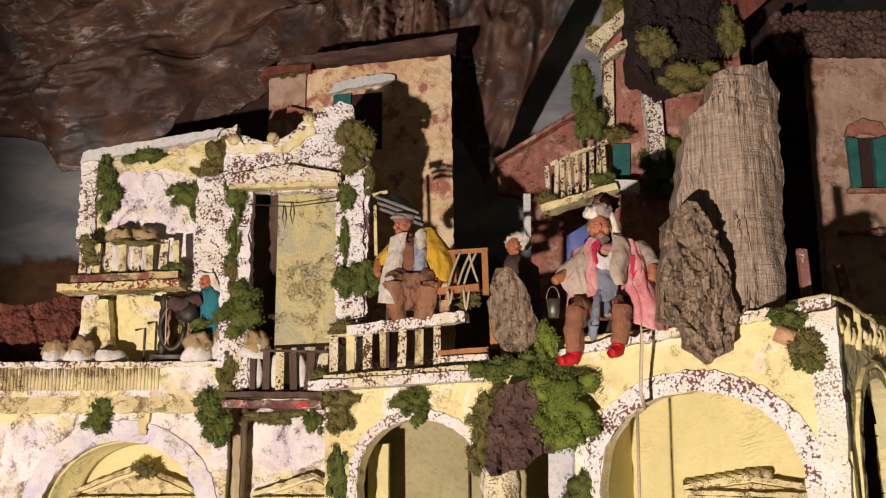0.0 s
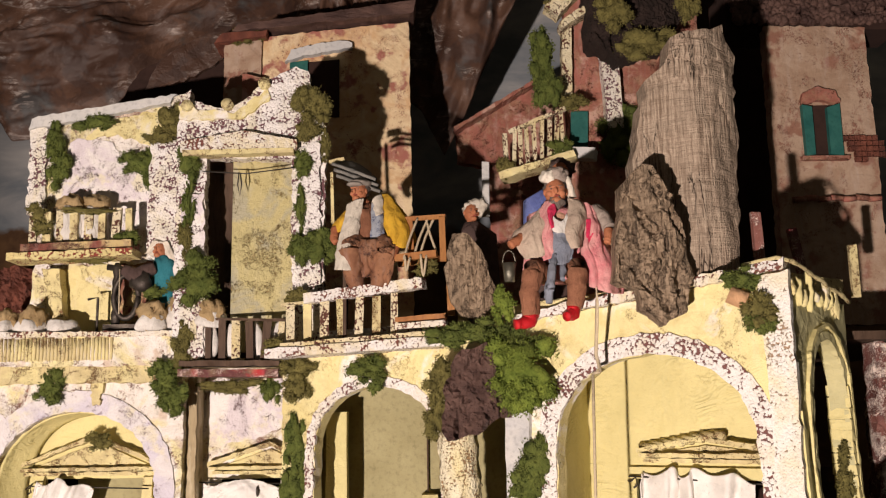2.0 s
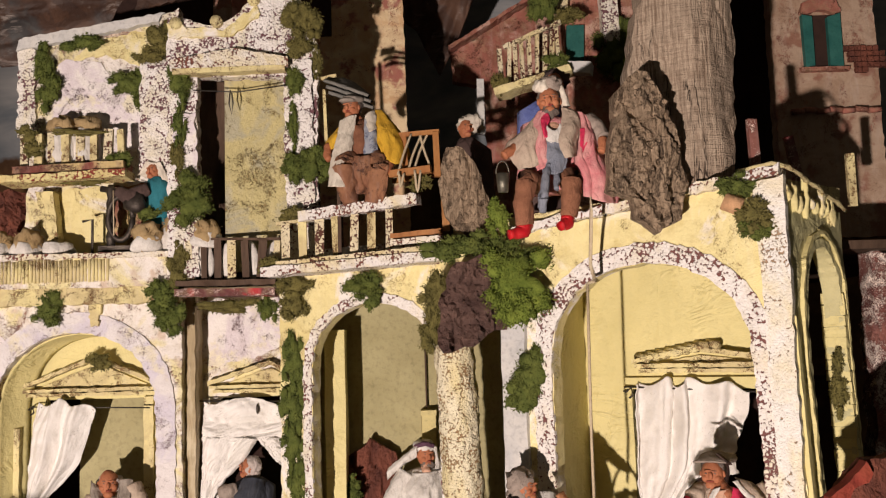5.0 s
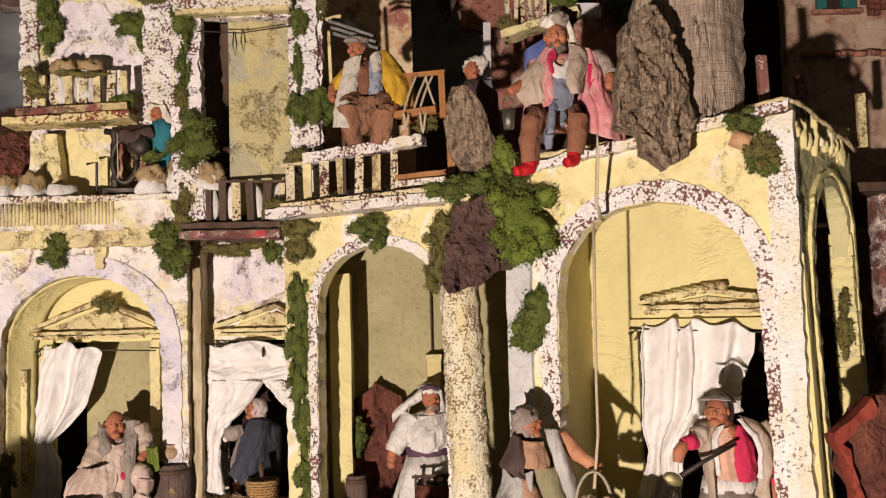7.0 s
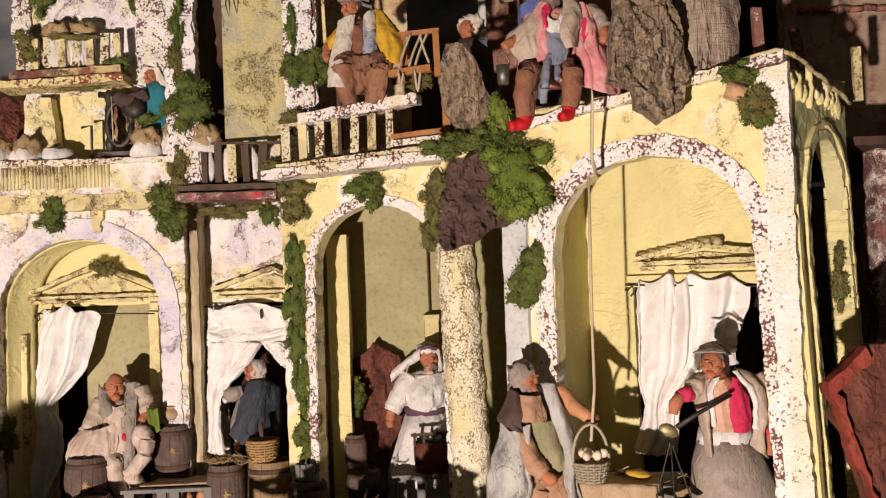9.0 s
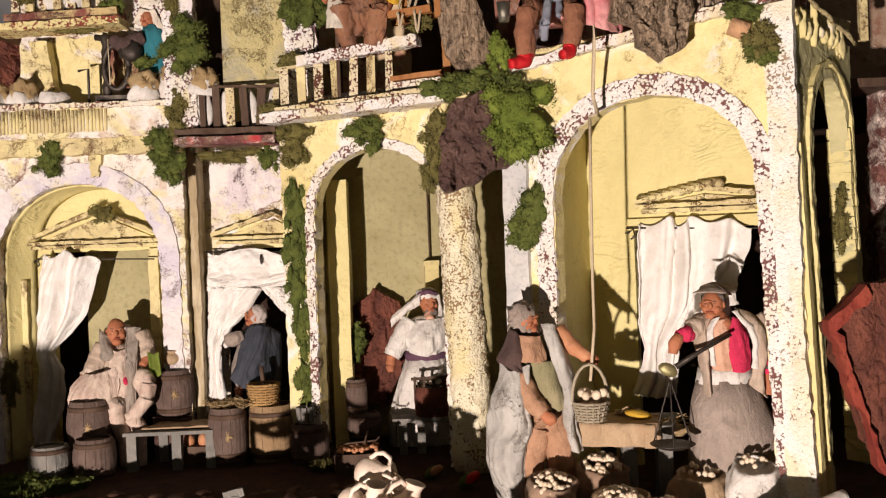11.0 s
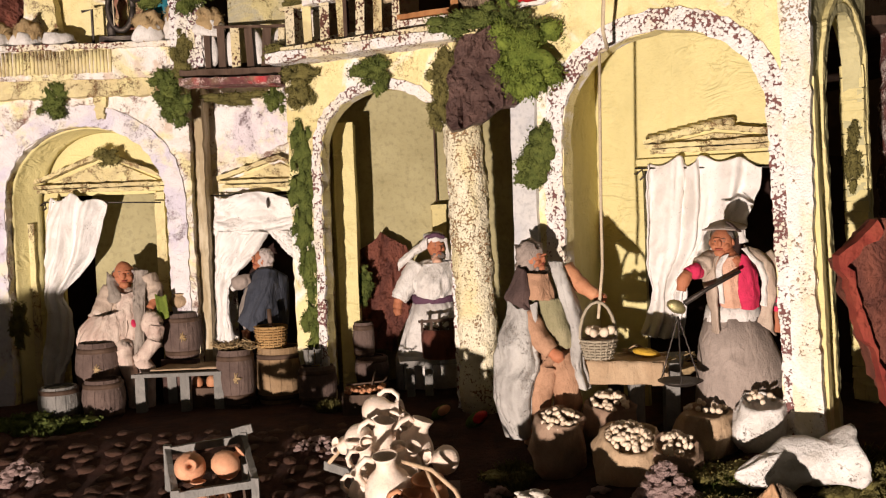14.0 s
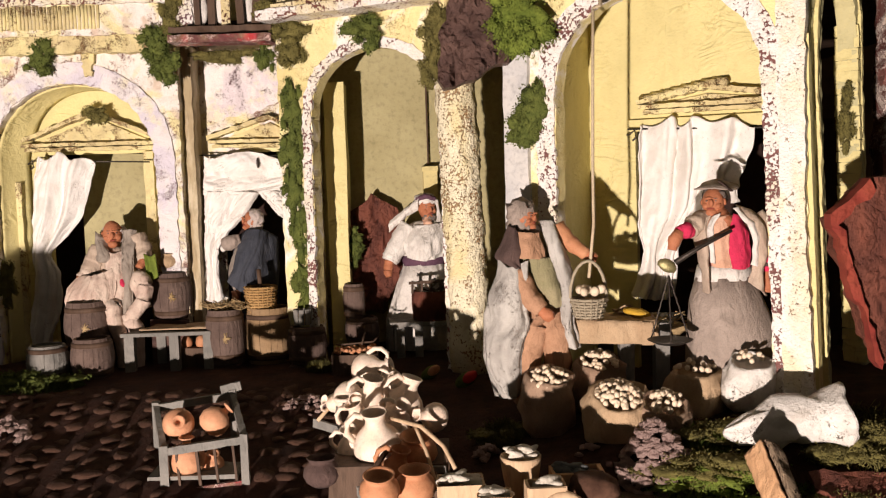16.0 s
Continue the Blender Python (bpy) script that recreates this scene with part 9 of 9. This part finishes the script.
c = V((0.1430, 1.1200, 0.0153))
fb = thing("fish_basket", "tapered wooden tub of silver fish", "basket")
bm = bmesh.new()
lathe_bm(bm, [(0.017, -0.05), (0.024, -0.003), (0.024, 0.0), (0.022, 0.0), (0.020, -0.01)], Matrix.Translation(c), 18, 0, True, 0.05)
part("tub", bm, "pale_wood", fb)
fish_heap(fb, c, 18, 0.016, 0.014, 3, "silver")
for lab, px, w, d, h, mt, n, fm in (("square pale box of large silver fish", (0.0717, 1.0800, 0.0019), 0.05, 0.04, 0.04, "pale_wood", 9, "silver"), ("small pale box of fish", (0.1076, 1.0600, -0.0067), 0.035, 0.03, 0.04, "pale_wood", 8, "silver"),
                                    ("small pale box of fish scraps", (0.1631, 1.0600, 0.0019), 0.04, 0.03, 0.04, "pale_wood", 8, "silver"), ("low orange crate of green cucumbers", (0.2032, 1.1000, 0.0035), 0.055, 0.032, 0.014, "cut_wood", 9, "fish")):
    c = V(px)
    bx = thing("fish_box", lab, "box", "market boxes")
    for sx, sy, ww, dd in ((0, -1, w, 0.003), (0, 1, w, 0.003), (-1, 0, 0.003, d), (1, 0, 0.003, d)):
        bm = bmesh.new()
        box_bm(bm, c + V((sx * w / 2, sy * d / 2, -h / 2)), (ww, dd, h), None, 0.0008, rr)
        part("side", bm, mt, bx)
    bm = bmesh.new()
    box_bm(bm, c + V((0, 0, -h * 0.6)), (w * 0.95, d * 0.95, h * 0.5))
    part("filling", bm, "burlap_dark", bx)
    fish_heap(bx, c + V((0, 0, -0.004)), n, w * 0.36, d * 0.3, n + int(w * 1000), fm, 0.024 if fm == "silver" else 0.022)
wh = thing("cart_wheel", "small wooden cart wheel by the fish boxes", "wheel")
c = V((0.1800, 1.0400, -0.0290))
bm = bmesh.new()
tube_bm(bm, [c + V((0.022 * math.cos(a), 0.005 * math.sin(a), 0.022 * math.sin(a))) for a in [6.283 * k / 24 for k in range(25)]], 0.005, 8)
part("rim", bm, "pale_wood", wh)
for k in range(8):
    a = 6.283 * k / 8
    bm = bmesh.new()
    tube_bm(bm, [c, c + V((0.021 * math.cos(a), 0.005 * math.sin(a), 0.021 * math.sin(a)))], 0.002, 6)
    part("spoke", bm, "pale_wood", wh)
bm = bmesh.new()
blob_bm(bm, V((0.2186, 1.0800, -0.0100)), (0.03, 0.03, 0.016), (0, 0, 0), 0, 3, 0.2, 50, 3)
tagged(finish("market_stone", bm, "cobble"), "brown stone under the cucumber crate", "stone")
bm = bmesh.new()
box_bm(bm, (0.16, 1.08, -0.085), (0.26, 0.10, 0.10), None, 0.004)
tagged(finish("market_stand", bm, "dark_wood"), "dark low stand under the fish boxes", "stand")

# melons, log, bark, stones
for p, mt, r in (((0.0964, 1.5000, 0.0317), "red_shoe", 0.016), ((0.0417, 1.5500, 0.0340), "terracotta", 0.014)):
    ml = thing("melon_slice", "slice of melon with red flesh and green rind on the ground", "melon", "melon slices")
    p = on_ground(p, 0.010)
    bm = bmesh.new()
    blob_bm(bm, p, (r * 1.25, r * 0.5, r * 0.7), (0, -25, 20), 0, 3)
    part("rind", bm, "moss", ml)
    bm = bmesh.new()
    blob_bm(bm, p + V((r * 0.25, -r * 0.1, r * 0.18)), (r * 0.95, r * 0.45, r * 0.55), (0, -25, 20), 0, 3)
    part("flesh", bm, mt, ml)
lg = thing("log", "split log with an orange cut end lying in the grass", "log")
p, q = V((0.4071, 1.1000, 0.0208)), V((0.4204, 1.0350, -0.0487))
ax = (q - p).normalized()
side = V((0.86, 0.36, 0.05))
side = (side - ax * side.dot(ax)).normalized()
out = ax.cross(side)
out = out if out.y < 0 else -out
bm = bmesh.new()
rings = []
for k in range(15):
    o = p.lerp(q, k / 14)
    w = 0.021 * (1 - 0.25 * (k / 14 - 0.4) ** 2) * (0.86 if k in (0, 14) else 1.0)
    rings.append([bm.verts.new(o + (side * math.sin(a) * 1.25 + out * math.cos(a)) * w * (1 + 0.14 * noise.noise((math.cos(a) * 2, math.sin(a) * 2, k * 0.35)) + 0.05 * math.sin(9 * a + k * 0.2))) for a in [math.pi * (0.02 + 0.96 * t / 18) for t in range(19)]])
for r1, r2 in zip(rings, rings[1:]):
    for k in range(19):
        f = bm.faces.new((r1[k], r1[(k + 1) % 19], r2[(k + 1) % 19], r2[k]))
        f.smooth = k < 18
bm.faces.new(rings[0])
bm.faces.new(rings[-1][::-1])
bmesh.ops.recalc_face_normals(bm, faces=bm.faces[:])
part("bark", bm, "bark", lg)
bm = bmesh.new()


def cut_face(s, t):
    o = p.lerp(q, s)
    return o - side * (0.0035 + 0.0025 * noise.noise((s * 9, t * 2, 1))) + out * (0.0205 - 0.040 * t) * (0.92 + 0.10 * noise.noise((s * 6, 4, 0)))


sheet_bm(bm, cut_face, 26, 12, 0, 0.003)
part("cut_face", bm, "cut_wood", lg, "raw orange split face")
bm = bmesh.new()
box_bm(bm, on_ground((0.5310, 1.1150, -0.0033), 0.008), (0.10, 0.042, 0.015), Euler((0.55, 0.02, 0.1)).to_matrix(), 0.005, rr)
bmesh.ops.subdivide_edges(bm, edges=bm.edges[:], cuts=5, use_grid_fill=True)
for v in bm.verts:
    v.co += 0.006 * V((noise.noise(v.co * 60), noise.noise(v.co * 60 + V((2, 0, 0))), noise.noise(v.co * 60 + V((0, 2, 0)))))
tagged(finish("bark_chunk", bm, "bark_red"), "flat reddish bark chunk in the grass", "bark")


def pebble_mesh(seed, material):
    bm = bmesh.new()
    blob_bm(bm, (0, 0, 0), (1, 0.85, 0.55), (0, 0, 0), 0, 1 if material == "stone" else 2, 0.55 if material == "stone" else 0.35, 2.0, seed * 3.7)
    for f in bm.faces:
        f.smooth = material != "stone"
    me = bpy.data.meshes.new("stone")
    bm.to_mesh(me)
    bm.free()
    me.materials.append(M[material])
    return me


rr = random.Random(77)
for name, lab, p, n, rx, ry, hz, s0, s1, mt in (
        ("rubble_heap", "heap of angular purple-grey stones in front of the sacks", (0.3050, 1.1500, 0.0113), 260, 0.043, 0.034, 0.058, 0.004, 0.0095, "stone"),
        ("rubble_heap", "small pile of grey stones in the shade", (0.1122, 1.2800, -0.0040), 26, 0.016, 0.014, 0.016, 0.004, 0.008, "stone"),
        ("rubble_heap", "low pile of fine gravel by the cart", (-0.1421, 1.4500, 0.0138), 60, 0.036, 0.02, 0.020, 0.003, 0.006, "stone"),
        ("rubble_heap", "pale stone pile at the square's edge", (-0.5631, 1.4000, -0.0169), 50, 0.030, 0.03, 0.024, 0.004, 0.009, "stone"),
        ("rubble_heap", "two grey stones beside the sacks", (0.2318, 1.2000, 0.0123), 8, 0.012, 0.01, 0.010, 0.005, 0.008, "stone")):
    hp = thing(name, lab, "stones")
    ms = [pebble_mesh(k + 1, mt) for k in range(4)]
    for k in range(n):
        a, q = rr.uniform(0, 6.283), math.sqrt(rr.random())
        x, y = p[0] + rx * q * math.cos(a), p[1] + ry * q * math.sin(a)
        ob = new("stone", rr.choice(ms))
        s = rr.uniform(s0, s1)
        ob.matrix_basis = pose(x, y, ground_z(x, y) + hz * (1 - q ** 1.5) * rr.uniform(0.75, 1.0) + s * 0.3, rr.uniform(-25, 25), rr.uniform(-25, 25), rr.uniform(0, 360)) @ Matrix.Diagonal((s, s, s, 1))
        ob.parent = hp


# ---- moss and grass ----
def moss(label, p, r, material="moss", seed=0, dense=1.0, stretch=(1, 0.55, 1), blade=0.0036, name="moss_clump", kind=""):
    """A clump of moss: an uneven core bristling with fine blades."""
    rnd2 = random.Random(seed * 13 + 5)
    p = V(p)
    r *= 1.12
    bm = bmesh.new()
    rx, ry, rz = r * stretch[0], r * stretch[1], r * stretch[2]
    blob_bm(bm, p, (rx * 0.66, ry * 0.66, rz * 0.66), (0, 0, 0), 0, 3, 0.85, 75, seed * 1.3)
    for k in range(15):
        a, q = rnd2.uniform(0, 6.283), rnd2.uniform(0.45, 1.12)
        s = rnd2.uniform(0.14, 0.38)
        blob_bm(bm, p + V((rx * q * math.cos(a), rnd2.uniform(-0.4, 0.1) * ry, rz * q * math.sin(a))), (rx * s, ry * s * 1.2, rz * s), (0, 0, 0), 0, 2, 0.7, 90, seed + k)
    core = [(v.co.copy(), (v.co - p).normalized()) for v in bm.verts]
    n = int(dense * 2400 * (r / 0.03) ** 1.6)
    for k in range(n):
        q, d = rnd2.choice(core)
        q = q + V([rnd2.uniform(-1, 1) for _ in range(3)]) * r * 0.14
        t = (d + V([rnd2.uniform(-0.9, 0.9) for _ in range(3)])).normalized() * blade * rnd2.uniform(0.5, 1.25)
        w = t.cross(V((rnd2.uniform(-1, 1), rnd2.uniform(-1, 1), rnd2.uniform(-1, 1)))).normalized() * 0.0011
        bm.faces.new([bm.verts.new(c2) for c2 in (q - w, q + w, q + t + w * 0.5, q + t - w * 0.5)])
    me = bpy.data.meshes.new(name)
    bm.to_mesh(me)
    bm.free()
    me.materials.append(M[material])
    return tagged(new(name, me), label, "moss", "moss clumps", kind)


CLUMPS = (
    # ruin wall
    ((-0.6549, 1.7850, 1.0281), 0.020, "moss", (0.7, 0.5, 1.4)), ((-0.6404, 1.7850, 0.9713), 0.022, "moss", (0.8, 0.5, 1.3)), ((-0.5853, 1.7850, 1.0663), 0.022, "moss", (1.5, 0.5, 0.5)),
    ((-0.4861, 1.7800, 0.9855), 0.026, "moss", (1.2, 0.5, 0.8)), ((-0.4685, 1.7800, 0.9573), 0.016, "moss", (0.8, 0.5, 1.2)), ((-0.4271, 1.7500, 1.0610), 0.024, "moss_dry", (1.1, 0.5, 1.0)), ((-0.4474, 1.7500, 1.0275), 0.018, "moss_dry", (1.2, 0.5, 0.7)),
    ((-0.3795, 1.7000, 0.9585), 0.020, "moss", (0.9, 0.5, 1.2)), ((-0.3769, 1.7000, 0.8839), 0.016, "moss", (0.5, 0.5, 2.2)), ((-0.3818, 1.7000, 0.8211), 0.014, "moss_dry", (0.6, 0.5, 1.8)), ((-0.3543, 1.6900, 0.7422), 0.034, "moss", (1.0, 0.6, 1.1)),
    ((-0.1546, 1.7000, 1.0759), 0.026, "moss_dry", (0.9, 0.5, 1.1)), ((-0.1355, 1.7000, 1.0647), 0.016, "moss_dry", (0.9, 0.5, 1.2)), ((-0.1645, 1.7000, 1.0213), 0.018, "moss_dry", (0.9, 0.5, 1.0)), ((-0.1742, 1.7000, 0.9619), 0.018, "moss", (0.8, 0.5, 1.2)),
    ((-0.1771, 1.7000, 0.8716), 0.014, "moss", (0.6, 0.5, 2.4)), ((-0.1780, 1.6900, 0.7970), 0.020, "moss", (0.9, 0.5, 1.0)), ((-0.1425, 1.6900, 0.8018), 0.026, "moss", (0.9, 0.5, 1.2)), ((-0.1357, 1.7100, 0.9912), 0.014, "moss_dry", (0.6, 0.5, 2.0)), ((-0.1808, 1.6800, 0.7143), 0.014, "moss_dry", (1.3, 0.5, 0.7)),
    ((-0.6611, 1.7400, 0.8787), 0.014, "moss_dry", (1.2, 0.5, 1.0)), ((-0.6468, 1.7350, 0.8507), 0.010, "moss_dry", (1.4, 0.5, 1.2)), ((-0.4930, 1.7350, 0.8281), 0.012, "moss", (1.4, 0.5, 0.9)), ((-0.5659, 1.7400, 0.7892), 0.008, "moss_dry", (6.0, 0.8, 0.6)), ((-0.4546, 1.7450, 0.7322), 0.012, "moss", (1.6, 0.6, 0.7)), ((-0.5695, 1.7350, 0.8822), 0.007, "moss_dry", (6, 0.8, 0.7)),
    # front of the arcade
    ((-0.6177, 1.7350, 0.5639), 0.025, "moss", (1.0, 0.5, 0.85)), ((-0.4072, 1.7100, 0.5765), 0.026, "moss", (1.1, 0.5, 0.9)), ((-0.3979, 1.7100, 0.5415), 0.022, "moss", (0.9, 0.5, 1.0)), ((-0.3869, 1.7100, 0.6157), 0.018, "moss_dry", (0.9, 0.5, 1.4)), ((-0.3814, 1.7100, 0.6504), 0.014, "moss_dry", (0.8, 0.5, 1.4)),
    ((-0.3093, 1.7600, 0.5627), 0.018, "moss_dry", (2.8, 0.5, 0.7)), ((-0.2301, 1.7400, 0.5541), 0.016, "moss", (0.8, 0.5, 1.3)), ((-0.1714, 1.6800, 0.5875), 0.022, "moss_dry", (1.2, 0.5, 0.9)), ((-0.1790, 1.6800, 0.5515), 0.020, "moss_dry", (1.0, 0.5, 0.9)), ((-0.2148, 1.6700, 0.6217), 0.013, "moss_dry", (1.3, 0.5, 0.8)),
    ((-0.0514, 1.6250, 0.5839), 0.022, "moss", (1.1, 0.5, 0.8)), ((-0.0377, 1.6200, 0.5567), 0.012, "moss", (0.8, 0.5, 1.0)), ((-0.1804, 1.6900, 0.4562), 0.018, "moss", (0.95, 0.5, 2.5)), ((-0.1818, 1.6900, 0.3880), 0.018, "moss", (0.95, 0.5, 2.5)), ((-0.1815, 1.6900, 0.3102), 0.017, "moss", (0.95, 0.5, 2.5)), ((-0.1752, 1.6900, 0.2422), 0.015, "moss", (0.95, 0.5, 2.5)), ((-0.1691, 1.6900, 0.1648), 0.017, "moss", (0.95, 0.5, 2.5)), ((-0.1662, 1.6900, 0.1496), 0.014, "moss", (0.8, 0.5, 1.4)),
    ((0.1800, 1.4200, 0.5702), 0.041, "moss_bright", (1.05, 0.5, 1.15)), ((0.1721, 1.4300, 0.6010), 0.030, "moss", (1.2, 0.5, 0.8)), ((0.0909, 1.4700, 0.6253), 0.022, "moss", (1.5, 0.5, 0.7)), ((0.0603, 1.4700, 0.5062), 0.022, "moss_dry", (0.7, 0.5, 1.4)), ((0.0719, 1.4700, 0.5572), 0.024, "moss_dry", (1.0, 0.5, 1.2)), ((0.1325, 1.4500, 0.6257), 0.020, "moss", (1.5, 0.5, 0.7)),
    ((0.2067, 1.4500, 0.4339), 0.026, "moss", (1.0, 0.5, 1.2)), ((0.1972, 1.4500, 0.4006), 0.022, "moss", (1.1, 0.5, 1.1)), ((0.1615, 1.4300, 0.6640), 0.016, "moss_bright", (0.8, 0.5, 1.4)), ((0.0461, 1.5850, 0.7467), 0.012, "moss_dry", (1.3, 0.5, 0.8)),
    ((0.4613, 1.2600, 0.6758), 0.017, "moss", (1.3, 0.5, 0.7)), ((0.4819, 1.2500, 0.6328), 0.020, "moss_dry", (1.0, 0.5, 1.0)), ((0.4804, 1.2480, 0.6141), 0.013, "moss", (1.2, 0.5, 0.7)), ((0.6560, 1.4320, 0.3900), 0.014, "moss_dry", (0.7, 0.5, 1.8)), ((0.6580, 1.4320, 0.4350), 0.010, "moss_dry", (0.6, 0.5, 1.8)),
    # niche and pediment
    ((-0.0994, 1.8000, 0.2097), 0.022, "moss", (0.9, 0.5, 1.3)), ((0.0829, 1.8000, 0.2090), 0.018, "moss", (0.6, 0.5, 1.4)), ((-0.5525, 1.8000, 0.4663), 0.014, "moss_dry", (1.3, 0.5, 0.8)), ((-0.7064, 1.7400, 0.1738), 0.016, "moss_dry", (0.8, 0.5, 2.4)),
    # tower
    ((0.4406, 1.8420, 1.0430), 0.034, "moss", (1.0, 0.6, 1.2)), ((0.4679, 1.8420, 1.0899), 0.022, "moss", (1.0, 0.6, 1.0)),
    ((0.2879, 1.8000, 1.1980), 0.028, "moss", (0.8, 0.6, 1.9)), ((0.2934, 1.8000, 1.1332), 0.026, "moss", (0.8, 0.6, 1.5)), ((0.4099, 1.7000, 1.2494), 0.028, "moss_dry", (1.0, 0.6, 1.1)), ((0.4654, 1.7000, 1.1920), 0.030, "moss_dry", (1.4, 0.6, 0.9)), ((0.5506, 1.7000, 1.2764), 0.026, "moss_dry", (0.7, 0.6, 1.7)),
    ((0.3143, 1.8000, 1.0117), 0.018, "moss", (1.1, 0.6, 0.8)), ((0.2051, 1.8200, 0.9779), 0.014, "moss_dry", (0.9, 0.6, 1.1)), ((0.3401, 1.8000, 1.1036), 0.018, "moss_dry", (1.3, 0.6, 0.6)), ((-0.3423, 2.0450, 1.3448), 0.022, "moss_dry", (1.3, 0.5, 0.7)), ((0.3653, 1.8450, 1.3874), 0.024, "moss_dry", (0.9, 0.6, 1.4)), ((0.3265, 1.8350, 1.3308), 0.020, "moss_dry", (1.0, 0.6, 0.8)),
)
TONES = {"moss": "green moss clump clinging to the worn wall", "moss_dry": "dry olive moss clump clinging to the wall", "moss_bright": "thick bright green moss clump on the rock"}
for k, (p, r, mt, st2) in enumerate(CLUMPS):
    moss(TONES[mt], p, r, mt, k, 1.0, st2)

# grass on the ground
def grass(label, patches, n, material, seed, tall=0.010):
    """Tufts of short blades over oval patches (x, y, half width, half depth)."""
    r = random.Random(seed)
    bm = bmesh.new()
    for x0, y0, rx, ry in patches:
        for k in range(n):
            a, q = r.uniform(0, 6.283), math.sqrt(r.random())
            x, y = x0 + rx * q * math.cos(a), y0 + ry * q * math.sin(a)
            lump = 0.010 * max(0, noise.noise((x * 40, y * 40, seed))) + 0.008 * (1 - q)
            p = V((x, y, ground_z(x, y) + lump * r.random()))
            t = V((r.uniform(-0.9, 0.7), r.uniform(-1.1, 0.2), 0.8)).normalized() * tall * r.uniform(0.5, 1.3)
            w = V((r.uniform(-1, 1), r.uniform(-1, 1), 0)).normalized() * 0.0012
            bm.faces.new([bm.verts.new(c2) for c2 in (p - w, p + w, p + t + w * 0.4, p + t - w * 0.4)])
    me = bpy.data.meshes.new("grass")
    bm.to_mesh(me)
    bm.free()
    me.materials.append(M[material])
    return tagged(new("grass", me), label, "grass", kind="stuff")


grass("bright green mossy grass around the log", [((0.3508, 1.0800, -0.0020)[0], 1.08, 0.05, 0.07), ((0.3049, 1.0500, -0.0157)[0], 1.07, 0.09, 0.06), ((0.3761, 1.2100, 0.0237)[0], 1.21, 0.035, 0.05), ((0.4833, 1.0800, -0.0198)[0], 1.08, 0.08, 0.05)], 3600, "moss_bright", 1, 0.006)
grass("short green grass by the keg", [((-0.5922, 1.5800, 0.0130)[0], 1.58, 0.07, 0.05), ((-0.6446, 1.6200, 0.0295)[0], 1.62, 0.05, 0.03)], 1500, "moss", 2, 0.008)
grass("dry grass tufts among the sacks and pier", [((0.1362, 1.3400, 0.0221)[0], 1.34, 0.022, 0.02), ((0.5781, 1.1800, 0.0068)[0], 1.18, 0.06, 0.05), ((-0.1392, 1.6200, 0.0262)[0], 1.62, 0.025, 0.02), ((0.4897, 1.2200, 0.0350)[0], 1.22, 0.03, 0.02), ((0.1337, 1.3000, 0.0434)[0], 1.30, 0.025, 0.02)], 900, "moss_dry", 3, 0.012)
for k, (p, r, mt) in enumerate((((0.3783, 1.2050, 0.0285), 0.026, "moss_dry"), ((0.3553, 1.1500, 0.0095), 0.028, "moss_dry"), ((0.3757, 1.1400, 0.0117), 0.026, "moss_bright"), ((0.3055, 1.1000, -0.0068), 0.028, "moss_bright"), ((0.3378, 1.0900, -0.0177), 0.030, "moss_bright"), ((0.3825, 1.1000, -0.0031), 0.024, "moss_bright"), ((0.4517, 1.0800, -0.0186), 0.024, "moss_bright"), ((0.5306, 1.1000, -0.0216), 0.028, "moss_dry"), ((0.5380, 1.1600, 0.0138), 0.020, "moss_dry"), ((0.5884, 1.1800, 0.0134), 0.024, "moss_dry"), ((0.3475, 1.0900, 0.0013), 0.030, "moss_bright"), ((0.3076, 1.0600, -0.0129), 0.026, "moss_bright"), ((0.3662, 1.0500, -0.0055), 0.022, "moss_bright"), ((0.4728, 1.0700, -0.0097), 0.024, "moss_dry"), ((0.1354, 1.3300, 0.0206), 0.018, "moss_dry"), ((-0.5649, 1.5800, 0.0120), 0.020, "moss"), ((-0.6367, 1.6000, 0.0194), 0.022, "moss"))):
    moss("low cushion of " + ("bright green" if mt == "moss_bright" else "olive" if mt == "moss_dry" else "green") + " moss on the ground", on_ground(p, 0.003), r * 1.25, mt, 200 + k, 1.2, (1.7, 1.4, 0.40), 0.0034)

# cobbles of the square
ms = [pebble_mesh(k + 11, "cobble") for k in range(6)]
rr = random.Random(99)
for i in range(17):
    for j in range(15):
        x, y = -0.62 + i * 0.034 + rr.uniform(-0.008, 0.008), 1.08 + j * 0.031 + (i % 2) * 0.012 + rr.uniform(-0.007, 0.007)
        if -0.31 < x < -0.18 and 1.22 < y < 1.38:
            continue
        ob = new("cobble", rr.choice(ms))
        s = rr.uniform(0.013, 0.021)
        ob.matrix_basis = pose(x, y, ground_z(x, y) - 0.002, rr.uniform(-8, 8), rr.uniform(-8, 8), rr.uniform(0, 360)) @ Matrix.Diagonal((s, s * rr.uniform(0.7, 1.0), s * 0.6, 1))
        ob.parent = ground
